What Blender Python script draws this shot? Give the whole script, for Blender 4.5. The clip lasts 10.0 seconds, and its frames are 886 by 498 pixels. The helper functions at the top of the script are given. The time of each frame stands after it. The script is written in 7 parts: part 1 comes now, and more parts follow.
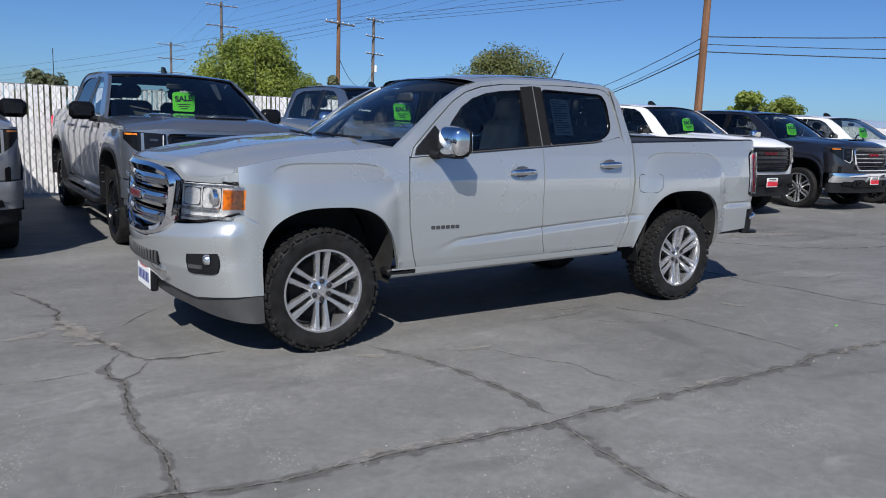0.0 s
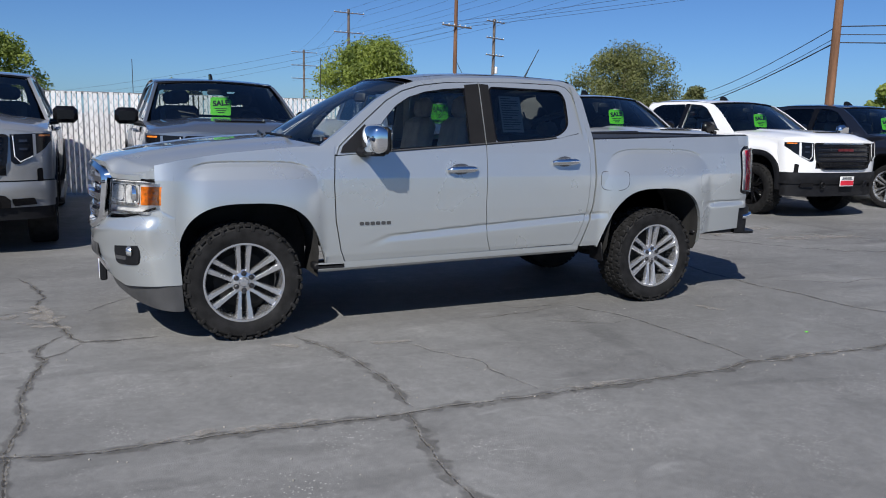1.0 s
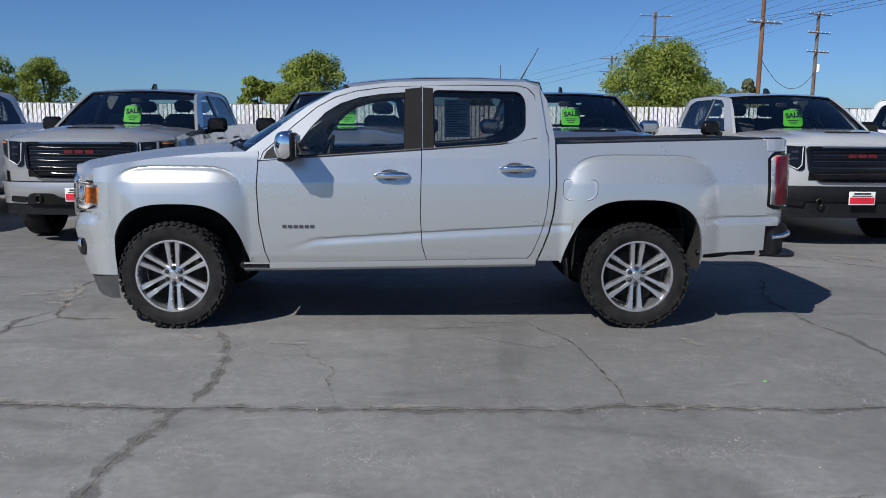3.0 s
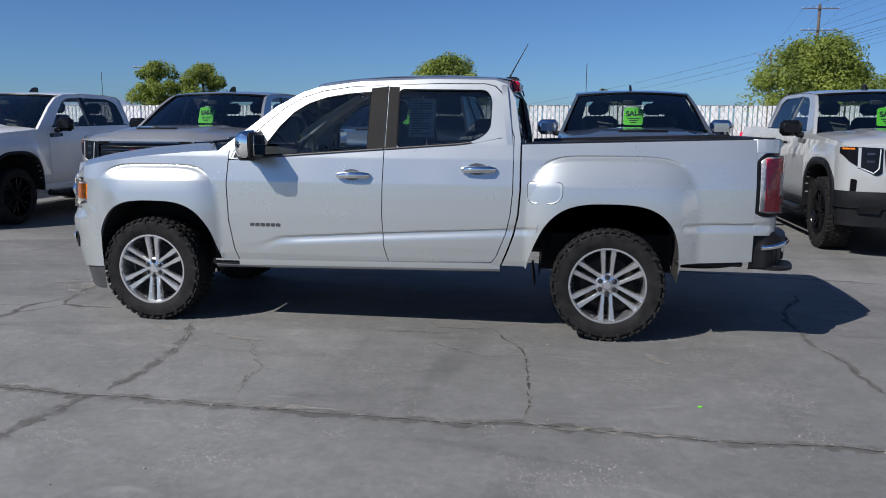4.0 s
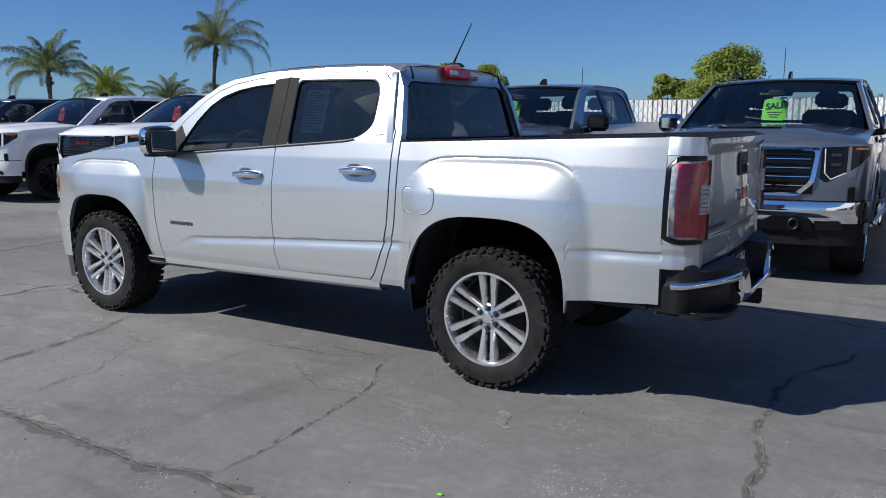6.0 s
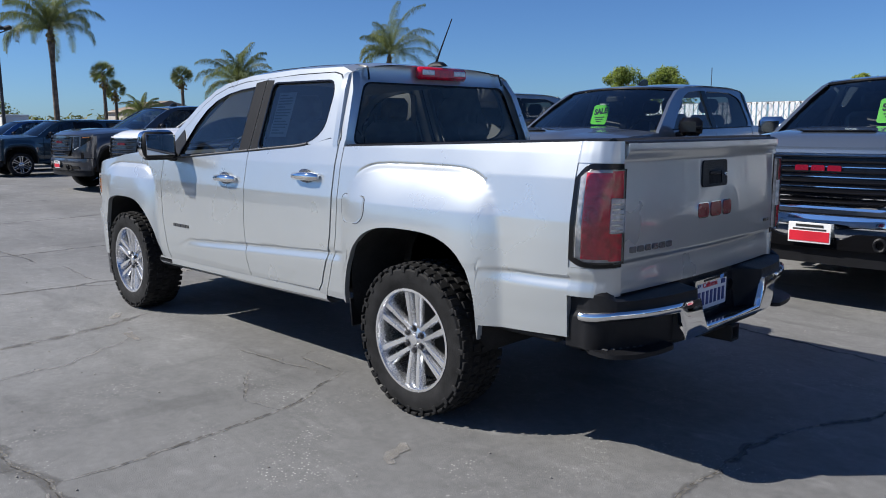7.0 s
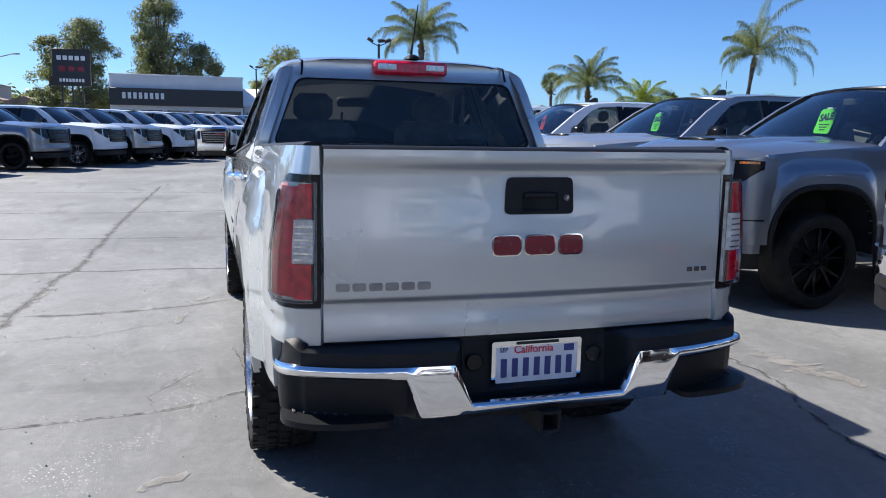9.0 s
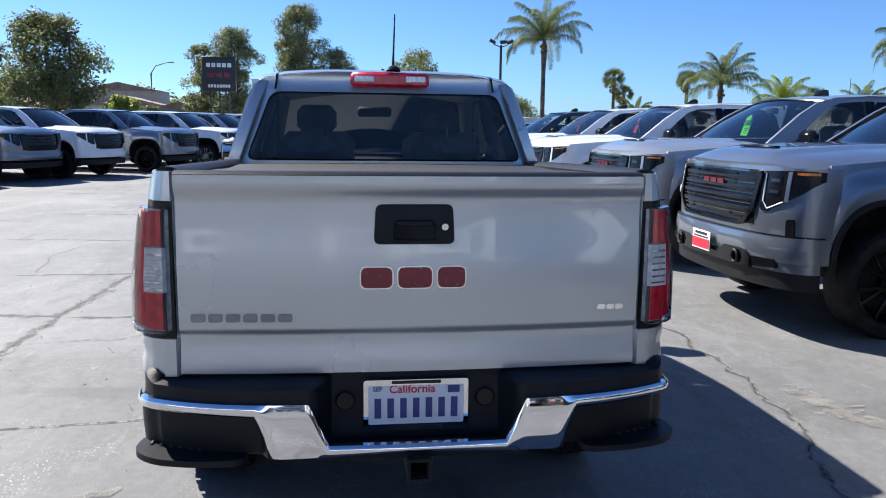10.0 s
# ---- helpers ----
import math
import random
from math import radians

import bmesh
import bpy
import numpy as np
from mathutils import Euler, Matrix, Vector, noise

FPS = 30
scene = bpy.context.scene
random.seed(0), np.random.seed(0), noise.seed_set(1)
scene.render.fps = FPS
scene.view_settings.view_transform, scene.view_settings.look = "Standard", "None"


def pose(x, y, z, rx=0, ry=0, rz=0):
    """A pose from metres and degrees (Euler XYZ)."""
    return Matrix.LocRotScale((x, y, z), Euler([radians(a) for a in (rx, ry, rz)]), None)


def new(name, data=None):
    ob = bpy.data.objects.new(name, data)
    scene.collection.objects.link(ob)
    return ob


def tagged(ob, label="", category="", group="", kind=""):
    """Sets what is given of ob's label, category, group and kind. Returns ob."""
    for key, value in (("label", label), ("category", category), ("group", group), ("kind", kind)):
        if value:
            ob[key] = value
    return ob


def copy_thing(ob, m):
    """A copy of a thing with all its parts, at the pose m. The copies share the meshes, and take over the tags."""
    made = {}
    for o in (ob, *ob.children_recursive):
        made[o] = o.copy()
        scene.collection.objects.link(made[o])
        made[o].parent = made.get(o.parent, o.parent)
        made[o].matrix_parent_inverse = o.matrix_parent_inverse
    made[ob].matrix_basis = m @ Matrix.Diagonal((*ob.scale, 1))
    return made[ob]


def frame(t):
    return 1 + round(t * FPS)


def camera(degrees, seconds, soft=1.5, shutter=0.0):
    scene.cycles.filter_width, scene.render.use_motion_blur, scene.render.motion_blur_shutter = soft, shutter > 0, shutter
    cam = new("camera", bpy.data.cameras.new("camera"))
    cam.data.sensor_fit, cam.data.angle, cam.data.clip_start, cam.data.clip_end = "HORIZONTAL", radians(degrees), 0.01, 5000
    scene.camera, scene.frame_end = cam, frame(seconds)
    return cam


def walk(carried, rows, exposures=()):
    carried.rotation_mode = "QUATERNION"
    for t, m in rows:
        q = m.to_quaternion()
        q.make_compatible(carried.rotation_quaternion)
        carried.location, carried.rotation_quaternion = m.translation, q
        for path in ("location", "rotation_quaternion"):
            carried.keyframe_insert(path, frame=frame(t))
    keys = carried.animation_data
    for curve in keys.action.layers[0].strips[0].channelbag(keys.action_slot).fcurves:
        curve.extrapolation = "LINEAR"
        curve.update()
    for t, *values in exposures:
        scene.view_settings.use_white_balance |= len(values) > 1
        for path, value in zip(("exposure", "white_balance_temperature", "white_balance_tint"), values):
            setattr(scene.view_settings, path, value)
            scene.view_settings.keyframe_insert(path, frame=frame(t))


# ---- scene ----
cam = camera(60.0, 10.0, soft=1.0)
METRES, EYE, TILT, LEAN, TURN = 12.52, 1.4025, 0.0, 0.0, -34.3
ROWS = [
    (0.0, 0.0, 0.0, 0.0, 0.34, -9.33, -2.09),
    (0.5, 0.0506, -0.0014, 0.0014, 4.66, -9.45, -1.66),
    (1.0, 0.1058, 0.0021, 0.0015, 9.83, -9.52, -1.23),
    (1.5, 0.1583, 0.0146, 0.0019, 15.53, -9.59, -0.92),
    (2.0, 0.211, 0.0299, 0.002, 21.38, -9.53, -0.71),
    (3.5, 0.3369, 0.1213, 0.0037, 38.39, -9.33, -0.26),
    (4.0, 0.3701, 0.16, 0.003, 43.76, -9.33, -0.24),
    (4.5, 0.3963, 0.2049, 0.003, 49.04, -9.37, -0.3),
    (5.0, 0.4176, 0.2542, 0.0031, 54.46, -9.45, -0.31),
    (5.5, 0.4314, 0.3078, 0.0027, 59.98, -9.47, -0.25),
    (6.0, 0.4397, 0.3619, 0.0012, 65.95, -9.48, -0.0),
    (7.5, 0.439, 0.5167, -0.0003, 86.72, -8.88, -0.14),
    (8.0, 0.427, 0.5638, -0.0008, 93.91, -8.84, -0.61),
    (8.5, 0.4081, 0.6099, -0.0006, 100.77, -8.8, -0.97),
    (9.0, 0.3865, 0.6469, -0.0001, 107.19, -8.9, -1.05),
    (9.5, 0.3629, 0.6766, 0.0012, 112.73, -8.94, -0.88),
    (10.0, 0.3485, 0.7004, 0.0061, 117.1, -9.02, -0.7),
]
walk(cam, [(t, pose(-3.588, -4.995, EYE, TILT, LEAN, TURN) @ pose(METRES * x, METRES * y, METRES * z, 90 + pitch, roll, yaw)) for t, x, y, z, yaw, pitch, roll in ROWS],
     exposures=((0.0, 0.21), (2.5, 0.16), (5.0, 0.13), (6.0, 0.20), (7.5, 0.54), (8.0, 0.66), (8.5, 0.80), (9.0, 1.00), (10.0, 1.09)))

# ---------- sky and sun ----------
SUN_WAY = Vector((0.76, 0.80, -1.0)).normalized()      # the way the light travels
sun_az = math.atan2(-SUN_WAY.y, -SUN_WAY.x)
sun_el = math.asin(-SUN_WAY.z)
world = bpy.data.worlds.new("sky")
scene.world = world
world.use_nodes = True
wn = world.node_tree
sky = wn.nodes.new("ShaderNodeTexSky")
sky.sky_type = "NISHITA"
sky.sun_disc = False
sky.sun_elevation = sun_el
sky.sun_rotation = math.pi / 2 - sun_az
sky.air_density, sky.dust_density, sky.ozone_density = 0.8, 0.35, 2.0
wn.nodes["Background"].inputs["Strength"].default_value = 0.058
clear = wn.nodes.new("ShaderNodeMix")                  # clear dry air: a deeper blue
clear.data_type, clear.blend_type = "RGBA", "MULTIPLY"
clear.inputs[0].default_value = 1.0
clear.inputs[7].default_value = (0.60, 0.92, 1.38, 1)
wn.links.new(sky.outputs[0], clear.inputs[6])
wn.links.new(clear.outputs[2], wn.nodes["Background"].inputs["Color"])
sun = new("sun", bpy.data.lights.new("sun", "SUN"))
sun.data.energy, sun.data.angle, sun.data.color = 5.0, radians(0.53), (1.0, 0.955, 0.89)
sun.matrix_world = Matrix.Translation((0, 0, 30)) @ SUN_WAY.to_track_quat("-Z", "Y").to_matrix().to_4x4()


# ---------- materials ----------
def mat(name, color, rough=0.5, metal=0.0, coat=0.0, var=0.12, scale=6.0, bump=0.0, bump_scale=120.0, spec=0.5, fine=0.0, stretch=(1, 1, 1), color2=None, detail=5.0):
    m = bpy.data.materials.new(name)
    m.use_nodes = True
    n, l = m.node_tree.nodes, m.node_tree.links
    b = n["Principled BSDF"]
    b.inputs["Metallic"].default_value = metal
    b.inputs["Roughness"].default_value = rough
    b.inputs["Coat Weight"].default_value = coat
    b.inputs["Coat Roughness"].default_value = 0.03
    b.inputs["Specular IOR Level"].default_value = spec
    tc = n.new("ShaderNodeTexCoord")
    mp = n.new("ShaderNodeMapping")
    mp.inputs["Scale"].default_value = stretch
    l.new(tc.outputs["Object"], mp.inputs[0])
    big = n.new("ShaderNodeTexNoise")
    big.inputs["Scale"].default_value, big.inputs["Detail"].default_value = scale, detail
    l.new(mp.outputs[0], big.inputs["Vector"])
    mix = n.new("ShaderNodeMix")
    mix.data_type = "RGBA"
    c2 = color2 or [c * (1 - 2.2 * var) for c in color]
    mix.inputs[6].default_value = (*[min(1, c * (1 + var)) for c in color], 1)
    mix.inputs[7].default_value = (*[max(0, c) for c in c2], 1)
    ramp = n.new("ShaderNodeMapRange")
    ramp.inputs[1].default_value, ramp.inputs[2].default_value = 0.35, 0.7
    l.new(big.outputs[0], ramp.inputs[0])
    l.new(ramp.outputs[0], mix.inputs[0])
    last = mix.outputs[2]
    if fine or bump:
        tiny = n.new("ShaderNodeTexNoise")
        tiny.inputs["Scale"].default_value, tiny.inputs["Detail"].default_value = bump_scale, 4
        l.new(mp.outputs[0], tiny.inputs["Vector"])
        if fine:
            mul = n.new("ShaderNodeMix")
            mul.data_type, mul.blend_type = "RGBA", "MULTIPLY"
            mr = n.new("ShaderNodeMapRange")
            mr.inputs[1].default_value, mr.inputs[2].default_value = 0.3, 0.7
            mr.inputs[3].default_value, mr.inputs[4].default_value = 1 - fine, 1 + fine
            l.new(tiny.outputs[0], mr.inputs[0])
            mul.inputs[0].default_value = 1
            l.new(last, mul.inputs[6])
            l.new(mr.outputs[0], mul.inputs[7])
            last = mul.outputs[2]
        if bump:
            bp = n.new("ShaderNodeBump")
            bp.inputs["Strength"].default_value, bp.inputs["Distance"].default_value = bump, 0.01
            l.new(tiny.outputs[0], bp.inputs["Height"])
            l.new(bp.outputs[0], b.inputs["Normal"])
    l.new(last, b.inputs["Base Color"])
    rr = n.new("ShaderNodeMapRange")
    rr.inputs[3].default_value, rr.inputs[4].default_value = max(0.0, rough - 0.06 * (rough > 0.15)), min(1, rough + 0.08 * (rough > 0.15))
    l.new(big.outputs[0], rr.inputs[0])
    l.new(rr.outputs[0], b.inputs["Roughness"])
    return m


def glass(name, tint, gloss=0.9, ior=1.5):
    m = bpy.data.materials.new(name)
    m.use_nodes = True
    n, l = m.node_tree.nodes, m.node_tree.links
    out = n["Material Output"]
    n.remove(n["Principled BSDF"])
    tr, gl, mx, fr = n.new("ShaderNodeBsdfTransparent"), n.new("ShaderNodeBsdfGlossy"), n.new("ShaderNodeMixShader"), n.new("ShaderNodeFresnel")
    tr.inputs[0].default_value = (*tint, 1)
    gl.inputs["Roughness"].default_value = 0.0
    gl.inputs["Color"].default_value = (gloss, gloss, gloss, 1)
    fr.inputs["IOR"].default_value = ior
    l.new(fr.outputs[0], mx.inputs[0])
    l.new(tr.outputs[0], mx.inputs[1])
    l.new(gl.outputs[0], mx.inputs[2])
    l.new(mx.outputs[0], out.inputs["Surface"])
    return m


def paint(name, color, metal=0.7, rough=0.30):
    m = mat(name, color, rough=rough, metal=metal, coat=1.0, var=0.02, scale=2.5, fine=0.03, bump_scale=900)
    m.node_tree.nodes["Principled BSDF"].inputs["Coat IOR"].default_value = 1.62
    m.node_tree.nodes["Principled BSDF"].inputs["Coat Roughness"].default_value = 0.012
    return m


def two_lobes(name, flake, pigment, share):
    """Metallic paint: glossy flakes mixed with a broad, softer pigment lobe, both under one clear coat."""
    m = paint(name, flake, 0.96, 0.28)
    n, l = m.node_tree.nodes, m.node_tree.links
    b, out = n["Principled BSDF"], n["Material Output"]
    d = n.new("ShaderNodeBsdfPrincipled")
    d.inputs["Base Color"].default_value = (*pigment, 1)
    d.inputs["Metallic"].default_value, d.inputs["Roughness"].default_value = 0.0, 0.50
    for x in (b, d):
        x.inputs["Coat Weight"].default_value, x.inputs["Coat IOR"].default_value, x.inputs["Coat Roughness"].default_value = 1.0, 1.5, 0.008
    mx = n.new("ShaderNodeMixShader")
    mx.inputs[0].default_value = share
    l.new(b.outputs[0], mx.inputs[1])
    l.new(d.outputs[0], mx.inputs[2])
    l.new(mx.outputs[0], out.inputs["Surface"])
    return m


SILVER = two_lobes("silver_metallic_paint", (0.60, 0.635, 0.65), (0.350, 0.374, 0.382), 0.44)
PAINT = {
    "grey": paint("grey_metallic_paint", (0.185, 0.210, 0.25), 0.70),
    "light_grey": paint("light_grey_metallic_paint", (0.33, 0.34, 0.35), 0.45),
    "dark": paint("dark_grey_metallic_paint", (0.042, 0.046, 0.057), 0.5),
    "mid": paint("mid_grey_metallic_paint", (0.135, 0.168, 0.22), 0.62),
    "pale": paint("pale_grey_paint", (0.40, 0.42, 0.43), 0.15),
    "white": paint("white_paint", (0.78, 0.79, 0.80), 0.0, 0.4),
    "black": paint("black_paint", (0.008, 0.008, 0.011), 0.0, 0.3),
    "blue": paint("blue_metallic_paint", (0.03, 0.10, 0.24), 0.4),
    "navy": paint("dark_teal_paint", (0.015, 0.04, 0.06), 0.4),
    "silver": paint("far_silver_paint", (0.42, 0.42, 0.42), 0.6),
}
CHROME = mat("chrome", (0.82, 0.83, 0.85), rough=0.05, metal=1.0, var=0.02)
STEELNUT = mat("dark_chrome_nut", (0.10, 0.10, 0.11), rough=0.2, metal=0.8, var=0.2)
ALLOY = mat("machined_alloy", (0.66, 0.67, 0.69), rough=0.24, metal=0.90, var=0.03, scale=30)
RUBBER = mat("tyre_rubber", (0.012, 0.012, 0.0125), spec=0.25, rough=0.72, var=0.3, scale=14, bump=0.25, bump_scale=160, fine=0.25)
PLASTIC = mat("black_textured_plastic", (0.010, 0.0105, 0.0125), rough=0.45, spec=0.22, var=0.15, scale=9, bump=0.15, bump_scale=500)
GREYPL = mat("dark_grey_plastic_valance", (0.050, 0.051, 0.054), rough=0.5, var=0.1, scale=9, bump=0.1, bump_scale=400)
GLOSSBLACK = mat("gloss_black_trim", (0.006, 0.006, 0.007), rough=0.16, var=0.1, spec=0.3)
LAMPBODY = mat("lamp_housing", (0.26, 0.27, 0.29), rough=0.18, metal=0.7, var=0.15, scale=20)
BPILLAR = mat("b_pillar_film", (0.014, 0.0140, 0.0150), rough=0.5, var=0.08, spec=0.09)
UNDER = mat("underbody", (0.012, 0.012, 0.012), rough=0.9, var=0.3, scale=8, bump=0.3, bump_scale=60)
GLASS = glass("side_glass", (0.93, 0.97, 0.95), 0.95, 1.6)
TINT = glass("privacy_glass", (0.13, 0.14, 0.145))
SCREEN = glass("windscreen_glass", (0.90, 0.95, 0.93), 0.95, 1.75)
DARKGLASS = glass("dark_windscreen", (0.62, 0.69, 0.67), 0.95, 1.85)
REARGLASS = glass("rear_door_glass", (0.40, 0.43, 0.43), 0.95, 1.7)
SCREENTINT = glass("rear_screen_glass", (0.34, 0.355, 0.36))
LENS = glass("clear_lens", (0.92, 0.92, 0.92))
MIRROR = mat("mirror_glass", (0.7, 0.72, 0.74), rough=0.01, metal=1.0, var=0.01)
CLEARSHELL = mat("clear_lamp_shell", (0.42, 0.43, 0.44), rough=0.18, metal=0.25, coat=1.0, var=0.2, scale=50)
REDLENS = mat("red_lens", (0.72, 0.012, 0.045), rough=0.16, coat=0.35, var=0.2, scale=40, bump=0.15, bump_scale=260)
WHITELENS = mat("ribbed_clear_lens", (0.90, 0.91, 0.92), rough=0.25, coat=1.0, var=0.15, scale=60, bump=0.3, bump_scale=220)
AMBER = mat("amber_lens", (0.78, 0.20, 0.01), rough=0.12, coat=1.0, var=0.25, scale=45, bump=0.2, bump_scale=200)
REFLECTOR = mat("lamp_reflector", (0.75, 0.77, 0.78), rough=0.16, metal=0.9, var=0.2, scale=40)
LAMPCLEAR = mat("bright_lamp_housing", (0.85, 0.87, 0.88), rough=0.25, metal=0.35, var=0.2, scale=50)
DARKSEAT = mat("dark_seat_leather", (0.10, 0.10, 0.10), rough=0.6, var=0.1, scale=9)
SEAT = mat("grey_seat_fabric", (0.40, 0.39, 0.37), rough=0.85, var=0.1, scale=12, bump=0.2, bump_scale=300)
DASH = mat("dark_cabin_plastic", (0.045, 0.047, 0.05), rough=0.6, var=0.1)
TRIMLIGHT = mat("light_grey_cabin_trim", (0.42, 0.43, 0.42), rough=0.7, var=0.06)
REDBADGE = mat("red_badge", (0.20, 0.004, 0.018), rough=0.25, coat=0.25, var=0.08, scale=30)
DARKBADGE = mat("dark_red_badge", (0.10, 0.003, 0.008), rough=0.3, coat=0.2, var=0.1, scale=30)
SALEGREEN = mat("green_card", (0.16, 0.85, 0.03), rough=0.5, var=0.05)
SALERED = mat("red_card", (0.75, 0.035, 0.02), rough=0.5, var=0.05)
PAPER = mat("white_paper", (0.75, 0.76, 0.76), rough=0.7, var=0.03)
INK = mat("black_ink", (0.012, 0.012, 0.012), rough=0.6, var=0.05)
INKGREY = mat("grey_print", (0.30, 0.31, 0.32), rough=0.7, var=0.1)
PLATEWHITE = mat("plate_white", (0.74, 0.76, 0.78), rough=0.35, var=0.04)
PLATEBLUE = mat("plate_blue_ink", (0.03, 0.05, 0.20), rough=0.4, var=0.05)
PLATERED = mat("plate_red", (0.62, 0.02, 0.04), rough=0.4, var=0.08)
VINYL = mat("black_vinyl_cover", (0.02, 0.021, 0.023), rough=0.6, var=0.15, scale=5, bump=0.15, bump_scale=400)


# ---------- shape helpers ----------
def sstep(a, b, x):
    t = min(1.0, max(0.0, (x - a) / (b - a)))
    return t * t * (3 - 2 * t)


def interp(x, xs, ys):
    return float(np.interp(x, xs, ys))


def rounded(points, r, n=4):
    """A polygon with its corners rounded by about r."""
    out, k = [], len(points)
    for i in range(k):
        a, b, c = (Vector(points[j % k]) for j in (i - 1, i, i + 1))
        da, dc = min(r, (a - b).length * 0.45), min(r, (c - b).length * 0.45)
        p, q = b + (a - b).normalized() * da, b + (c - b).normalized() * dc
        for j in range(n + 1):
            t = j / n
            out.append(tuple(p * (1 - t) ** 2 + b * 2 * t * (1 - t) + q * t * t))
    return out


def dense(points, step=0.06):
    """The outline with extra points along its long sides, so that it can follow a curved surface."""
    out = []
    for i, p in enumerate(points):
        a, b = Vector(p), Vector(points[(i + 1) % len(points)])
        n = max(1, int((b - a).length / step))
        out += [tuple(a.lerp(b, j / n)) for j in range(n)]
    return out


class Geo:
    """Vertices and faces of one mesh."""

    def __init__(self):
        self.v, self.f = [], []

    def add(self, verts, faces):
        k = len(self.v)
        self.v += [tuple(p) for p in verts]
        self.f += [tuple(i + k for i in f) for f in faces]
        return self

    def grid(self, fn, nu, nv, fold=None, wrap=False):
        """fn(u, v) over [0, 1] x [0, 1]; fold: a vector by which the outer edges turn inward."""
        V = [fn(i / nu, j / nv) for i in range(nu + 1) for j in range(nv + 1)]
        F = [(i * (nv + 1) + j, (i + 1) * (nv + 1) + j, (i + 1) * (nv + 1) + j + 1, i * (nv + 1) + j + 1) for i in range(nu) for j in range(nv)]
        if fold is not None:
            w = nv + 1
            ring = [j for j in range(nv)] + [i * w + nv for i in range(nu)] + [nu * w + j for j in range(nv, 0, -1)] + [i * w for i in range(nu, 0, -1)]
            k = len(V)
            V += [tuple(Vector(V[i]) + Vector(fold)) for i in ring]
            m = len(ring)
            F += [(ring[a], ring[(a + 1) % m], k + (a + 1) % m, k + a) for a in range(m)]
        return self.add(V, F)

    def box(self, c, s, r=0.0, rot=None):
        """A box of size s round c with edges chamfered by r."""
        h = [a / 2 for a in s]
        r = min(r, *(0.49 * a for a in s)) if r else 0
        if not r:
            V = [(x * h[0], y * h[1], z * h[2]) for x in (-1, 1) for y in (-1, 1) for z in (-1, 1)]
            F = [(0, 1, 3, 2), (4, 6, 7, 5), (0, 4, 5, 1), (2, 3, 7, 6), (0, 2, 6, 4), (1, 5, 7, 3)]
        else:
            V, idx = [], {}
            for sx in (-1, 1):
                for sy in (-1, 1):
                    for sz in (-1, 1):
                        for ax in range(3):
                            p = [sx * (h[0] - r), sy * (h[1] - r), sz * (h[2] - r)]
                            p[ax] += (sx, sy, sz)[ax] * r
                            idx[sx, sy, sz, ax] = len(V)
                            V.append(tuple(p))
            F = []
            for ax in range(3):
                o = [a for a in range(3) if a != ax]
                for sg in (-1, 1):
                    q = []
                    for a, b in ((-1, -1), (1, -1), (1, 1), (-1, 1)):
                        k = [0, 0, 0]
                        k[ax], k[o[0]], k[o[1]] = sg, a, b
                        q.append(idx[(*k, ax)])
                    F.append(tuple(q))
                for a in (-1, 1):
                    for b in (-1, 1):
                        k0, k1 = [0, 0, 0], [0, 0, 0]
                        k0[ax], k1[ax] = -1, 1
                        k0[o[0]] = k1[o[0]] = a
                        k0[o[1]] = k1[o[1]] = b
                        F.append((idx[(*k0, o[0])], idx[(*k1, o[0])], idx[(*k1, o[1])], idx[(*k0, o[1])]))
            for sx in (-1, 1):
                for sy in (-1, 1):
                    for sz in (-1, 1):
                        F.append(tuple(idx[sx, sy, sz, a] for a in range(3)))
        M = Matrix.Translation(c) @ (rot.to_4x4() if rot is not None else Matrix.Identity(4))
        return self.add([M @ Vector(p) for p in V], F)

    def tube(self, pts, rad, n=8, closed=False):
        """A round bar along pts; rad: one radius or one for each point."""
        pts = [Vector(p) for p in pts]
        m = len(pts)
        V, F = [], []
        up = Vector((0, 0, 1))
        for i, p in enumerate(pts):
            a, b = pts[(i - 1) % m if closed else max(0, i - 1)], pts[(i + 1) % m if closed else min(m - 1, i + 1)]
            d = (b - a).normalized()
            x = d.cross(up)
            x = (x if x.length > 1e-3 else d.cross(Vector((0, 1, 0)))).normalized()
            y = x.cross(d)
            r = rad[i] if isinstance(rad, (list, tuple)) else rad
            V += [tuple(p + (x * math.cos(t) + y * math.sin(t)) * r) for t in [2 * math.pi * k / n for k in range(n)]]
        for i in range(m if closed else m - 1):
            for k in range(n):
                j = (i + 1) % m
                F.append((i * n + k, i * n + (k + 1) % n, j * n + (k + 1) % n, j * n + k))
        if not closed:
            F += [tuple(range(n)), tuple(range((m - 1) * n, m * n))[::-1]]
        return self.add(V, F)

    def lathe(self, prof, c, axis="y", n=48):
        """prof: pairs of radius and offset along the axis."""
        V, F = [], []
        for k in range(n):
            t = 2 * math.pi * k / n
            for r, a in prof:
                p = {"y": (r * math.cos(t), a, r * math.sin(t)), "z": (r * math.cos(t), r * math.sin(t), a), "x": (a, r * math.cos(t), r * math.sin(t))}[axis]
                V.append((p[0] + c[0], p[1] + c[1], p[2] + c[2]))
        m = len(prof)
        F = [(k * m + i, k * m + i + 1, ((k + 1) % n) * m + i + 1, ((k + 1) % n) * m + i) for k in range(n) for i in range(m - 1)]
        return self.add(V, F)

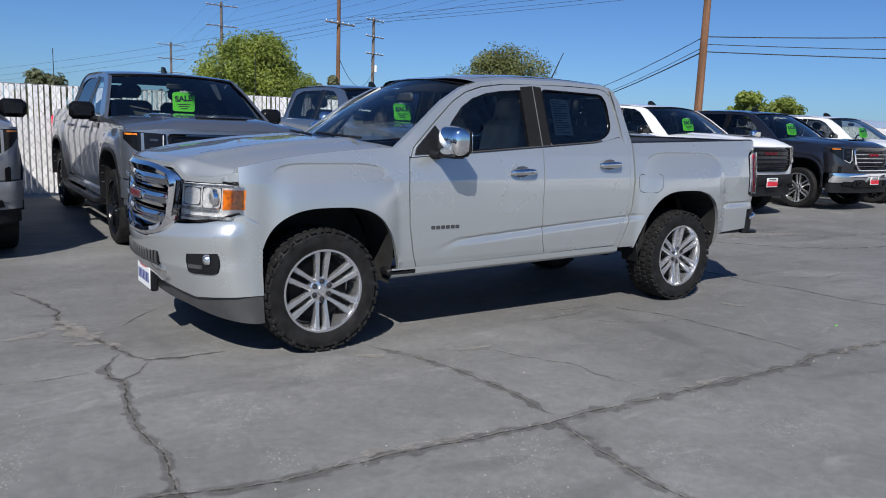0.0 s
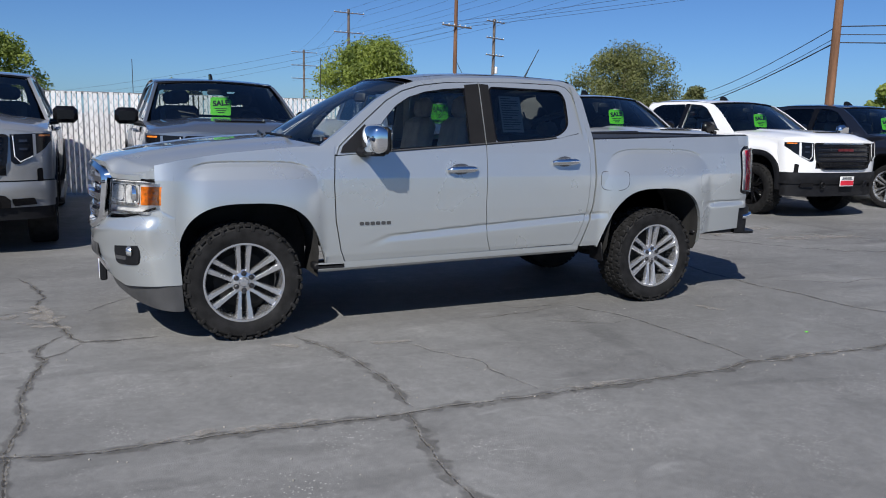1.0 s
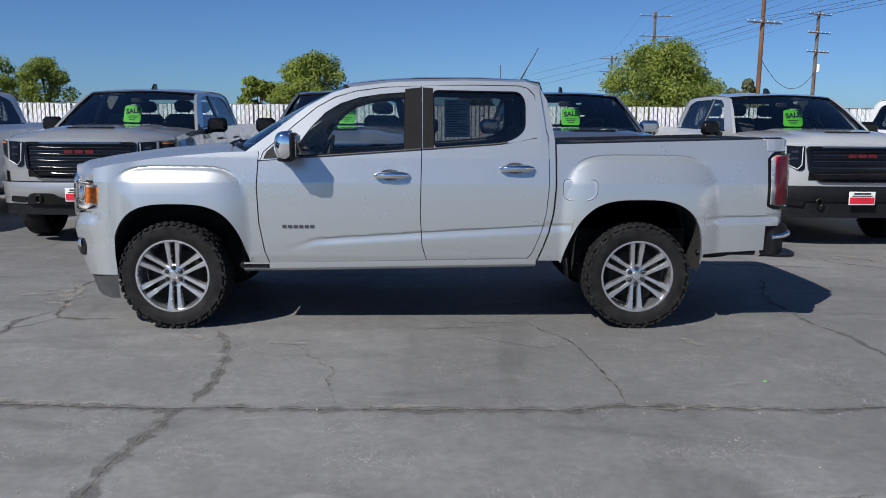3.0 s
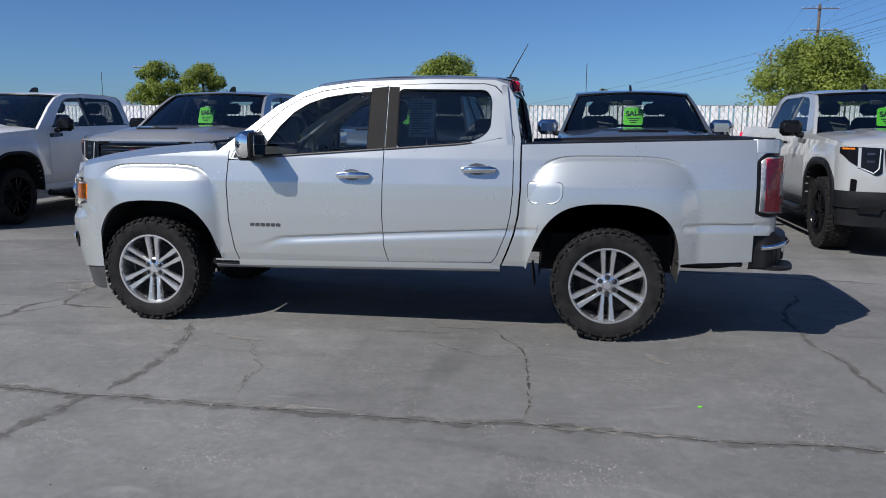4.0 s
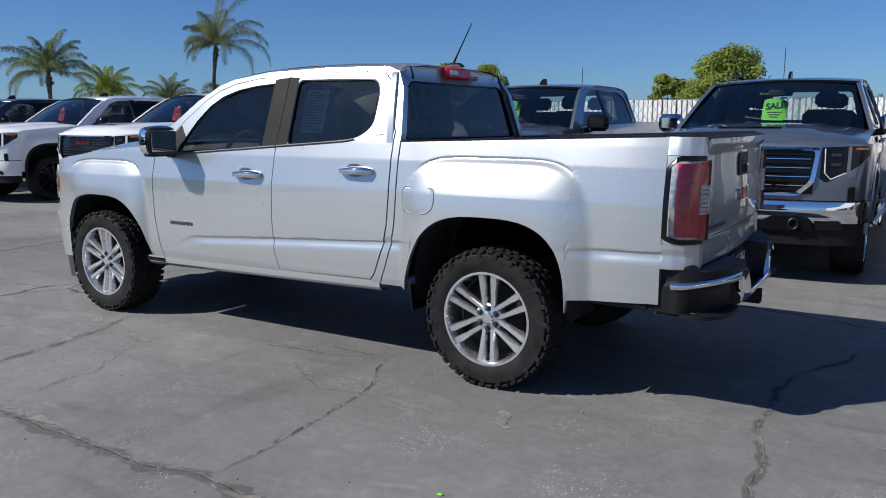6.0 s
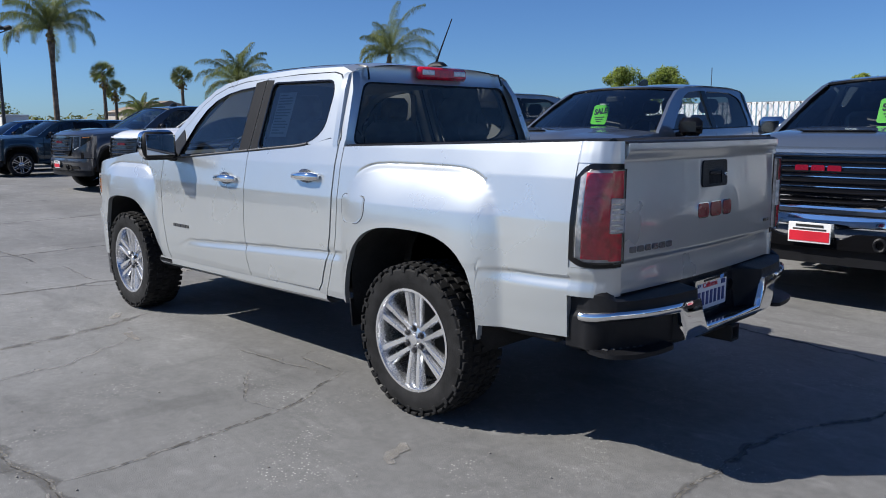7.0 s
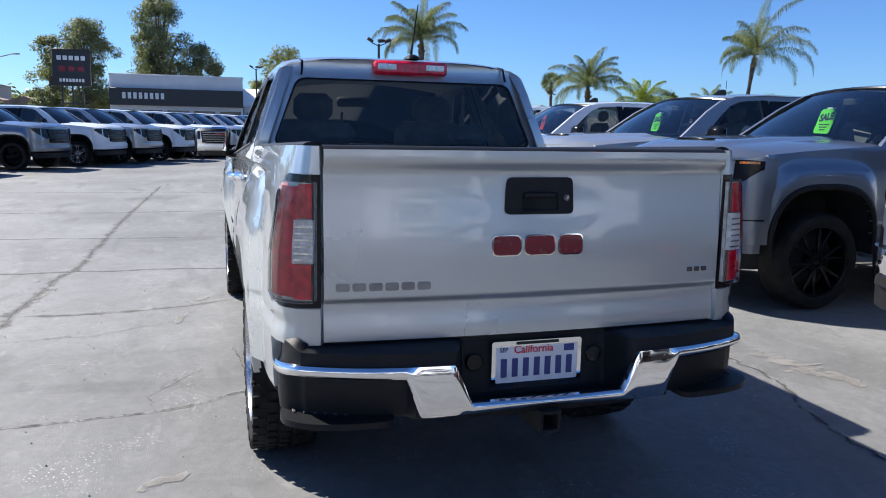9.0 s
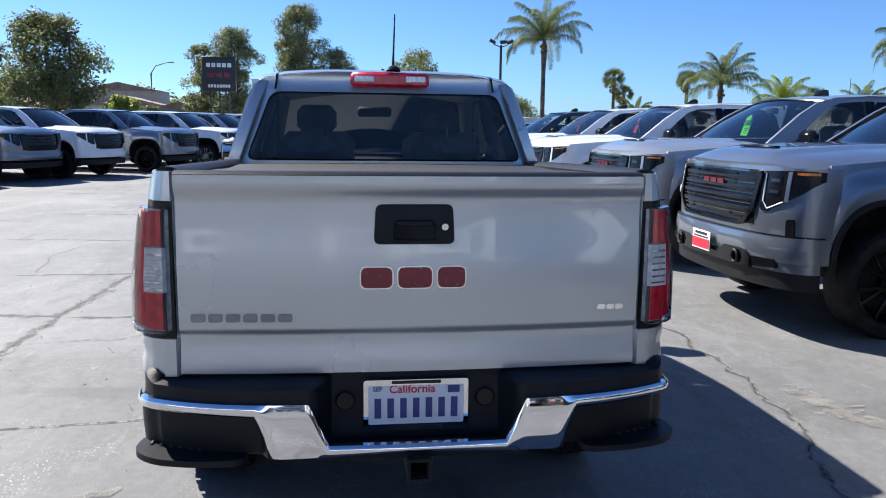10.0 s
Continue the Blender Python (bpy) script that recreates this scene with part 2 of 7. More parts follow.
    def poly(self, outer, fn, depth=None, holes=()):
        """A flat polygon with holes, laid into space by fn(a, b); depth: a vector by which all its edges turn back."""
        loops = [list(outer), *[list(h) for h in holes]]
        tris = tessellate([[Vector((a, b, 0)) for a, b in lp] for lp in loops])
        flat = [p for lp in loops for p in lp]
        V = [fn(*p) for p in flat]
        F = [tuple(t) for t in tris]
        if depth is not None:
            k, base = len(V), 0
            V = V + [tuple(Vector(p) + Vector(depth)) for p in V]
            for lp in loops:
                m = len(lp)
                F += [(base + i, base + (i + 1) % m, k + base + (i + 1) % m, k + base + i) for i in range(m)]
                base += m
        return self.add(V, F)

    def slab(self, outer, fn, depth, holes=()):
        """As poly, closed at the back too."""
        k0 = len(self.v)
        self.poly(outer, fn, depth, holes)
        n = (len(self.v) - k0) // 2
        tris = [f for f in self.f if len(f) == 3 and k0 <= min(f) and max(f) < k0 + n]
        self.f += [tuple(i + n for i in t[::-1]) for t in tris]
        return self


from mathutils.geometry import tessellate_polygon as tessellate


def part(name, geo, material, parent=None, label="", sharp=38):
    me = bpy.data.meshes.new(name)
    me.from_pydata(geo.v, [], geo.f)
    bm = bmesh.new()
    bm.from_mesh(me)
    bmesh.ops.recalc_face_normals(bm, faces=bm.faces)
    bm.to_mesh(me)
    bm.free()
    me.shade_smooth()
    me.set_sharp_from_angle(angle=radians(sharp))
    me.materials.append(material)
    ob = new(name, me)
    if parent is not None:
        ob.parent = parent
    if label:
        ob["label"] = label
    return ob


def empty(name, label, category, group="", kind=""):
    ob = new(name)
    ob.empty_display_size = 0.2
    return tagged(ob, label, category, group, kind)


def words(text, size, m, material, parent=None, name="lettering", bold=0.0):
    """Flat raised letters in the built-in font, as a mesh in the plane x, y of the pose m."""
    cu = bpy.data.curves.new(name, "FONT")
    cu.body, cu.size, cu.align_x, cu.align_y, cu.extrude, cu.offset = text, size, "CENTER", "CENTER", 0.0006, bold
    tmp = new(name, cu)
    me = bpy.data.meshes.new_from_object(tmp.evaluated_get(bpy.context.evaluated_depsgraph_get()))
    bpy.data.objects.remove(tmp)
    me.materials.clear()
    me.materials.append(material)
    ob = new(name, me)
    ob.parent = parent
    ob.matrix_basis = m
    return ob


# ---------- wheel ----------
def wheel_parts(parent, c, s, R, RIM, width, style, rimmat, lugs=True, name="wheel", nuts=True):
    """A wheel at c (its outer face towards s * y) with tyre, rim, spokes and nuts as its pieces."""
    hub = new(name)
    hub.empty_display_size = 0.1
    hub.parent = parent
    hub.location = c
    w = width / 2
    g = Geo()
    prof = [(RIM * 0.97, w * 0.86), (RIM * 1.04, w * 0.98), (RIM + (R - RIM) * 0.45, w * 1.04), (RIM + (R - RIM) * 0.72, w * 1.02), (R - 0.022, w * 0.90), (R - 0.012, w * 0.80), (R - 0.012, 0)]
    prof = prof + [(r, -a) for r, a in prof[-2::-1]]
    g.lathe([(r, s * a) for r, a in prof], (0, 0, 0), "y", 64)
    part("tyre", g, RUBBER, hub, "black rubber all-terrain tyre")
    g = Geo()
    if lugs:
        n = 46
        for k in range(n):
            for row, (a, wid, lag) in enumerate(((-0.83, 0.42, 0.0), (-0.42, 0.30, 0.5), (0.0, 0.30, 0.15), (0.42, 0.30, 0.65), (0.83, 0.42, 0.3))):
                t = 2 * math.pi * (k + lag) / n
                size = (0.030 + 0.008 * ((k + row) % 2), wid * w * 1.0, 0.014)
                rad = R - 0.011 - (0.006 if abs(a) > 0.7 else 0)
                rot = Matrix.Rotation(math.pi / 2 - t, 3, "Y")
                p = Vector((math.cos(t) * rad, a * w, math.sin(t) * rad))
                g.box(p, size, 0.003, rot)
            t = 2 * math.pi * (k + 0.3) / n
            rad = R - 0.034
            if k % 2 == 0:
                g.box(Vector((math.cos(t) * rad, s * w * 1.0, math.sin(t) * rad)), (0.026, 0.014, 0.034), 0.003, Matrix.Rotation(math.pi / 2 - t, 3, "Y"))
        part("tread", g, RUBBER, hub)["kind"] = "stuff"
    g = Geo()
    y0 = s * w
    g.lathe([(RIM * 1.03, y0 * 0.90), (RIM * 1.035, y0 * 1.0), (RIM * 0.985, y0 * 1.0), (RIM * 0.955, y0 * 0.88), (RIM * 0.93, y0 * 0.3), (RIM * 0.90, -y0 * 0.8)], (0, 0, 0), "y", 64)
    part("rim", g, rimmat, hub)
    g = Geo()
    ye = y0 * 0.80
    yh = y0 * 0.72
    if style == "six_pairs":
        arms = [(k * math.pi / 3 + math.pi / 2 + d * 0.0, d) for k in range(6) for d in (-1, 1)]
        for a, d in arms:
            u, v = Vector((math.cos(a), 0, math.sin(a))), Vector((-math.sin(a), 0, math.cos(a)))
            p0 = u * 0.045 + v * d * 0.0235
            p1 = u * RIM * 0.97 + v * d * 0.037 * RIM / 0.25
            side = (p1 - p0).normalized().cross(Vector((0, 1, 0)))
            V, F = [], []
            for q, hw, yy, dp in ((p0, 0.012, yh, 0.03), (p0.lerp(p1, 0.5), 0.0135, (yh + ye) / 2 + s * 0.008, 0.035), (p1, 0.0195, ye + s * 0.012, 0.04)):
                for k, (e, dd) in enumerate(((-1.25, -dp), (-1, -0.006), (-0.7, 0), (0.7, 0), (1, -0.006), (1.25, -dp))):
                    r = q + side * hw * e
                    V.append((r.x, yy + s * dd, r.z))
            F = [(i * 6 + j, i * 6 + j + 1, i * 6 + j + 7, i * 6 + j + 6) for i in range(2) for j in range(5)]
            g.add(V, F)
    else:
        for k in range(6):
            for d in (-1, 1):
                a = k * math.pi / 3 + 0.3 + d * 0.17
                u = Vector((math.cos(a), 0, math.sin(a)))
                v = Vector((-math.sin(a), 0, math.cos(a)))
                p0, p1 = u * 0.05 - v * d * 0.012, u * RIM * 0.97 + v * d * 0.01
                mid = (p0 + p1) / 2
                mid.y = (yh + ye) / 2
                ln = (p1 - p0).length
                g.box(mid, (ln, 0.03, 0.030), 0.006, Matrix.Rotation(-math.atan2((p1 - p0).z, (p1 - p0).x), 3, "Y"))
    g.lathe([(0.0, yh + s * 0.004), (0.062, yh + s * 0.004), (0.078, yh - s * 0.006), (0.088, yh - s * 0.05)], (0, 0, 0), "y", 24)
    part("spokes", g, rimmat, hub)
    part("brake_disc", Geo().lathe([(0.06, y0 * 0.15), (RIM * 0.72, y0 * 0.15), (RIM * 0.72, y0 * 0.05), (RIM * 0.9, -y0 * 0.2), (0.02, -y0 * 0.25)], (0, 0, 0), "y", 32), UNDER, hub)
    g = Geo()
    g.lathe([(0.0, yh + s * 0.014), (0.026, yh + s * 0.013), (0.033, yh + s * 0.006), (0.034, yh)], (0, 0, 0), "y", 24)
    part("centre_cap", g, rimmat, hub)
    for k in range(6 if nuts else 0):
        a = k * math.pi / 3 + math.pi / 6 + (0.0 if style == "six_pairs" else 0.3)
        g = Geo().lathe([(0.0, yh + s * 0.020), (0.008, yh + s * 0.019), (0.011, yh + s * 0.012), (0.012, yh)], (math.cos(a) * 0.055, 0, math.sin(a) * 0.055), "y", 10)
        g.lathe([(0.012, yh + s * 0.006), (0.018, yh + s * 0.0055)], (math.cos(a) * 0.055, 0, math.sin(a) * 0.055), "y", 12)
        part("wheel_nut", g, STEELNUT if style == "six_pairs" else GLOSSBLACK, hub)
    return hub


# ---------- the silver pickup ----------
NOSE_W = 0.872


def hero_half(x, z):
    """Half width of the silver pickup's body at x, z."""
    w = interp(z, [0.40, 0.45, 0.52, 0.60, 0.68, 0.80, 0.95, 1.03, 1.07, 1.20, 1.30, 1.36], [0.795, 0.832, 0.846, 0.851, 0.853, 0.855, 0.853, 0.850, 0.843, 0.820, 0.792, 0.772])
    w0 = w
    zc = interp(x, [-0.84, -0.637, 0.094, 1.0, 2.23, 2.6], [0.575, 0.645, 0.692, 0.744, 0.806, 0.815])
    k = sstep(-0.88, -0.45, x) * (1 - 0.75 * sstep(1.0, 1.15, x) * (1 - sstep(2.1, 2.3, x)))
    d = zc - z
    w += k * (0.013 * sstep(0.008, 0.06, d) - 0.010 * sstep(-0.004, 0.006, d)) * (1 - sstep(0.06, 0.2, d))
    for xc, hw, top, z0 in ((-1.575, 0.475, 1.135, 0.45), (1.635, 0.555, 1.225, 0.45)):
        u, v = abs(x - xc) / hw, max(0.0, (z - z0) / (top - z0))
        q = (u ** 5 + v ** 5) ** 0.2
        t = min(1.0, max(0.0, (1 - q) / 0.42))
        top_side = sstep(0.55, 0.95, v ** 5 / max(1e-6, u ** 5 + v ** 5))
        w += 0.052 * (1 - (1 - t) ** 2) - 0.009 * top_side * sstep(1.014, 1.0, q) * (1 - sstep(1.0, 0.955, q))
    if x < -1.80:                                          # runs into the nose's plan curve
        q = min(1.0, max(0.0, (-2.035 - x) / 0.44))
        edge = w0 + 0.019 - NOSE_W * (1 - (1 - q ** 2.1) ** (1 / 2.1))
        w += (edge - w) * sstep(-1.84, -2.03, x)
    if x > 2.30:
        w -= 0.022 * ((x - 2.30) / 0.3) ** 2
    return w


def arch(x, xc, hw, z0, top, n=3.0):
    u = min(1.0, abs(x - xc) / hw)
    return z0 + (top - z0) * (1 - u ** n) ** (1 / n)


FARCH, RARCH = (-1.585, 0.450, 0.40, 0.885), (1.625, 0.452, 0.47, 0.925)


def belt(x):
    return 1.195 + (x + 0.8) * 0.072 + 0.03 * sstep(0.6, 0.95, x)


def arch_columns(a, b, spec, step=0.05):
    """Columns from a to b, close together at the edges of a wheel arch."""
    xc, hw = spec[0], spec[1]
    xs = list(np.arange(a, xc - hw - 0.002, step)) if a < xc - hw - 0.002 else []
    xs += [xc + hw * math.sin(t) for t in np.linspace(-math.pi / 2, math.pi / 2, 37 if step > 0.03 else 57)]
    n = max(2, int((b - xc - hw) / step))
    xs += list(np.linspace(xc + hw + 0.012, b, n))
    return xs


def side_panel(xs, zb, zt, half, s, left=None, right=None, nv=44, fold=0.03, power=2.0):
    """A body panel over the columns xs between the heights zb(x) and zt(x); left(z) and right(z) give slanted ends."""
    x0, x1, n = xs[0], xs[-1], len(xs) - 1

    def fn(u, v):
        x = xs[min(n, int(round(u * n)))]
        z = zb(x) + (zt(x) - zb(x)) * v
        t = (x - x0) / (x1 - x0)
        xx = x
        if left:
            xx += (1 - t) ** power * (left(z) - x0)
        if right:
            xx += t ** power * (right(z) - x1)
        return (xx, s * half(xx, z), z)
    return Geo().grid(fn, n, nv, (0, -s * fold, 0))


def front_x(y):
    """Where the nose's plan curve lies at y: a flattened ellipse that runs into the wheel arch."""
    q = min(1.0, abs(y) / NOSE_W)
    return -2.035 - 0.44 * (1 - q ** 2.1) ** (1 / 2.1)


def front_strip(y0, y1, z0, z1, n=16, nv=6, lean=0.10, out=0.0, fold=0.03, zc=0.8, bulge=0.0, zfun=None, prof=None):
    """A piece of the nose between y0 and y1, z0 and z1, following the nose's plan curve."""
    t0, t1 = (math.asin(max(-1.0, min(1.0, y / NOSE_W))) for y in (y0, y1))

    def fn(u, v):
        t = t0 + (t1 - t0) * u
        y = NOSE_W * math.sin(t)
        za, zb2 = zfun(y) if zfun else (z0, z1)
        z = za + (zb2 - za) * v
        k = max(0.0, math.cos(t)) ** 0.6
        dx = -out - bulge * math.sin(math.pi * v) * math.sin(math.pi * u) - (prof(y, z) if prof else 0.0)
        return (front_x(y) + k * (lean * max(0, z - zc) + 0.40 * max(0, zc - 0.27 - z)) + dx * (0.25 + 0.75 * k), y - dx * math.sin(t) * 0.7, z)
    return Geo().grid(fn, n, nv, (fold, 0, 0))


def block_badge(parent, name, cells, plane, material, depth):
    """A badge of plain rounded blocks, cells (a0, a1, b0, b1) laid out by plane(a, b)."""
    for a0, a1, b0, b1 in cells:
        part(name, Geo().slab(rounded([(a0, b0), (a1, b0), (a1, b1), (a0, b1)], min(a1 - a0, b1 - b0) * 0.3, 3), plane, depth), material, parent)


def silver_pickup():
    T = empty("pickup_truck", "silver metallic crew cab pickup with chrome trim on the asphalt", "pickup truck")
    GH = lambda z: 0.803 - (z - 1.25) * 0.30 - max(0, z - 1.25) ** 2 * 0.12
    rail = lambda x: interp(x, [1.03, 2.6], [1.300, 1.345])
    ftop = lambda x: interp(x, [-2.2, -2.0, -1.7, -1.3, -1.0], [1.105, 1.150, 1.195, 1.232, 1.245])
    d1l = lambda z: interp(z, [0.47, 0.55, 0.75, 1.0, 1.27], [-0.955, -0.985, -1.020, -1.030, -1.012])
    d12 = lambda z: interp(z, [0.47, 0.52, 0.60, 0.82, 1.27], [0.150, 0.128, 0.106, 0.094, 0.104])
    d2r = lambda z: interp(z, [0.50, 0.55, 0.60, 0.70, 0.83, 1.0, 1.33], [0.845, 0.885, 0.905, 0.945, 0.975, 0.990, 0.988])
    bedl = lambda z: interp(z, [0.49, 0.55, 0.60, 0.70, 0.83, 1.0, 1.30], [0.925, 0.950, 0.970, 1.005, 1.033, 1.046, 1.044])
    rock = lambda x: interp(x, [-1.1, 0.9], [0.470, 0.508])
    cabhull = Geo()
    for s in (-1, 1):
        # outer panels
        xs = arch_columns(-2.14, -1.02, FARCH, 0.02)
        part("front_fender", side_panel(xs, lambda x: arch(x, *FARCH) if abs(x - FARCH[0]) <= FARCH[1] else (interp(x, [-2.14, -2.03], [0.866, 0.802]) if x < -1.7 else 0.465), ftop, hero_half, s, right=lambda z: d1l(z) - 0.008, nv=80), SILVER, T)
        door = part("front_door", side_panel(list(np.linspace(-1.0, 0.1, 40)), rock, lambda x: belt(x) - 0.006, hero_half, s, left=d1l, right=lambda z: d12(z) - 0.003, power=1.0, nv=100), SILVER, T)
        rdoor = part("rear_door", side_panel(list(np.linspace(0.1, 0.98, 34)), rock, lambda x: belt(x) - 0.006, hero_half, s, left=lambda z: d12(z) + 0.003, right=lambda z: d2r(z) - 0.003, power=1.0, nv=100), SILVER, T)
        part("cab_corner", side_panel(list(np.linspace(0.99, 1.03, 4)), lambda x: 0.49, lambda x: 1.33, lambda x, z: hero_half(x, z) - 0.004, s, left=lambda z: d2r(z) + 0.003, right=lambda z: bedl(z) - 0.012, power=1.0, fold=0.05), SILVER, T)
        xs = arch_columns(1.04, 2.53, RARCH, 0.02)
        zbb = lambda x: arch(x, *RARCH) if abs(x - RARCH[0]) <= RARCH[1] else (0.487 if x < 1.6 else interp(x, [2.07, 2.5], [0.54, 0.565]))
        bed = part("bed_side", side_panel(xs, zbb, rail, hero_half, s, left=bedl, power=3.0, nv=120), SILVER, T)
        # fuel door outline on one side
        if s < 0:
            g = Geo()
            fl = rounded([(1.085, 0.945), (1.115, 0.915), (1.27, 0.915), (1.322, 0.955), (1.322, 1.062), (1.085, 1.062)], 0.035)
            inner = [(1.2 + (a - 1.2) * 0.965, 0.99 + (b - 0.99) * 0.945) for a, b in fl]
            g.poly(fl, lambda a, b: (a, s * (hero_half(a, b) + 0.0012), b), (0, -s * 0.004, 0), [inner])
            part("fuel_door_seam", g, GREYPL, bed)
            g = Geo()
            g.poly(inner, lambda a, b: (a, s * (hero_half(a, b) + 0.002), b), (0, -s * 0.006, 0))
            part("fuel_door", g, SILVER, bed)
        # wheel arch lips and liners
        for nm, spec, zlow in (("front_wheel_liner", FARCH, 0.36), ("rear_wheel_liner", RARCH, 0.40)):
            xc, hw, z0, top = spec
            ts = np.linspace(-math.pi / 2, math.pi / 2, 25)
            prof = [(xc - hw, zlow)] + [(xc + hw * math.sin(t), arch(xc + hw * math.sin(t), *spec)) for t in ts] + [(xc + hw, zlow)]
            g = Geo().grid(lambda u, v: (prof[round(u * 26)][0], s * (hero_half(*prof[round(u * 26)]) - 0.02 - 0.36 * v), prof[round(u * 26)][1] + 0.006), 26, 3)
            g.poly([(p[0], p[1] + 0.006) for p in prof], lambda a, b: (a, s * 0.46, b))
            part(nm, g, UNDER, T)
        # sill under the doors
        g = Geo().grid(lambda u, v: (-1.14 + 2.05 * u, s * interp(v, [0, 0.25, 0.7, 1], [0.72, 0.80, 0.835, 0.835]), interp(-1.14 + 2.05 * u, [-1.14, 0.91], [0.472, 0.508]) - interp(v, [0, 0.25, 0.7, 1], [0.075, 0.075, 0.045, 0.003])), 20, 6)
        part("sill", g, SILVER, T)
        g = Geo().box((-1.06, s * 0.78, 0.445), (0.22, 0.11, 0.05), 0.012)
        part("lower_guard", g, PLASTIC, T)
        part("lower_guard", Geo().box((2.27, s * 0.80, 0.545), (0.42, 0.06, 0.035), 0.01), PLASTIC, T)
        part("mud_flap", Geo().box((1.135, s * 0.76, 0.43), (0.012, 0.17, 0.15), 0.004, Matrix.Rotation(-0.12, 3, "Y")), PLASTIC, T)
        # greenhouse
        side = lambda off: (lambda a, b: (a, s * (GH(b) + off), b))
        dw1 = [(-0.80, 1.203), (-0.745, 1.30), (-0.66, 1.415), (-0.56, 1.515), (-0.46, 1.575), (-0.33, 1.617), (-0.18, 1.641), (-0.012, 1.654), (-0.012, 1.252)]
        dw2 = rounded([(0.186, 1.268), (0.178, 1.672), (0.79, 1.664), (0.832, 1.60), (0.828, 1.40), (0.76, 1.338), (0.66, 1.306)], 0.045)
        do1 = [(-1.005, 1.182), (-0.985, 1.235), (-0.78, 1.415), (-0.62, 1.545), (-0.50, 1.612), (-0.36, 1.655), (-0.16, 1.684), (0.100, 1.697), (0.101, 1.255)]
        do2 = [(0.107, 1.256), (0.106, 1.697), (0.45, 1.704), (0.78, 1.701), (0.845, 1.685), (0.89, 1.64), (0.925, 1.52), (0.985, 1.352), (0.985, 1.35), (0.985, 1.325), (0.90, 1.345), (0.75, 1.312), (0.6, 1.292)]
        g = Geo().poly(do1, side(0.0), (0, -s * 0.03, 0), [dw1])
        part("door_frame", g, SILVER, door)
        g = Geo().poly(do2, side(0.0), (0, -s * 0.03, 0), [dw2])
        part("door_frame", g, SILVER, rdoor)
        outer = [(-1.16, 1.185), (-1.13, 1.225), (-0.90, 1.395), (-0.70, 1.548), (-0.52, 1.648), (-0.40, 1.686), (-0.1, 1.725), (0.4, 1.739), (0.84, 1.731), (0.93, 1.70), (0.985, 1.60), (1.030, 1.345), (1.030, 1.20)]
        hole = [(-1.010, 1.188), (-0.990, 1.241), (-0.785, 1.421), (-0.625, 1.551), (-0.503, 1.619), (-0.362, 1.662), (-0.16, 1.690), (0.45, 1.710), (0.78, 1.707), (0.85, 1.690), (0.896, 1.644), (0.931, 1.522), (0.990, 1.354), (0.990, 1.205)]
        cabhull.poly(outer, side(-0.004), (0, -s * 0.05, 0), [hole])
        for nm, dw, m, par in (("front_window", dw1, GLASS, door), ("rear_window", dw2, REARGLASS, rdoor)):
            part(nm, Geo().poly(dw, side(-0.012)), m, par, "clear side glass" if m is GLASS else "dark tinted side glass")
            rim = []
            for a, b in dw:
                c = (sum(p[0] for p in dw) / len(dw), sum(p[1] for p in dw) / len(dw))
                rim.append((c[0] + (a - c[0]) * 0.975, c[1] + (b - c[1]) * 0.955))
            part("window_seal", Geo().poly(dw, side(0.0015), (0, -s * 0.014, 0), [rim]), GLOSSBLACK, par)
        g = Geo().poly([(-0.020, 1.246), (0.099, 1.255), (0.099, 1.688), (-0.014, 1.676)], side(0.003), (0, -s * 0.01, 0))
        part("pillar_trim", g, BPILLAR, door)
        g = Geo().poly([(0.109, 1.256), (0.190, 1.262), (0.182, 1.684), (0.109, 1.688)], side(0.003), (0, -s * 0.01, 0))
        part("pillar_trim", g, BPILLAR, rdoor)
        for par, x0, x1 in ((door, -0.86, 0.098), (rdoor, 0.108, 0.70)):
            part("waist_moulding", Geo().tube([(x, s * (GH(belt(x)) + 0.006), belt(x) + 0.003) for x in np.linspace(x0, x1, 14)], 0.0065, 6), GREYPL, par)
        # mirror sail and mirror
        g = Geo().poly([(-0.985, 1.195), (-0.965, 1.24), (-0.80, 1.385), (-0.735, 1.30), (-0.795, 1.205)], side(0.006), (0, -s * 0.015, 0))
        part("mirror_sail", g, PLASTIC, door)
        mir = new("side_mirror")
        mir.parent = T
        mir.location = (-0.830, s * 0.955, 1.285)
        mir["label"] = "chrome-capped door mirror"
        def cap(u, v):
            t, f = math.pi * (u - 0.5), math.pi * (v - 0.5)
            ct, cf = max(0.0, math.cos(t)), max(0.0, math.cos(f))
            sg = lambda a, e: math.copysign(abs(a) ** e, a)
            return (0.072 - 0.116 * ct ** 0.45 * cf ** 0.45, s * (0.022 + 0.120 * sg(math.sin(t), 0.8) * (cf ** 0.10 if cf > 0 else 0.6)), 0.004 + 0.097 * sg(math.sin(f), 0.8) * (0.72 + 0.28 * ct ** 0.3) * (1 - 0.06 * math.sin(t)))
        part("mirror_cap", Geo().grid(cap, 28, 24), CHROME, mir, "chrome mirror cap")
        g = Geo().box((0.080, s * 0.022, 0.0), (0.056, 0.228, 0.176), 0.024).box((0.03, s * 0.0, -0.086), (0.10, 0.20, 0.030), 0.012)
        g.tube([(0.03, s * -0.04, -0.075), (0.0, s * -0.10, -0.088), (-0.03, s * -0.19, -0.080)], [0.024, 0.028, 0.040], 10)
        part("mirror_housing", g, PLASTIC, mir)
        part("mirror_glass", Geo().box((0.1085, s * 0.026, 0.002), (0.005, 0.195, 0.138), 0.002), MIRROR, mir)
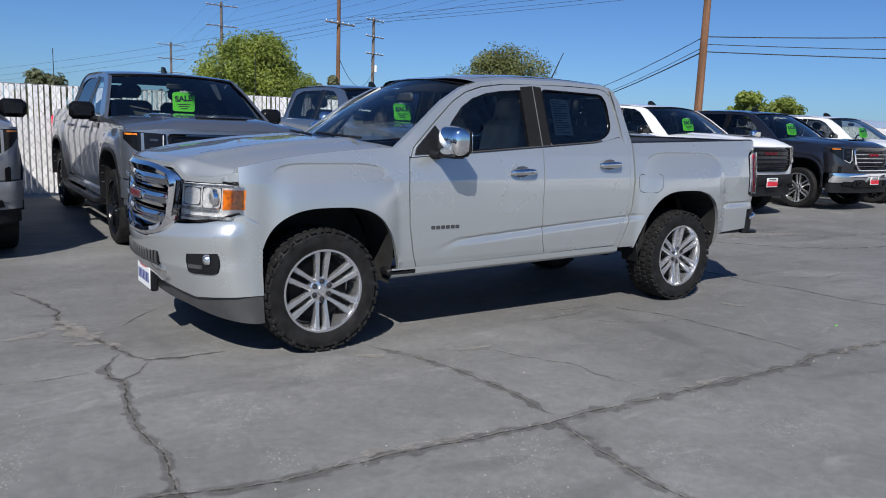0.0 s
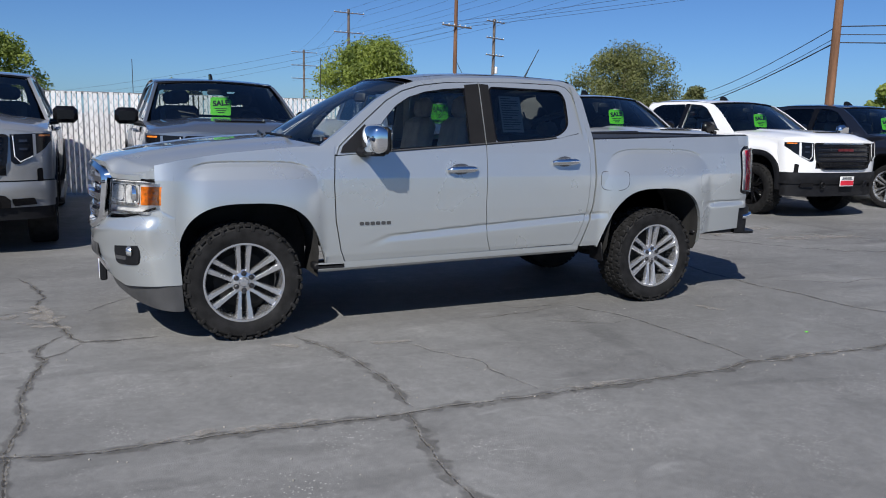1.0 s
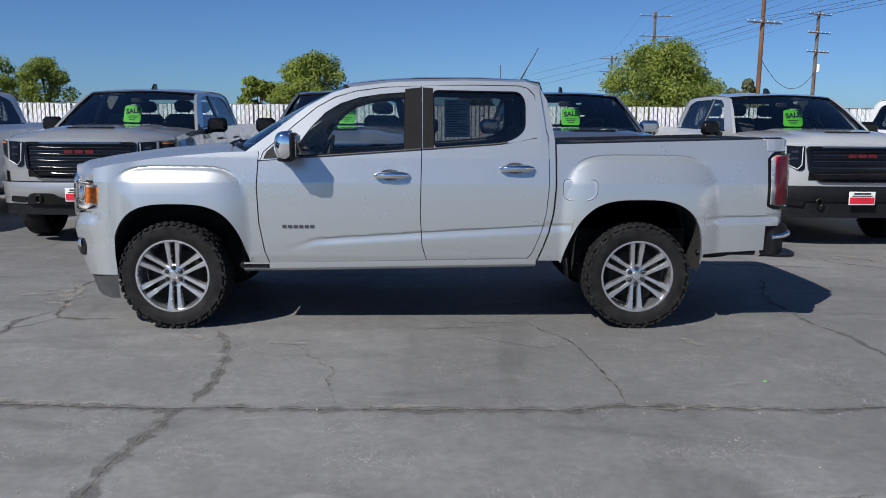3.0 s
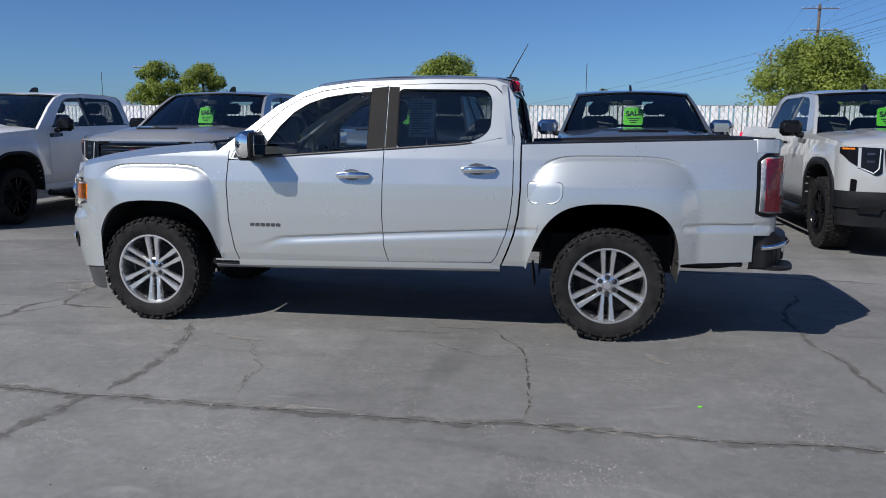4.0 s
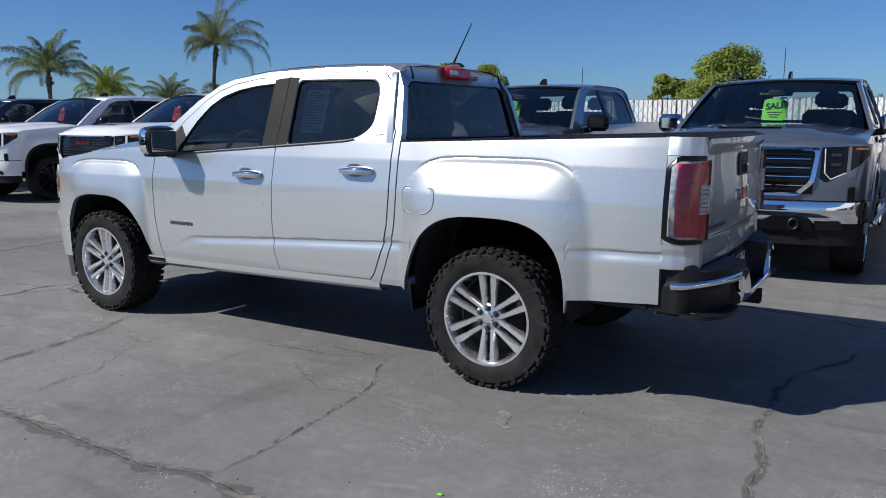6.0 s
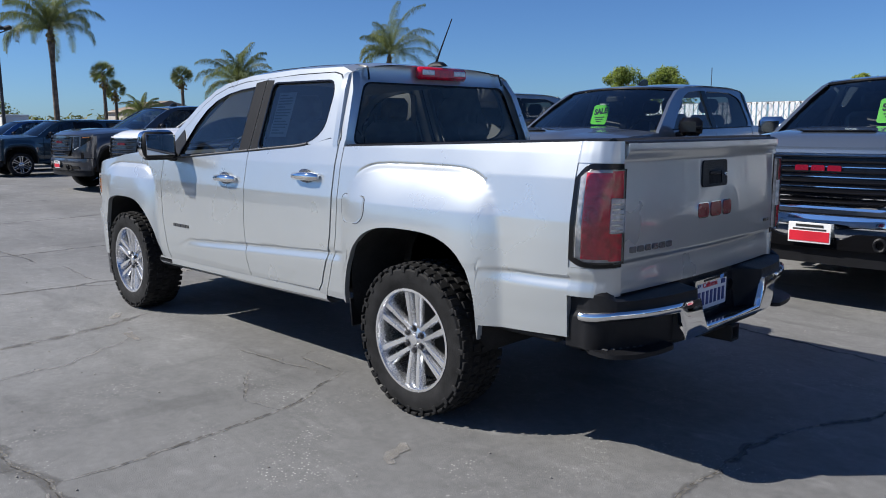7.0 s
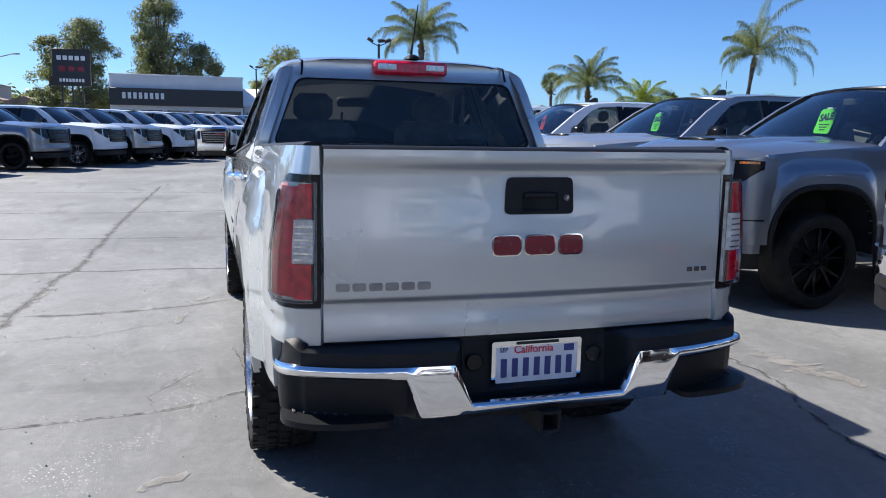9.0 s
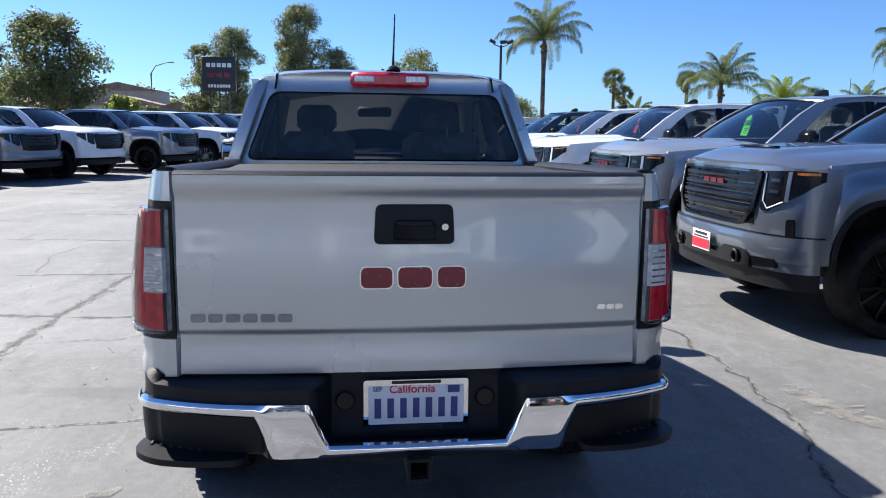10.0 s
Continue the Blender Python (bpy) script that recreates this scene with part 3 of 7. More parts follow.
        # door handles
        for par, hx, hz in ((door, -0.105, 1.083), (rdoor, 0.760, 1.133)):
            g = Geo()
            yb = hero_half(hx, hz)
            pts = [(hx - 0.112, s * (yb + 0.012), hz - 0.004), (hx - 0.09, s * (yb + 0.030), hz), (hx, s * (yb + 0.036), hz + 0.004), (hx + 0.075, s * (yb + 0.032), hz + 0.004), (hx + 0.112, s * (yb + 0.012), hz + 0.002)]
            g.tube(pts, [0.013, 0.021, 0.0235, 0.0235, 0.016], 12)
            g.box((hx + 0.088, s * (yb + 0.014), hz + 0.002), (0.055, 0.026, 0.030), 0.008)
            h = part("door_handle", g, CHROME, par, "chrome pull handle")
            cup = Geo().grid(lambda u, v: (hx + 0.072 * math.cos(2 * math.pi * u) * (0.05 + 0.95 * v) - 0.01, s * (yb + 0.003 + 0.009 * v * v), hz + 0.004 + 0.038 * math.sin(2 * math.pi * u) * (0.05 + 0.95 * v)), 24, 3)
            part("handle_cup", cup, LAMPBODY, par)
        # name badge on the front door: plain blocks
        if s < 0:
            cells = [(-0.862 + i * 0.0385, -0.862 + i * 0.0385 + 0.030, 0.715, 0.738) for i in range(6)]
            block_badge(door, "name_badge", cells, lambda a, b: (a, s * (hero_half(a, b) + 0.004), b), GREYPL, (0, -s * 0.004, 0))
        # quarter corner round the tail lamp
        curve = [(2.530, None), (2.585, 0.8265), (2.633, 0.808), (2.666, 0.777), (2.684, 0.742), (2.691, 0.708)]

        def corner(z0, z1, u0=0.0, u1=1.0, out=0.0, nv=8, soft=0.0):
            def fn(u, v):
                t = (u0 + (u1 - u0) * u) * 5
                cut = soft * max(0.0, 1 - (u0 + (u1 - u0) * u) / 0.30) ** 2.2
                z = z0 + cut * 0.45 + (z1 - z0 - cut * 1.45) * v
                i = min(4, int(t))
                k = hero_half(2.53, z) - 0.834
                pts = [(2.530, 0.834 + k)] + [(a, b + k * (1 - (j + 1) / 5)) for j, (a, b) in enumerate(curve[1:])]
                a, b = pts[i], pts[i + 1]
                x, y = a[0] + (b[0] - a[0]) * (t - i), a[1] + (b[1] - a[1]) * (t - i)
                lean = 0.03 * max(0.0, z - 1.25)
                return (x + out * 0.8 - lean, s * (y + out * 0.5), z)
            return Geo().grid(fn, 20, nv, (-0.02, -s * 0.012, 0))
        part("bed_corner", corner(0.738, 0.852), SILVER, T)
        part("bed_corner", corner(1.262, 1.345), SILVER, T)
        part("bed_corner", corner(0.853, 1.261, 0, 1, -0.008), SILVER, T)
        lamp = part("tail_lamp", corner(0.855, 1.260, 0, 1, -0.002, 8, 0.07), GLOSSBLACK, T, "tail lamp with red and clear lenses in a black frame")
        part("lamp_shell", corner(0.880, 1.236, 0.10, 0.945, 0.012, 8, 0.07), CLEARSHELL, lamp)
        part("red_lens", corner(0.892, 1.226, 0.17, 0.62, 0.021, 12), REDLENS, lamp)
        part("red_lens", corner(0.886, 0.992, 0.615, 0.90, 0.022, 6), REDLENS, lamp)
        part("red_lens", corner(1.131, 1.234, 0.615, 0.90, 0.022, 6), REDLENS, lamp)
        part("lamp_seam", corner(0.880, 1.238, 0.905, 0.925, 0.020, 8), GREYPL, lamp)
        rv = part("reverse_lens", corner(0.996, 1.127, 0.60, 0.935, 0.027), WHITELENS, lamp)
        for k in range(6):
            part("lens_rib", corner(1.004 + k * 0.020, 1.010 + k * 0.020, 0.63, 0.915, 0.0278, 2), REFLECTOR, rv)
        part("lamp_cover", corner(0.876, 1.242, 0.06, 0.95, 0.034, 8, 0.07), LENS, lamp)
        # headlamp
        hz = lambda d: (lambda y: (interp(abs(y), [0.49, 0.70, 0.80, 0.858], [0.790, 0.800, 0.824, 0.862]) + d, interp(abs(y), [0.49, 0.80, 0.858], [1.034, 1.040, 1.028]) - d))
        hl = part("headlamp", front_strip(s * 0.495, s * 0.858, 0, 0, 24, 6, out=-0.003, fold=0.03, zfun=hz(0.002)), GLOSSBLACK, T, "clear headlamp with an amber turn lens")
        part("lamp_housing", front_strip(s * 0.560, s * 0.856, 0, 0, 20, 8, out=0.001, fold=0.01, zfun=hz(0.016)), LAMPCLEAR, hl)
        part("lamp_step", front_strip(s * 0.550, s * 0.780, 0.872, 0.890, 12, 2, out=0.016, fold=0.02), REFLECTOR, hl)
        part("lamp_step", front_strip(s * 0.550, s * 0.830, 0.826, 0.842, 12, 2, out=0.012, fold=0.02), REFLECTOR, hl)
        part("reflector", front_strip(s * 0.575, s * 0.690, 0.896, 0.998, 10, 8, out=0.004, fold=0.02, bulge=-0.03), LAMPBODY, hl)
        part("reflector", front_strip(s * 0.700, s * 0.792, 0.886, 1.002, 10, 8, out=0.003, fold=0.02, bulge=-0.04), STEELNUT, hl)
        g = Geo().lathe([(0.0, -0.022), (0.03, -0.018), (0.046, 0.0), (0.052, 0.02)], (front_x(0.745) + 0.022, s * 0.742, 0.944), "x", 20)
        part("projector", g, LENS, hl)
        g = Geo().lathe([(0.046, 0.0), (0.054, -0.010), (0.058, 0.012)], (front_x(0.745) + 0.020, s * 0.742, 0.944), "x", 20)
        part("projector_ring", g, CHROME, hl)
        part("amber_lens", front_strip(s * 0.800, s * 0.858, 0.882, 0.992, 10, 6, out=0.006, fold=0.02), AMBER, hl, "amber turn lens")
        part("lamp_brow", front_strip(s * 0.550, s * 0.845, 1.008, 1.018, 14, 1, out=0.007, fold=0.012), REFLECTOR, hl)
        part("lamp_cover", front_strip(s * 0.497, s * 0.858, 0, 0, 22, 6, out=0.018, fold=0.0, zfun=hz(0.004)), LENS, hl)
        part("fender_tip", front_strip(s * 0.700, s * 0.866, 0, 0, 20, 6, out=-0.016, fold=0.06, zfun=lambda y: (1.037, interp(abs(y), [0.70, 0.866], [1.062, 1.092]))), SILVER, T)
        # fog lamp pocket
        fz = lambda h: (lambda y: (0.585 + 0.03 * (abs(y) - 0.70) - h * max(0.0, 1 - abs((abs(y) - 0.700) / 0.090) ** 5) ** 0.2, 0.585 + 0.03 * (abs(y) - 0.70) + h * max(0.0, 1 - abs((abs(y) - 0.700) / 0.090) ** 5) ** 0.2))
        fg = part("fog_lamp", front_strip(s * 0.610, s * 0.7899, 0, 0, 24, 6, out=0.018, fold=0.03, zfun=fz(0.078)), PLASTIC, T, "round fog lamp in a black pocket")
        part("fog_lens", Geo().lathe([(0.0, -0.020), (0.020, -0.018), (0.030, -0.008), (0.034, 0.01)], (front_x(0.735) - 0.012, s * 0.745, 0.594), "x", 18), REFLECTOR, fg)
        part("pocket_shelf", front_strip(s * 0.63, s * 0.71, 0.538, 0.560, 6, 3, out=0.024, fold=0.01), GREYPL, fg)
        # wheels
        for wx in (-1.629, 1.629):
            wheel_parts(T, (wx, s * 0.745, 0.378), s, 0.382, 0.247, 0.255, "six_pairs", ALLOY)
        # seats and rail caps
        for sx, b, low in ((-0.20, 0.0, 0.0), (0.62, 0.06, 0.15)):
            g = Geo().box((sx - 0.05, s * 0.38, 0.90), (0.52, 0.48, 0.16), 0.06)
            g.box((sx + 0.24 - b, s * 0.38, 1.17 - low / 2), (0.14, 0.46, 0.56 - low), 0.06, Matrix.Rotation(0.20, 3, "Y"))
            seat = part("seat", g, SEAT, T)
            g = Geo().box((sx + 0.31 - b, s * 0.38, 1.52 - low), (0.10, 0.24, 0.17 - low * 0.4), 0.04, Matrix.Rotation(0.15, 3, "Y"))
            g.tube([(sx + 0.30 - b, s * 0.43, 1.38), (sx + 0.31 - b, s * 0.43, 1.48)], 0.007, 6)
            g.tube([(sx + 0.30 - b, s * 0.33, 1.38), (sx + 0.31 - b, s * 0.33, 1.48)], 0.007, 6)
            part("headrest", g, SEAT, seat)
        g = Geo().grid(lambda u, v: (1.045 + 1.60 * u, s * (0.782 - 0.03 * u - 0.075 * v), rail(1.045 + 1.60 * u) + 0.012 - 0.022 * (abs(v - 0.4) * 1.6) ** 2), 20, 6, (0, 0, -0.03))
        part("rail_cap", g, PLASTIC, T)
        # rear step at the bumper corner
        g = Geo().slab(rounded([(2.58, 0.66), (2.60, 0.815), (2.68, 0.835), (2.74, 0.826), (2.80, 0.76), (2.83, 0.64), (2.835, 0.50), (2.66, 0.50)], 0.045), lambda a, b: (a, s * b, 0.531), (0, 0, -0.019))
        st = part("corner_step", g, PLASTIC, T, "black bumper corner step")
        for i in range(6):
            part("tread_ridge", Geo().box((2.700 - 0.012 * i, s * (0.640 + 0.030 * i), 0.5335), (0.11, 0.010, 0.006), 0.002), GREYPL, st)

    # roof, screens and cab back
    def roof(u, v):
        x = -0.50 + 1.44 * u
        w = 2 * v - 1
        x += 0.10 * abs(w) ** 2.2 * (1 - u) ** 4
        zc = interp(x, [-0.50, -0.40, -0.2, 0.1, 0.5, 0.85, 0.94], [1.715, 1.738, 1.762, 1.780, 1.782, 1.768, 1.752])
        ze = interp(x, [-0.5, -0.40, -0.1, 0.4, 0.84, 0.94], [1.660, 1.686, 1.725, 1.739, 1.731, 1.698])
        return (x, (GH(ze) - 0.004) * w, ze + (zc - ze) * (1 - abs(w) ** 4.5))
    cabhull.grid(roof, 40, 48)

    def cab_back(a, b):                                   # a: across, b: height
        return (1.030 - (b - 1.32) * 0.21 - 0.035 * max(0, (abs(a) / 0.72)) ** 4 + 0.0, a, b)
    bo = [(-0.795, 1.19), (-0.793, 1.31), (-0.70, 1.60), (-0.662, 1.685), (-0.60, 1.722), (-0.3, 1.748), (0, 1.756), (0.3, 1.748), (0.60, 1.722), (0.662, 1.685), (0.70, 1.60), (0.793, 1.31), (0.795, 1.19)]
    glass_o = rounded([(-0.705, 1.305), (-0.575, 1.648), (0.575, 1.648), (0.705, 1.305)], 0.05)
    cabhull.poly(bo, cab_back, (-0.04, 0, 0), [glass_o])
    part("cab_shell", cabhull, SILVER, T)
    part("rear_screen", Geo().poly(glass_o, lambda a, b: (cab_back(a, b)[0] - 0.006, a, b)), SCREENTINT, T, "dark tinted rear screen")
    rim = [(a * 0.985, 1.475 + (b - 1.475) * 0.95) for a, b in glass_o]
    part("screen_seal", Geo().poly(glass_o, lambda a, b: (cab_back(a, b)[0] + 0.002, a, b), (-0.01, 0, 0), [rim]), GLOSSBLACK, T)
    for s in (-1, 1):
        g = Geo().tube([(x, s * 0.545, interp(x, [-0.4, -0.2, 0.1, 0.5, 0.85, 0.945], [1.706, 1.732, 1.751, 1.753, 1.741, 1.727]) + 0.002) for x in np.linspace(-0.40, 0.945, 18)] + [(0.958, s * 0.548, 1.69), (0.966, s * 0.553, 1.66)], 0.006, 6)
        part("roof_ditch_moulding", g, GLOSSBLACK, T)
    chm = part("high_brake_lamp", Geo().box((0.952, 0.02, 1.712), (0.05, 0.40, 0.072), 0.015), REDLENS, T, "red high-mounted brake lamp")
    for yy in (-0.11, 0.15):
        part("cargo_lens", Geo().box((0.976, yy, 1.716), (0.012, 0.10, 0.030), 0.004), WHITELENS, chm)
    g = Geo().grid(lambda u, v: (0.90 + 0.075 * (u - 0.5) * 2 * (1 - 0.3 * v), 0.04 + 0.035 * math.sin(math.pi * (v - 0.5)), 1.762 + 0.028 * math.cos(math.pi * (v - 0.5)) * (1 - (2 * u - 1) ** 4)), 10, 10)
    part("antenna_base", g, PLASTIC, T)
    part("antenna", Geo().tube([(0.885, 0.04, 1.785), (0.92, 0.04, 1.85), (1.02, 0.04, 2.03)], [0.008, 0.005, 0.003], 6), PLASTIC, T)

    def screen(u, v):
        w = 2 * u - 1
        b = Vector((-1.30 + 0.225 * w * w, 0.715 * w, 1.275 - 0.03 * w * w))
        t = Vector((-0.505 + 0.10 * w * w, 0.600 * w, 1.715 - 0.045 * w * w))
        p = b.lerp(t, v)
        return (p.x, p.y, p.z + 0.02 * math.sin(math.pi * v))
    part("windscreen", Geo().grid(screen, 16, 8), SCREEN, T, "clear windscreen")
    g = Geo().tube([screen(u, 0.995) for u in np.linspace(0, 1, 14)], 0.007, 6)
    part("screen_header", g, GLOSSBLACK, T)
    g = Geo().grid(lambda u, v: (-1.42 + 0.20 * (2 * u - 1) ** 2 + 0.15 * v, 0.76 * (2 * u - 1), 1.262 - 0.02 * (2 * u - 1) ** 2 + 0.0 * v), 16, 3, (0, 0, -0.03))
    part("cowl_grille", g, PLASTIC, T)
    for y0, y1 in ((-0.60, -0.05), (0.0, 0.55)):
        part("wiper", Geo().tube([(-1.33 + 0.2 * y0 * y0, y0, 1.29), (-1.31 + 0.2 * y1 * y1, y1, 1.305)], 0.009, 6), PLASTIC, T)

    def hood(u, v):
        w = 2 * v - 1
        ye = 0.79 * w
        a = abs(w)
        xb = -1.36 + 0.25 * w * w
        k = sstep(0.74, 0.60, a)                              # over the grille, above the lamps outside it
        x0 = front_x(ye) + 0.004 * k + 0.012 * (1 - k)
        u = u ** 1.7
        x = x0 + (xb - x0) * u
        ze = interp(x, [-2.25, -2.2, -2.0, -1.7, -1.3, -1.0], [1.072, 1.090, 1.145, 1.192, 1.229, 1.242])
        zc = interp(x, [-2.48, -2.44, -2.36, -2.25, -2.12, -1.76, -1.4, -1.15], [1.132, 1.146, 1.162, 1.180, 1.200, 1.250, 1.280, 1.290])
        half = max(0.3, hero_half(max(x, -2.20), ftop(x)) - 0.010)
        y = w * min(half, 0.80)
        z = ze + (zc - ze) * (1 - a ** 3.2) + 0.014 * math.exp(-((a - 0.60) / 0.08) ** 2) * sstep(0.02, 0.22, u)
        lip = 1.057 + (1.126 - 1.057) * k
        z += (lip - z) * (1 - sstep(0.0, 0.075, u)) * (1 - 0.15 * k)
        return (x, y, z)
    part("hood", Geo().grid(hood, 60, 60, (0, 0, -0.03)), SILVER, T)
    # nose
    def cover(y):
        a = abs(y)
        return (interp(a, [0, 0.35, 0.6, 0.872], [0.400, 0.392, 0.356, 0.388]), interp(a, [0, 0.2, 0.39, 0.48, 0.52, 0.70, 0.80, 0.858, 0.872], [0.66, 0.668, 0.712, 0.772, 0.781, 0.796, 0.822, 0.862, 0.800]))
    def shelf(y, z):
        """The bumper's upper face slopes out to a crease; a hollow runs under it round the fog lamps."""
        a = abs(y)
        zc = interp(a, [0, 0.45, 0.70, 0.872], [0.640, 0.690, 0.718, 0.735])
        e = 1 - sstep(0.83, 0.872, a)
        return e * (0.030 * sstep(zc + 0.085, zc - 0.004, z) - 0.020 * sstep(zc - 0.004, zc - 0.16, z))
    part("front_bumper", front_strip(-0.8715, 0.8715, 0.50, 0.88, 96, 44, fold=0.04, zfun=cover, prof=shelf), SILVER, T)
    part("lower_valance", front_strip(-0.871, 0.871, 0.33, 0.505, 60, 6, fold=0.04, out=-0.008, zfun=lambda y: (interp(abs(y), [0, 0.45, 0.6, 0.872], [0.300, 0.285, 0.262, 0.222]), cover(y)[0] - 0.004)), GREYPL, T, "dark grey lower valance")
    part("lower_intake", front_strip(-0.345, 0.345, 0.512, 0.592, 24, 4, out=0.020, fold=0.03), GLOSSBLACK, T)
    for i in range(15):
        y = -0.329 + i * 0.047
        part("intake_bar", Geo().box((front_x(y) - 0.020, y, 0.552), (0.02, 0.010, 0.078), 0.003), GREYPL, T)
    part("chrome_skid", front_strip(-0.40, 0.40, 0.410, 0.505, 30, 8, out=0.020, fold=0.04, bulge=0.006, zfun=lambda y: (0.405 + 0.03 * sstep(0.30, 0.40, abs(y)), 0.506 - 0.02 * sstep(0.30, 0.40, abs(y)))), CHROME, T)
    def shape(k):
        """The grille opening's outline, drawn in by k."""
        pts = [(-0.505, 0.765), (-0.540, 1.080), (-0.300, 1.124), (0.300, 1.124), (0.540, 1.080), (0.505, 0.765), (0.390, 0.700), (0.200, 0.662), (-0.200, 0.662), (-0.390, 0.700)]
        return [(a - k * a / 0.5, b - k * 1.1 * (b - 0.89) / 0.23) for a, b in dense(rounded(pts, 0.085, 6), 0.03)]
    ring = Geo()
    for k0, k1, o0, o1 in ((0.0, 0.010, -0.020, 0.022), (0.010, 0.030, 0.022, 0.036), (0.030, 0.052, 0.036, 0.026), (0.052, 0.060, 0.026, -0.010)):
        A, B = shape(k0), shape(k1)
        m = len(A)
        put = lambda p, o: (front_x(p[0]) + 0.06 * (p[1] - 0.8) - o, p[0], p[1])
        ring.add([put(p, o0) for p in A] + [put(p, o1) for p in B], [(i, (i + 1) % m, m + (i + 1) % m, m + i) for i in range(m)])
    gr = part("grille", ring, CHROME, T, "chrome grille surround with three heavy bars", sharp=55)
    g = Geo().poly(shape(0.03), lambda a, b: (front_x(a) + 0.030 + 0.06 * (b - 0.8), a, b))
    part("grille_mesh", g, GLOSSBLACK, gr)
    for zz, wd in ((0.790, 0.44), (0.898, 0.468), (1.006, 0.470)):
        part("grille_bar", front_strip(-wd, wd, zz - 0.038, zz + 0.038, 28, 10, out=0.012, fold=0.05, bulge=0.016), CHROME, gr)
        for y0, y1 in ((-wd + 0.06, -0.15), (0.15, wd - 0.06)):
            ins = part("bar_inset", front_strip(y0, y1, zz - 0.016, zz + 0.018, 14, 2, out=0.027, fold=0.012), GREYPL, gr)
            g = Geo()
            for i in range(10):
                for j in range(2):
                    y, z = y0 + 0.012 + (i + 0.5 * j) * (y1 - y0 - 0.024) / 10, zz - 0.006 + j * 0.015
                    g.box((front_x(y) - 0.029 - 0.010 * abs(y), y, z), (0.006, 0.012, 0.008), 0.002)
            part("inset_studs", g, CHROME, ins)["kind"] = "stuff"
        part("bar_line", front_strip(-wd, wd, zz + 0.041, zz + 0.047, 24, 1, out=0.002, fold=0.01), STEELNUT, gr)
    small = [(-0.118, -0.046, 0.884, 0.936), (-0.036, 0.036, 0.884, 0.936), (0.046, 0.118, 0.884, 0.936)]
    block_badge(gr, "badge_edge", small, lambda a, b: (-2.504, a, b), CHROME, (0.02, 0, 0))
    block_badge(gr, "maker_badge", [(p + 0.006, q - 0.006, r + 0.006, t - 0.006) for p, q, r, t in small], lambda a, b: (-2.507, a, b), DARKBADGE, (0.02, 0, 0))
    g = Geo().box((-2.4380, 0, 0.395), (0.045, 0.33, 0.175), 0.008)
    fp = part("front_plate_holder", g, PLASTIC, T)
    pf = part("front_plate", Geo().box((-2.4635, 0, 0.397), (0.006, 0.305, 0.152), 0.002), PLATEWHITE, fp)
    for i in range(7):
        part("plate_bar", Geo().box((-2.4675, -0.117 + i * 0.039, 0.388), (0.003, 0.020, 0.062)), PLATEBLUE, pf)
    part("plate_header", Geo().box((-2.4675, 0, 0.450), (0.003, 0.14, 0.010)), PLATERED, pf)

    # tailgate
    def gate(a, b):
        x = 2.735 - 0.022 * sstep(1.312, 1.262, b) + 0.011 * sstep(1.24, 1.0, b)
        x -= 0.016 * sstep(0.884, 0.862, b) - 0.008 * sstep(0.85, 0.76, b)
        return (x - 0.032 * (a / 0.7) ** 2, a, b)
    tg = part("tailgate", Geo().grid(lambda u, v: gate(-0.697 + 1.394 * u, 0.745 + 0.592 * v), 40, 90, (-0.03, 0, 0)), SILVER, T)
    part("gate_top_cap", Geo().grid(lambda u, v: (lambda a: (gate(a, 1.33)[0] - 0.004 - 0.075 * v, a, 1.3385 + 0.010 * math.sin(math.pi * v) ** 0.5))(-0.697 + 1.394 * u), 24, 8, (0, 0, -0.012)), PLASTIC, tg)
    part("gate_seal", Geo().grid(lambda u, v: (gate(-0.69 + 1.38 * u, 0.75)[0] - 0.012, -0.69 + 1.38 * u, 0.722 + 0.022 * v), 24, 2, (-0.03, 0, 0)), PLASTIC, tg)
    gp = lambda dx: (lambda a, b: (gate(a, b)[0] + dx, a, b))
    bez = rounded([(-0.128, 1.136), (-0.122, 1.254), (0.106, 1.254), (0.112, 1.136)], 0.020)
    hz = part("gate_handle", Geo().slab(bez, gp(0.007), (-0.03, 0, 0), [rounded([(-0.072, 1.148), (-0.068, 1.208), (0.054, 1.208), (0.058, 1.148)], 0.012)]), PLASTIC, tg, "black tailgate handle")
    part("handle_recess", Geo().poly(rounded([(-0.072, 1.148), (-0.068, 1.208), (0.054, 1.208), (0.058, 1.148)], 0.012), gp(0.0015)), UNDER, hz)
    part("handle_lever", Geo().box((gate(0, 1.2)[0] + 0.003, -0.008, 1.198), (0.012, 0.112, 0.018), 0.004), PLASTIC, hz)
    part("lock", Geo().lathe([(0.0, 0.006), (0.003, 0.006), (0.0035, 0.010), (0.010, 0.010), (0.012, 0.0)], (gate(0.082, 1.185)[0] + 0.006, 0.082, 1.188), "x", 18), CHROME, hz)
    big = [(-0.170, -0.070, 1.003, 1.072), (-0.060, 0.048, 1.003, 1.072), (0.058, 0.148, 1.003, 1.072)]
    block_badge(tg, "badge_edge", big, gp(0.007), CHROME, (-0.012, 0, 0))
    block_badge(tg, "maker_badge", [(a + 0.004, b - 0.004, c + 0.004, d - 0.004) for a, b, c, d in big], gp(0.010), REDBADGE, (-0.01, 0, 0))
    block_badge(tg, "name_badge", [(-0.662 + i * 0.0505, -0.662 + i * 0.0505 + 0.042, 0.905, 0.930) for i in range(6)], gp(0.004), LAMPBODY, (-0.010, 0, 0))
    block_badge(tg, "trim_badge", [(0.565 + i * 0.030, 0.565 + i * 0.030 + 0.025, 0.925, 0.941) for i in range(3)], gp(0.005), CHROME, (-0.012, 0, 0))

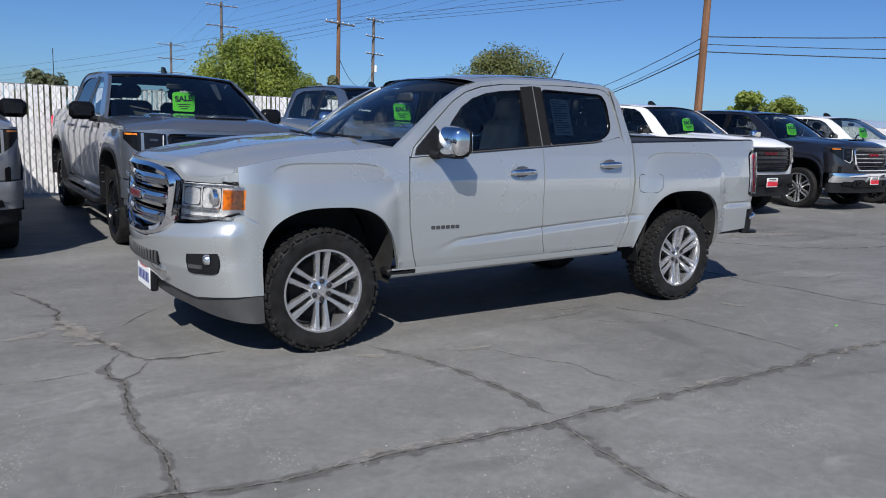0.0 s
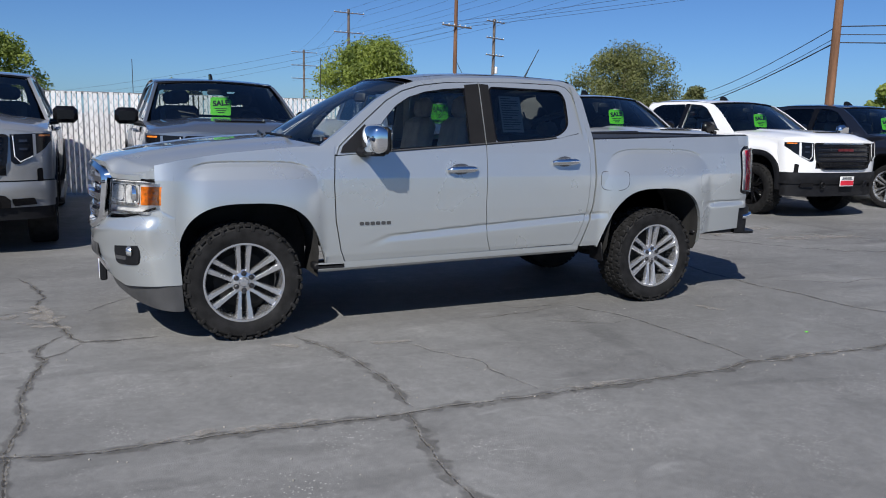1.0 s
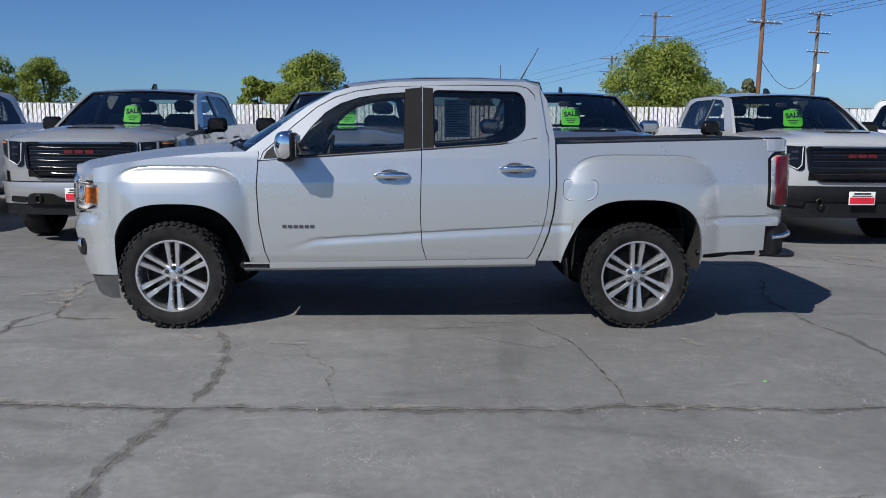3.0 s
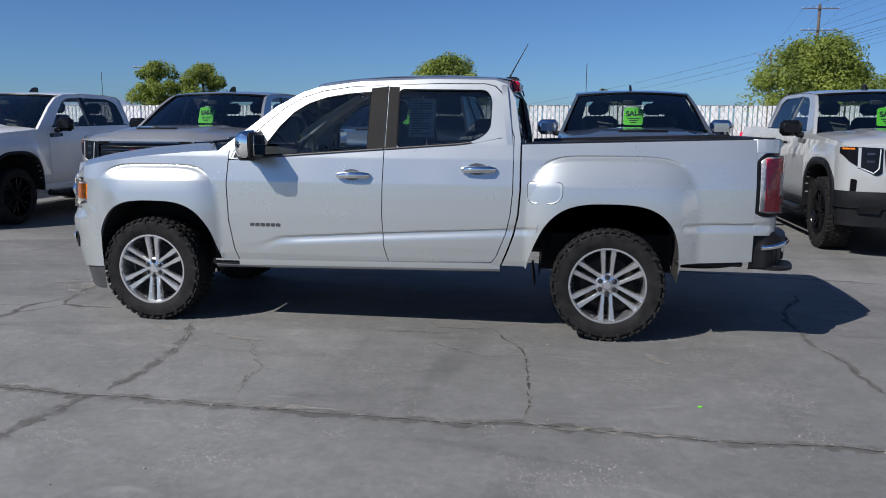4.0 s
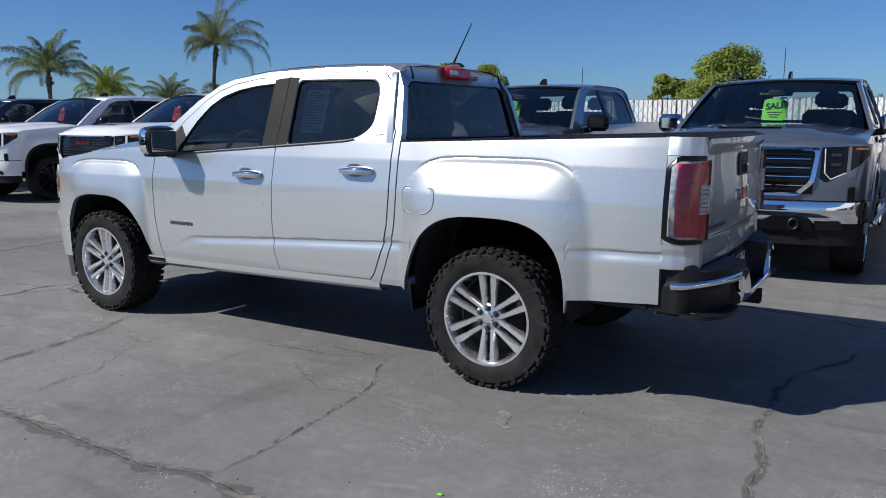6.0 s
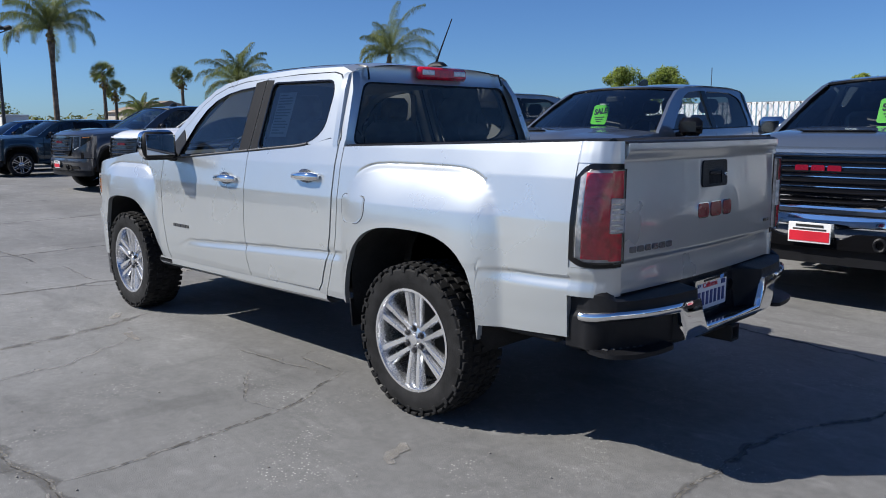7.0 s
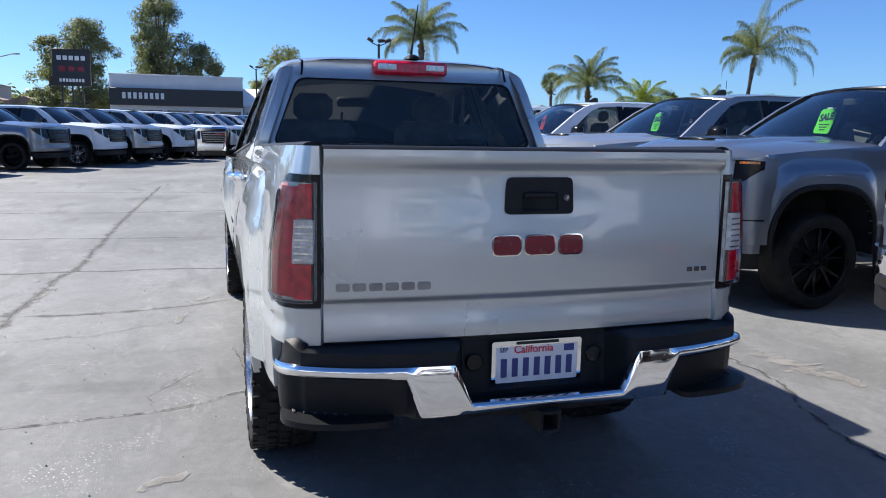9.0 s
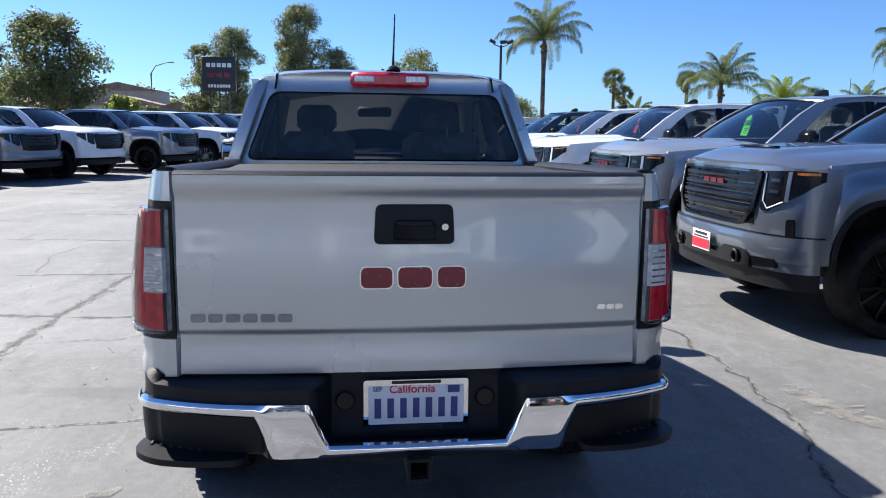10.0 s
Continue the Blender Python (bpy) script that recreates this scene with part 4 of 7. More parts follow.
    # rear bumper
    bx = lambda y: 2.840 - 0.105 * (abs(y) / 0.78) ** 4

    def plan(u):
        """The bumper's line in plan, from one wheel arch (-1) round the tail to the other (1)."""
        a, s = abs(u), (1 if u >= 0 else -1)
        if a <= 0.8:
            return Vector((bx(0.975 * a), s * 0.975 * a))
        t = (a - 0.8) / 0.2
        p = Vector((2.735, 0.78)) * (1 - t) ** 2 + Vector((2.685, 0.840)) * 2 * t * (1 - t) + Vector((2.535, 0.842)) * t * t
        return Vector((p.x, s * p.y))

    def off(u, d):
        d0 = (plan(min(1, u + 0.004)) - plan(max(-1, u - 0.004))).normalized()
        return plan(u) + Vector((d0.y, -d0.x)) * d

    def bump(u, v):
        u = 2 * u - 1
        a, y = abs(u), abs(plan(u).y)
        vs = [0, 0.10, 0.36, 0.48, 0.56, 0.62, 0.70, 0.90, 1]
        z1 = interp(v, vs, [0.510, 0.528, 0.590, 0.632, 0.655, 0.668, 0.678, 0.728, 0.744])
        k = 1 - sstep(0.945, 0.96, a)
        d = interp(v, vs, [-0.045, -0.008, -0.004, -0.004, -0.006, -0.012, -0.016, -0.020, -0.045 - 0.14 * (1 - sstep(0.7, 0.85, a))]) - 0.012 * (1 - k)
        d -= 0.035 * sstep(0.44, 0.46, y) * (1 - sstep(0.645, 0.660, z1)) * (1 - sstep(0.80, 0.84, y))
        p = off(u, d)
        z2 = interp(v, vs, [0.500, 0.515, 0.548, 0.554, 0.548, 0.535, 0.60, 0.725, 0.742])
        x2 = interp(v, vs, [2.790, 2.822, 2.828, 2.824, 2.775, 2.722, 2.712, 2.700, 2.690])
        h = 1 - sstep(0.25, 0.315, y)
        z1 += 0.022 * sstep(0.80, 0.90, a) * sstep(0.66, 0.74, z1)
        return (p.x + (x2 - p.x) * h, p.y, z1 + (z2 - z1) * h)
    bp = part("rear_bumper", Geo().grid(bump, 160, 40, (-0.02, 0, 0)), PLASTIC, T, "black plastic rear bumper with chrome band")

    def band(u, v):
        u = 1.90 * u - 0.95
        a = abs(plan(u).y)
        e = sstep(0.80, 0.95, abs(u))
        t0 = interp(a, [0.0, 0.262, 0.318, 0.8], [0.562, 0.566, 0.690, 0.692]) - 0.016 * e
        t1 = interp(a, [0.0, 0.25, 0.40, 0.425, 0.472, 0.8], [0.539, 0.532, 0.528, 0.530, 0.654, 0.660]) - 0.016 * e
        p = off(u, 0.006 - 0.008 * abs(2 * v - 1) ** 3)
        return (p.x, p.y, t1 + (t0 - t1) * v)
    part("chrome_band", Geo().grid(band, 220, 6, (-0.02, 0, 0)), CHROME, bp, "chrome bumper band")
    for s in (-1, 1):
        part("tow_hook_hole", Geo().lathe([(0.0, 0.004), (0.026, 0.004), (0.03, 0.0)], (2.712, s * 0.215, 0.655), "x", 18), GLOSSBLACK, bp)
    part("hitch_receiver", Geo().slab([(-0.036, 0.447), (-0.036, 0.519), (0.036, 0.519), (0.036, 0.447)], lambda a, b: (2.85, a, b), (-0.25, 0, 0), [[(-0.026, 0.457), (-0.026, 0.509), (0.026, 0.509), (0.026, 0.457)]]), UNDER, T)
    pl = part("number_plate", Geo().box((2.722, 0.0, 0.642), (0.006, 0.305, 0.152), 0.002), PLATEWHITE, bp, "white number plate in a chrome frame")
    g = Geo().slab(rounded([(-0.160, 0.562), (-0.160, 0.722), (0.160, 0.722), (0.160, 0.562)], 0.01), lambda a, b: (2.728, a, b), (-0.012, 0, 0), [rounded([(-0.146, 0.582), (-0.146, 0.704), (0.146, 0.704), (0.146, 0.582)], 0.006)])
    part("plate_frame", g, CHROME, pl)
    for i in range(7):
        part("plate_bar", Geo().box((2.7265, -0.117 + i * 0.039, 0.632), (0.003, 0.020, 0.062)), PLATEBLUE, pl)
    words("California", 0.036, pose(2.7262, -0.012, 0.691, 90, 0, 90), PLATERED, pl, "plate_word", 0.0006)
    words("SEP", 0.020, pose(2.7262, -0.118, 0.692, 90, 0, 90), PLATEBLUE, pl, "plate_word", 0.0004)
    part("plate_sticker", Geo().box((2.7265, 0.115, 0.689), (0.003, 0.036, 0.022)), PLATEBLUE, pl)
    part("frame_bar", Geo().box((2.7285, 0, 0.714), (0.003, 0.15, 0.009)), INK, pl)
    part("frame_bar", Geo().box((2.7285, 0, 0.571), (0.003, 0.16, 0.010)), INK, pl)

    # bed cover, underbody, cabin
    part("bed_cover", Geo().grid(lambda u, v: (1.05 + 1.60 * u, -0.715 + 1.43 * v, interp(u, [0, 1], [1.288, 1.328]) + 0.006 * math.sin(math.pi * v) + 0.003 * math.sin(u * 12)), 20, 12, (0, 0, -0.03)), VINYL, T, "black vinyl bed cover")
    g = Geo().box((0.25, 0, 0.60), (4.4, 0.90, 0.16), 0.03)
    g.box((0.0, 0, 0.52), (2.0, 1.45, 0.07), 0.03)
    g.box((1.80, 0, 0.80), (1.50, 0.92, 0.30), 0.02)
    g.box((-1.75, 0, 0.78), (1.15, 0.90, 0.5), 0.05)
    g.tube([(-1.629, -0.7, 0.378), (-1.629, 0.7, 0.378)], 0.04, 8)
    g.tube([(1.629, -0.7, 0.378), (1.629, 0.7, 0.378)], 0.05, 8)
    g.lathe([(0.0, -0.12), (0.12, -0.1), (0.14, 0), (0.12, 0.1), (0, 0.12)], (1.629, 0, 0.378), "x", 14)
    g.lathe([(0.0, -0.11), (0.33, -0.11), (0.35, -0.06), (0.35, 0.06), (0.33, 0.11), (0.0, 0.11)], (2.28, 0.0, 0.53), "z", 24)
    part("underbody", g, UNDER, T)
    part("exhaust_pipe", Geo().tube([(1.0, 0.35, 0.48), (2.3, 0.55, 0.50), (2.45, 0.70, 0.47)], 0.03, 10), UNDER, T)
    g = Geo().grid(lambda u, v: (-1.12 + 0.42 * u, -0.70 + 1.40 * v, 1.245 - 0.10 * u * u - 0.02 * (2 * v - 1) ** 2), 8, 14, (0, 0, -0.35))
    part("dashboard", g, DASH, T)
    part("cabin_floor", Geo().box((0.0, 0, 0.79), (2.1, 1.50, 0.03), 0.01), DASH, T)
    part("headliner", Geo().grid(lambda u, v: (-0.36 + 1.25 * u, -0.57 + 1.14 * v, 1.715 - 0.05 * (2 * v - 1) ** 2 - 0.02 * (2 * u - 1) ** 2), 8, 8), TRIMLIGHT, T)
    part("steering_wheel", Geo().tube([(-0.62 + 0.06 * math.sin(t) , -0.38 + 0.18 * math.cos(t), 1.17 + 0.17 * math.sin(t)) for t in np.linspace(0, 2 * math.pi, 29)[:-1]], 0.016, 8, True).box((-0.64, -0.38, 1.17), (0.05, 0.15, 0.10), 0.02).box((-0.64, -0.38, 1.17), (0.03, 0.34, 0.03), 0.01), DASH, T)
    part("inner_mirror", Geo().box((-0.58, 0.0, 1.58), (0.03, 0.24, 0.07), 0.015), DASH, T)
    for s in (-1, 1):
        part("inner_pillar", Geo().tube([(-0.98, s * 0.715, 1.26), (-0.70, s * 0.655, 1.48), (-0.44, s * 0.60, 1.65)], [0.03, 0.028, 0.025], 8), TRIMLIGHT, T)
        part("belt_strap", Geo().box((0.05, s * 0.62, 1.38), (0.05, 0.01, 0.5), 0.003), SEAT, T)
        g = Geo().grid(lambda u, v: (-0.98 + 1.95 * u, s * (0.76 - 0.02 * v), 0.80 + 0.40 * v + 0.07 * u * v), 10, 3, (0, -s * 0.02, 0))
        part("door_card", g, DASH, T)
    # window sheet in the rear side glass
    sh = part("window_sheet", Geo().slab([(0.262, 1.345), (0.262, 1.605), (0.440, 1.605), (0.440, 1.345)], lambda a, b: (a, -(GH(b) - 0.016), b), (0, 0.001, 0)), PAPER, T, "printed sheet inside the tinted glass")
    rng = random.Random(3)
    for i in range(14):
        g = Geo()
        z = 1.585 - i * 0.017
        w = 0.13 + 0.025 * rng.random() if i % 4 else 0.08
        g.poly([(0.275, z), (0.275, z + 0.007), (0.275 + w, z + 0.007), (0.275 + w, z)], lambda a, b: (a, -(GH(b) - 0.0155), b))
        part("print_bar", g, INKGREY, sh)
    return T


silver_pickup()


# ---------- the other pickups and the large SUVs ----------
def big_half(x, z):
    w = interp(z, [0.45, 0.55, 0.65, 0.80, 1.0, 1.12, 1.18, 1.30, 1.42, 1.50], [0.90, 0.965, 0.985, 0.99, 0.995, 0.992, 0.982, 0.965, 0.93, 0.90])
    for xc, hw, top, z0 in ((-1.87, 0.60, 1.24, 0.40), (1.87, 0.62, 1.26, 0.40)):
        u, v = abs(x - xc) / hw, max(0.0, (z - z0) / (top - z0))
        w += 0.035 * (1 - sstep(0.80, 1.0, (u ** 4 + v ** 4) ** 0.25))
    if x < -2.30:
        w -= 0.10 * ((-2.30 - x) / 0.5) ** 2.2
    if x > 2.6:
        w -= 0.06 * ((x - 2.6) / 0.3) ** 2
    return w


BIG_W = 1.008


def big_front(y):
    q = min(1.0, abs(y) / BIG_W)
    return -2.37 - 0.43 * (1 - q ** 2.7) ** (1 / 2.7)


def nose(y0, y1, z0, z1, out=0.0, fold=0.04, n=14, nv=5, bulge=0.0, lean=0.14, zfun=None):
    t0, t1 = (math.asin(max(-1.0, min(1.0, y / BIG_W))) for y in (y0, y1))

    def fn(u, v):
        t = t0 + (t1 - t0) * u
        y, k = BIG_W * math.sin(t), max(0.0, math.cos(t)) ** 0.6
        za, zb = zfun(abs(y)) if zfun else (z0, z1)
        z = za + (zb - za) * v
        dx = -out - bulge * math.sin(math.pi * v) * math.sin(math.pi * u)
        return (big_front(y) + k * lean * (z - 0.9) * (1 if z > 0.9 else -0.4) + dx * (0.25 + 0.75 * k), y - dx * 0.8 * math.sin(t), z)
    return Geo().grid(fn, n, nv, (fold, 0, 0))


def npt(y, z, out=0.0):
    """The point of the nose at y, z, moved out by out."""
    k = math.sqrt(max(0.0, 1 - (y / BIG_W) ** 2)) ** 0.6
    return (big_front(y) + k * 0.14 * (z - 0.9) * (1 if z > 0.9 else -0.4) - out * (0.25 + 0.75 * k), y + out * 0.8 * y / BIG_W, z)


BIGF, BIGR = (-1.87, 0.49, 0.45, 0.985), (1.87, 0.49, 0.45, 0.985)


def big_vehicle(name, label, category, group, colour, style, suv=False, card=None, near=True):
    """A full-size pickup or SUV whose nose points to -x; style: 'black', 'chrome' or 'offroad'."""
    T = empty(name, label, category, group)
    P = PAINT[colour]
    GH = lambda z: 0.945 - (z - 1.36) * 0.36 - max(0, z - 1.36) ** 2 * 0.10
    bl = lambda x: 1.345 + 0.02 * (x + 1.2)
    lift = 0.0
    flare = PLASTIC if style == "offroad" else P
    end = 2.92
    cabend = 1.10
    ftop = lambda x: interp(x, [-2.65, -2.4, -2.0, -1.2], [1.215, 1.25, 1.285, 1.335])
    step = 0.09
    trimgrille = CHROME if style == "chrome" else GLOSSBLACK
    hull = Geo()
    for s in (-1, 1):
        xs = arch_columns(-2.42, -1.14, BIGF, step)
        part("front_fender", side_panel(xs, lambda x: arch(x, *BIGF) if abs(x - BIGF[0]) <= BIGF[1] else (0.72 if x < -2 else 0.52), ftop, big_half, s, nv=22), P, T)
        d1 = part("front_door", side_panel(list(np.linspace(-1.13, 0.01, 14)), lambda x: 0.52, bl, big_half, s, nv=22), P, T)
        d2 = part("rear_door", side_panel(list(np.linspace(0.018, cabend - 0.10, 14)), lambda x: 0.52, bl, big_half, s, nv=22, right=lambda z: cabend - 0.10 - 0.12 * sstep(0.8, 0.5, z), power=1.0), P, T)
        xs = arch_columns(cabend - 0.09, end - 0.05, BIGR, step)
        top = (lambda x: bl(x)) if suv else (lambda x: 1.405)
        part("rear_quarter" if suv else "bed_side", side_panel(xs, lambda x: arch(x, *BIGR) if abs(x - BIGR[0]) <= BIGR[1] else 0.54, top, big_half, s, nv=22), P, T)
        for spec, nm in ((BIGF, "front_arch_trim"), (BIGR, "rear_arch_trim")):
            xc, hw = spec[0], spec[1]
            ts = np.linspace(-math.pi / 2, math.pi / 2, 21)
            k = 1.0 if style != "offroad" else 1.9
            g = Geo().grid(lambda u, v: (lambda t: (xc + (hw + 0.045 * k * v) * math.sin(t), s * (big_half(xc + hw * math.sin(t), 0.9) + 0.012 * (1 - abs(2 * v - 1)) + 0.006), (arch(xc + hw * math.sin(t), *spec) + 0.045 * k * v * max(0.0, math.cos(t)) ** 0.5)))(ts[round(u * 20)]), 20, 3, (0, -s * 0.05, 0))
            part(nm, g, PLASTIC if style != "chrome" else P, T)
            g = Geo().grid(lambda u, v: (lambda t: (xc + hw * math.sin(t), s * (0.99 - 0.42 * v), arch(xc + hw * math.sin(t), *spec) + 0.004))(ts[round(u * 20)]), 20, 2)
            g.poly([(xc - hw, 0.4)] + [(xc + hw * math.sin(t), arch(xc + hw * math.sin(t), *spec)) for t in ts] + [(xc + hw, 0.4)], lambda a, b: (a, s * 0.56, b))
            part("wheel_liner", g, UNDER, T)
        part("sill", Geo().box((0.0, s * 0.90, 0.47), (2.75, 0.14, 0.12), 0.03), P if style != "offroad" else PLASTIC, T)
        if near and not suv:
            part("side_step", Geo().tube([(-1.2, s * 0.98, 0.40), (-1.1, s * 1.02, 0.38), (1.1, s * 1.02, 0.38), (1.2, s * 0.98, 0.40)], 0.045, 8), CHROME if style == "chrome" else PLASTIC, T)
        # greenhouse
        side = lambda off: (lambda a, b: (a, s * (GH(b) + off), b))
        w1 = [(-0.98, 1.362), (-0.70, 1.60), (-0.52, 1.735), (-0.36, 1.795), (-0.10, 1.815), (-0.05, 1.815), (-0.05, 1.380)]
        w2 = rounded([(0.06, 1.382), (0.06, 1.815), (0.72, 1.81), (0.93, 1.74), (0.97, 1.45), (0.93, 1.395)], 0.06)
        holes, top_end = [w1, w2], cabend
        out = [(-1.34, 1.30), (-1.30, 1.345), (-0.86, 1.665), (-0.62, 1.80), (-0.40, 1.858), (0.0, 1.88), (0.7, 1.878), (0.98, 1.855), (cabend - 0.01, 1.80), (cabend, 1.44), (cabend, 1.33)]
        if suv:
            w3 = rounded([(1.10, 1.40), (1.06, 1.80), (2.25, 1.77), (2.48, 1.70), (2.58, 1.44)], 0.06)
            holes = [w1, w2, w3]
            out = out[:7] + [(1.6, 1.872), (2.4, 1.84), (2.62, 1.79), (2.86, 1.42), (2.86, 1.34)]
        hull.poly(out, side(0.0), (0, -s * 0.04, 0), holes)
        for i, w in enumerate(holes):
            part(("front_window", "rear_window", "quarter_window")[i], Geo().poly(w, side(-0.012)), GLASS if i == 0 and not suv else (DARKGLASS if i == 0 else TINT), d1 if i == 0 else d2 if i == 1 else T)
        part("waist_moulding", Geo().tube([(-1.0, s * (GH(1.37) + 0.004), 1.362), (cabend - 0.1 if not suv else 2.6, s * (GH(1.40) + 0.004), 1.392)], 0.010, 6), trimgrille, T)
        part("pillar_trim", Geo().poly([(-0.05, 1.375), (0.06, 1.378), (0.06, 1.82), (-0.05, 1.82)], side(0.003), (0, -s * 0.01, 0)), GLOSSBLACK, T)
        for par, hx in ((d1, -0.17), (d2, 0.82)):
            part("door_handle", Geo().tube([(hx - 0.11, s * 0.985, 1.20), (hx - 0.08, s * 1.012, 1.205), (hx + 0.08, s * 1.012, 1.205), (hx + 0.11, s * 0.985, 1.20)], 0.016, 8), CHROME if style == "chrome" else (P if style == "black" else GLOSSBLACK), par)
        if near:
            vent = part("door_badge", Geo().slab(rounded([(-1.09, 1.205), (-1.09, 1.262), (-0.80, 1.268), (-0.80, 1.216)], 0.015), lambda a, b: (a, s * (big_half(a, b) + 0.010), b), (0, -s * 0.012, 0)), GLOSSBLACK, d1)
            part("badge_bar", Geo().slab(rounded([(-1.04, 1.224), (-1.04, 1.246), (-0.87, 1.250), (-0.87, 1.228)], 0.008), lambda a, b: (a, s * (big_half(a, b) + 0.013), b), (0, -s * 0.004, 0)), STEELNUT, vent)
        # mirrors
        mir = new("side_mirror")
        mir.parent = T
        mir.location = (-0.93, s * 1.12, 1.395)
        part("mirror_shell", Geo().box((0, 0, 0), (0.11, 0.27, 0.20), 0.045), CHROME if style == "chrome" else GLOSSBLACK, mir)
        part("mirror_glass", Geo().box((0.056, 0, 0), (0.006, 0.22, 0.15), 0.01), MIRROR, mir)
        part("mirror_arm", Geo().tube([(0.0, s * -0.08, -0.08), (-0.01, s * -0.22, -0.10)], 0.035, 8), PLASTIC, mir)
        # lamps
        wedge = lambda a: (interp(a, [0.645, 0.68, 0.72, 0.84, 0.93, 0.992], [0.935, 0.905, 0.912, 0.985, 1.05, 1.135]), interp(a, [0.645, 0.86, 0.96, 0.992], [1.196, 1.207, 1.207, 1.200]))
        hl = part("headlamp", nose(s * 0.645, s * 0.992, 0, 0, 0.008, 0.04, 20, 8, zfun=wedge), GLOSSBLACK, T, "dark headlamp with bright running lamp")
        for zz in (1.055, 1.135):
            part("lamp_unit", nose(s * 0.70, s * 0.80, zz - 0.024, zz + 0.024, 0.012, 0.02, 3, 2), GLOSSBLACK, hl)
            part("lamp_lens", nose(s * 0.715, s * 0.785, zz - 0.012, zz + 0.012, 0.016, 0.01, 3, 2), STEELNUT, hl)
        part("lamp_divider", nose(s * 0.835, s * 0.86, 0.985, 1.20, 0.012, 0.02, 2, 4), P, hl)
        part("side_lamp", nose(s * 0.90, s * 0.955, 1.08, 1.17, 0.006, 0.02, 4, 3), STEELNUT, hl)
        if near:
            drl = Geo().tube([npt(s * a, b, 0.014) for a, b in ((0.668, 1.185), (0.675, 0.985), (0.72, 0.93), (0.83, 0.985))], 0.006, 6)
            part("running_lamp", drl, LAMPCLEAR, hl)
            part("amber_marker", nose(s * 0.89, s * 0.985, 1.178, 1.196, 0.010, 0.02, 4, 2), AMBER, hl)
            part("air_curtain", Geo().slab(rounded([(0.86, 0.66), (0.86, 0.86), (0.91, 0.87), (0.91, 0.66)], 0.015), lambda a, b: npt(s * a, b, 0.006), (0.04, 0, 0)), GLOSSBLACK, T)
            part("fog_lamp", Geo().slab(rounded([(0.63, 0.500), (0.61, 0.570), (0.80, 0.575), (0.82, 0.510)], 0.012), lambda a, b: npt(s * a, b, 0.046), (0.03, 0, 0)), GLOSSBLACK, T)
            hook = Geo().tube([npt(s * (0.455 + 0.035 * math.cos(t)), 0.545 + 0.045 * math.sin(t), 0.062) for t in np.linspace(0, 2 * math.pi, 15)[:-1]], 0.012, 6, True)
            part("tow_hook", hook, PLASTIC, T)
            for nm, geo in (("tail_lamp", Geo().box((end - 0.02, s * 0.90, 1.10), (0.12, 0.12, 0.42), 0.03)),):
                part(nm, geo, REDLENS, T)
        R = 0.425 if style == "offroad" else 0.405
        for wx in (-1.87, 1.87):
            wheel_parts(T, (wx, s * 0.86, R - 0.004), s, R, 0.255 if style == "offroad" else 0.28, 0.27, "six_pairs" if (suv or style == "chrome") else "forked", ALLOY if (suv or style == "chrome") else GLOSSBLACK, lugs=near and style == "offroad", nuts=near)
        if near:
            for sx in (-0.20, 0.75):
                g = Geo().box((sx, s * 0.42, 1.22), (0.16, 0.50, 0.66), 0.06, Matrix.Rotation(0.2, 3, "Y"))
                g.box((sx + 0.10, s * 0.42, 1.66), (0.11, 0.27, 0.18), 0.05, Matrix.Rotation(0.15, 3, "Y"))
                part("seat", g, DARKSEAT, T)

    def roof(u, v):
        x0, x1 = -0.62, (2.62 if suv else cabend - 0.01)
        x, w = x0 + (x1 - x0) * u, 2 * v - 1
        x += 0.12 * abs(w) ** 2.2 * (1 - u) ** 4
        zs = [-0.62, -0.45, 0.0, 0.7, 1.0, 1.1] if not suv else [-0.62, -0.45, 0.0, 0.7, 2.3, 2.62]
        zc = interp(x, zs, [1.858, 1.885, 1.915, 1.920, 1.905 if not suv else 1.895, 1.87 if not suv else 1.83])
        ze = interp(x, zs, [1.80, 1.845, 1.88, 1.878, 1.85, 1.80 if not suv else 1.79])
        return (x, (0.755 + 0.02 * sstep(1.86, 1.80, ze)) * w, ze + (zc - ze) * (1 - abs(w) ** 3))
    hull.grid(roof, 20, 16)
    if suv:
        hull.grid(lambda u, v: (2.62 + 0.24 * v + 0.0, (0.78 + 0.16 * v) * (2 * u - 1), 1.80 - 0.42 * v), 8, 4)
        hull.grid(lambda u, v: (2.86 + 0.04 * math.sin(math.pi * v), 0.94 * (2 * u - 1), 1.38 - 0.83 * v), 8, 6)
    else:
        bk = lambda a, b: (cabend - (b - 1.3) * 0.06, a, b)
        go = rounded([(-0.66, 1.43), (-0.58, 1.78), (0.58, 1.78), (0.66, 1.43)], 0.05)
        hull.poly([(-0.95, 1.30), (-0.93, 1.42), (-0.79, 1.79), (-0.72, 1.86), (0, 1.90), (0.72, 1.86), (0.79, 1.79), (0.93, 1.42), (0.95, 1.30)], bk, (-0.03, 0, 0), [go])
        part("rear_screen", Geo().poly(go, lambda a, b: (cabend - 0.02 - (b - 1.3) * 0.06, a, b)), GLASS, T)
        part("tailgate", Geo().box((end - 0.03, 0, 0.98), (0.07, 1.66, 0.84), 0.02), P, T)
        part("bed_floor", Geo().box((2.0, 0, 0.95), (1.80, 1.80, 0.06), 0.01).box((cabend + 0.04, 0, 1.15), (0.05, 1.85, 0.46), 0.01), UNDER, T)
        part("rear_bumper", Geo().box((end + 0.03, 0, 0.60), (0.16, 1.90, 0.20), 0.05), CHROME if style == "chrome" else PLASTIC, T)
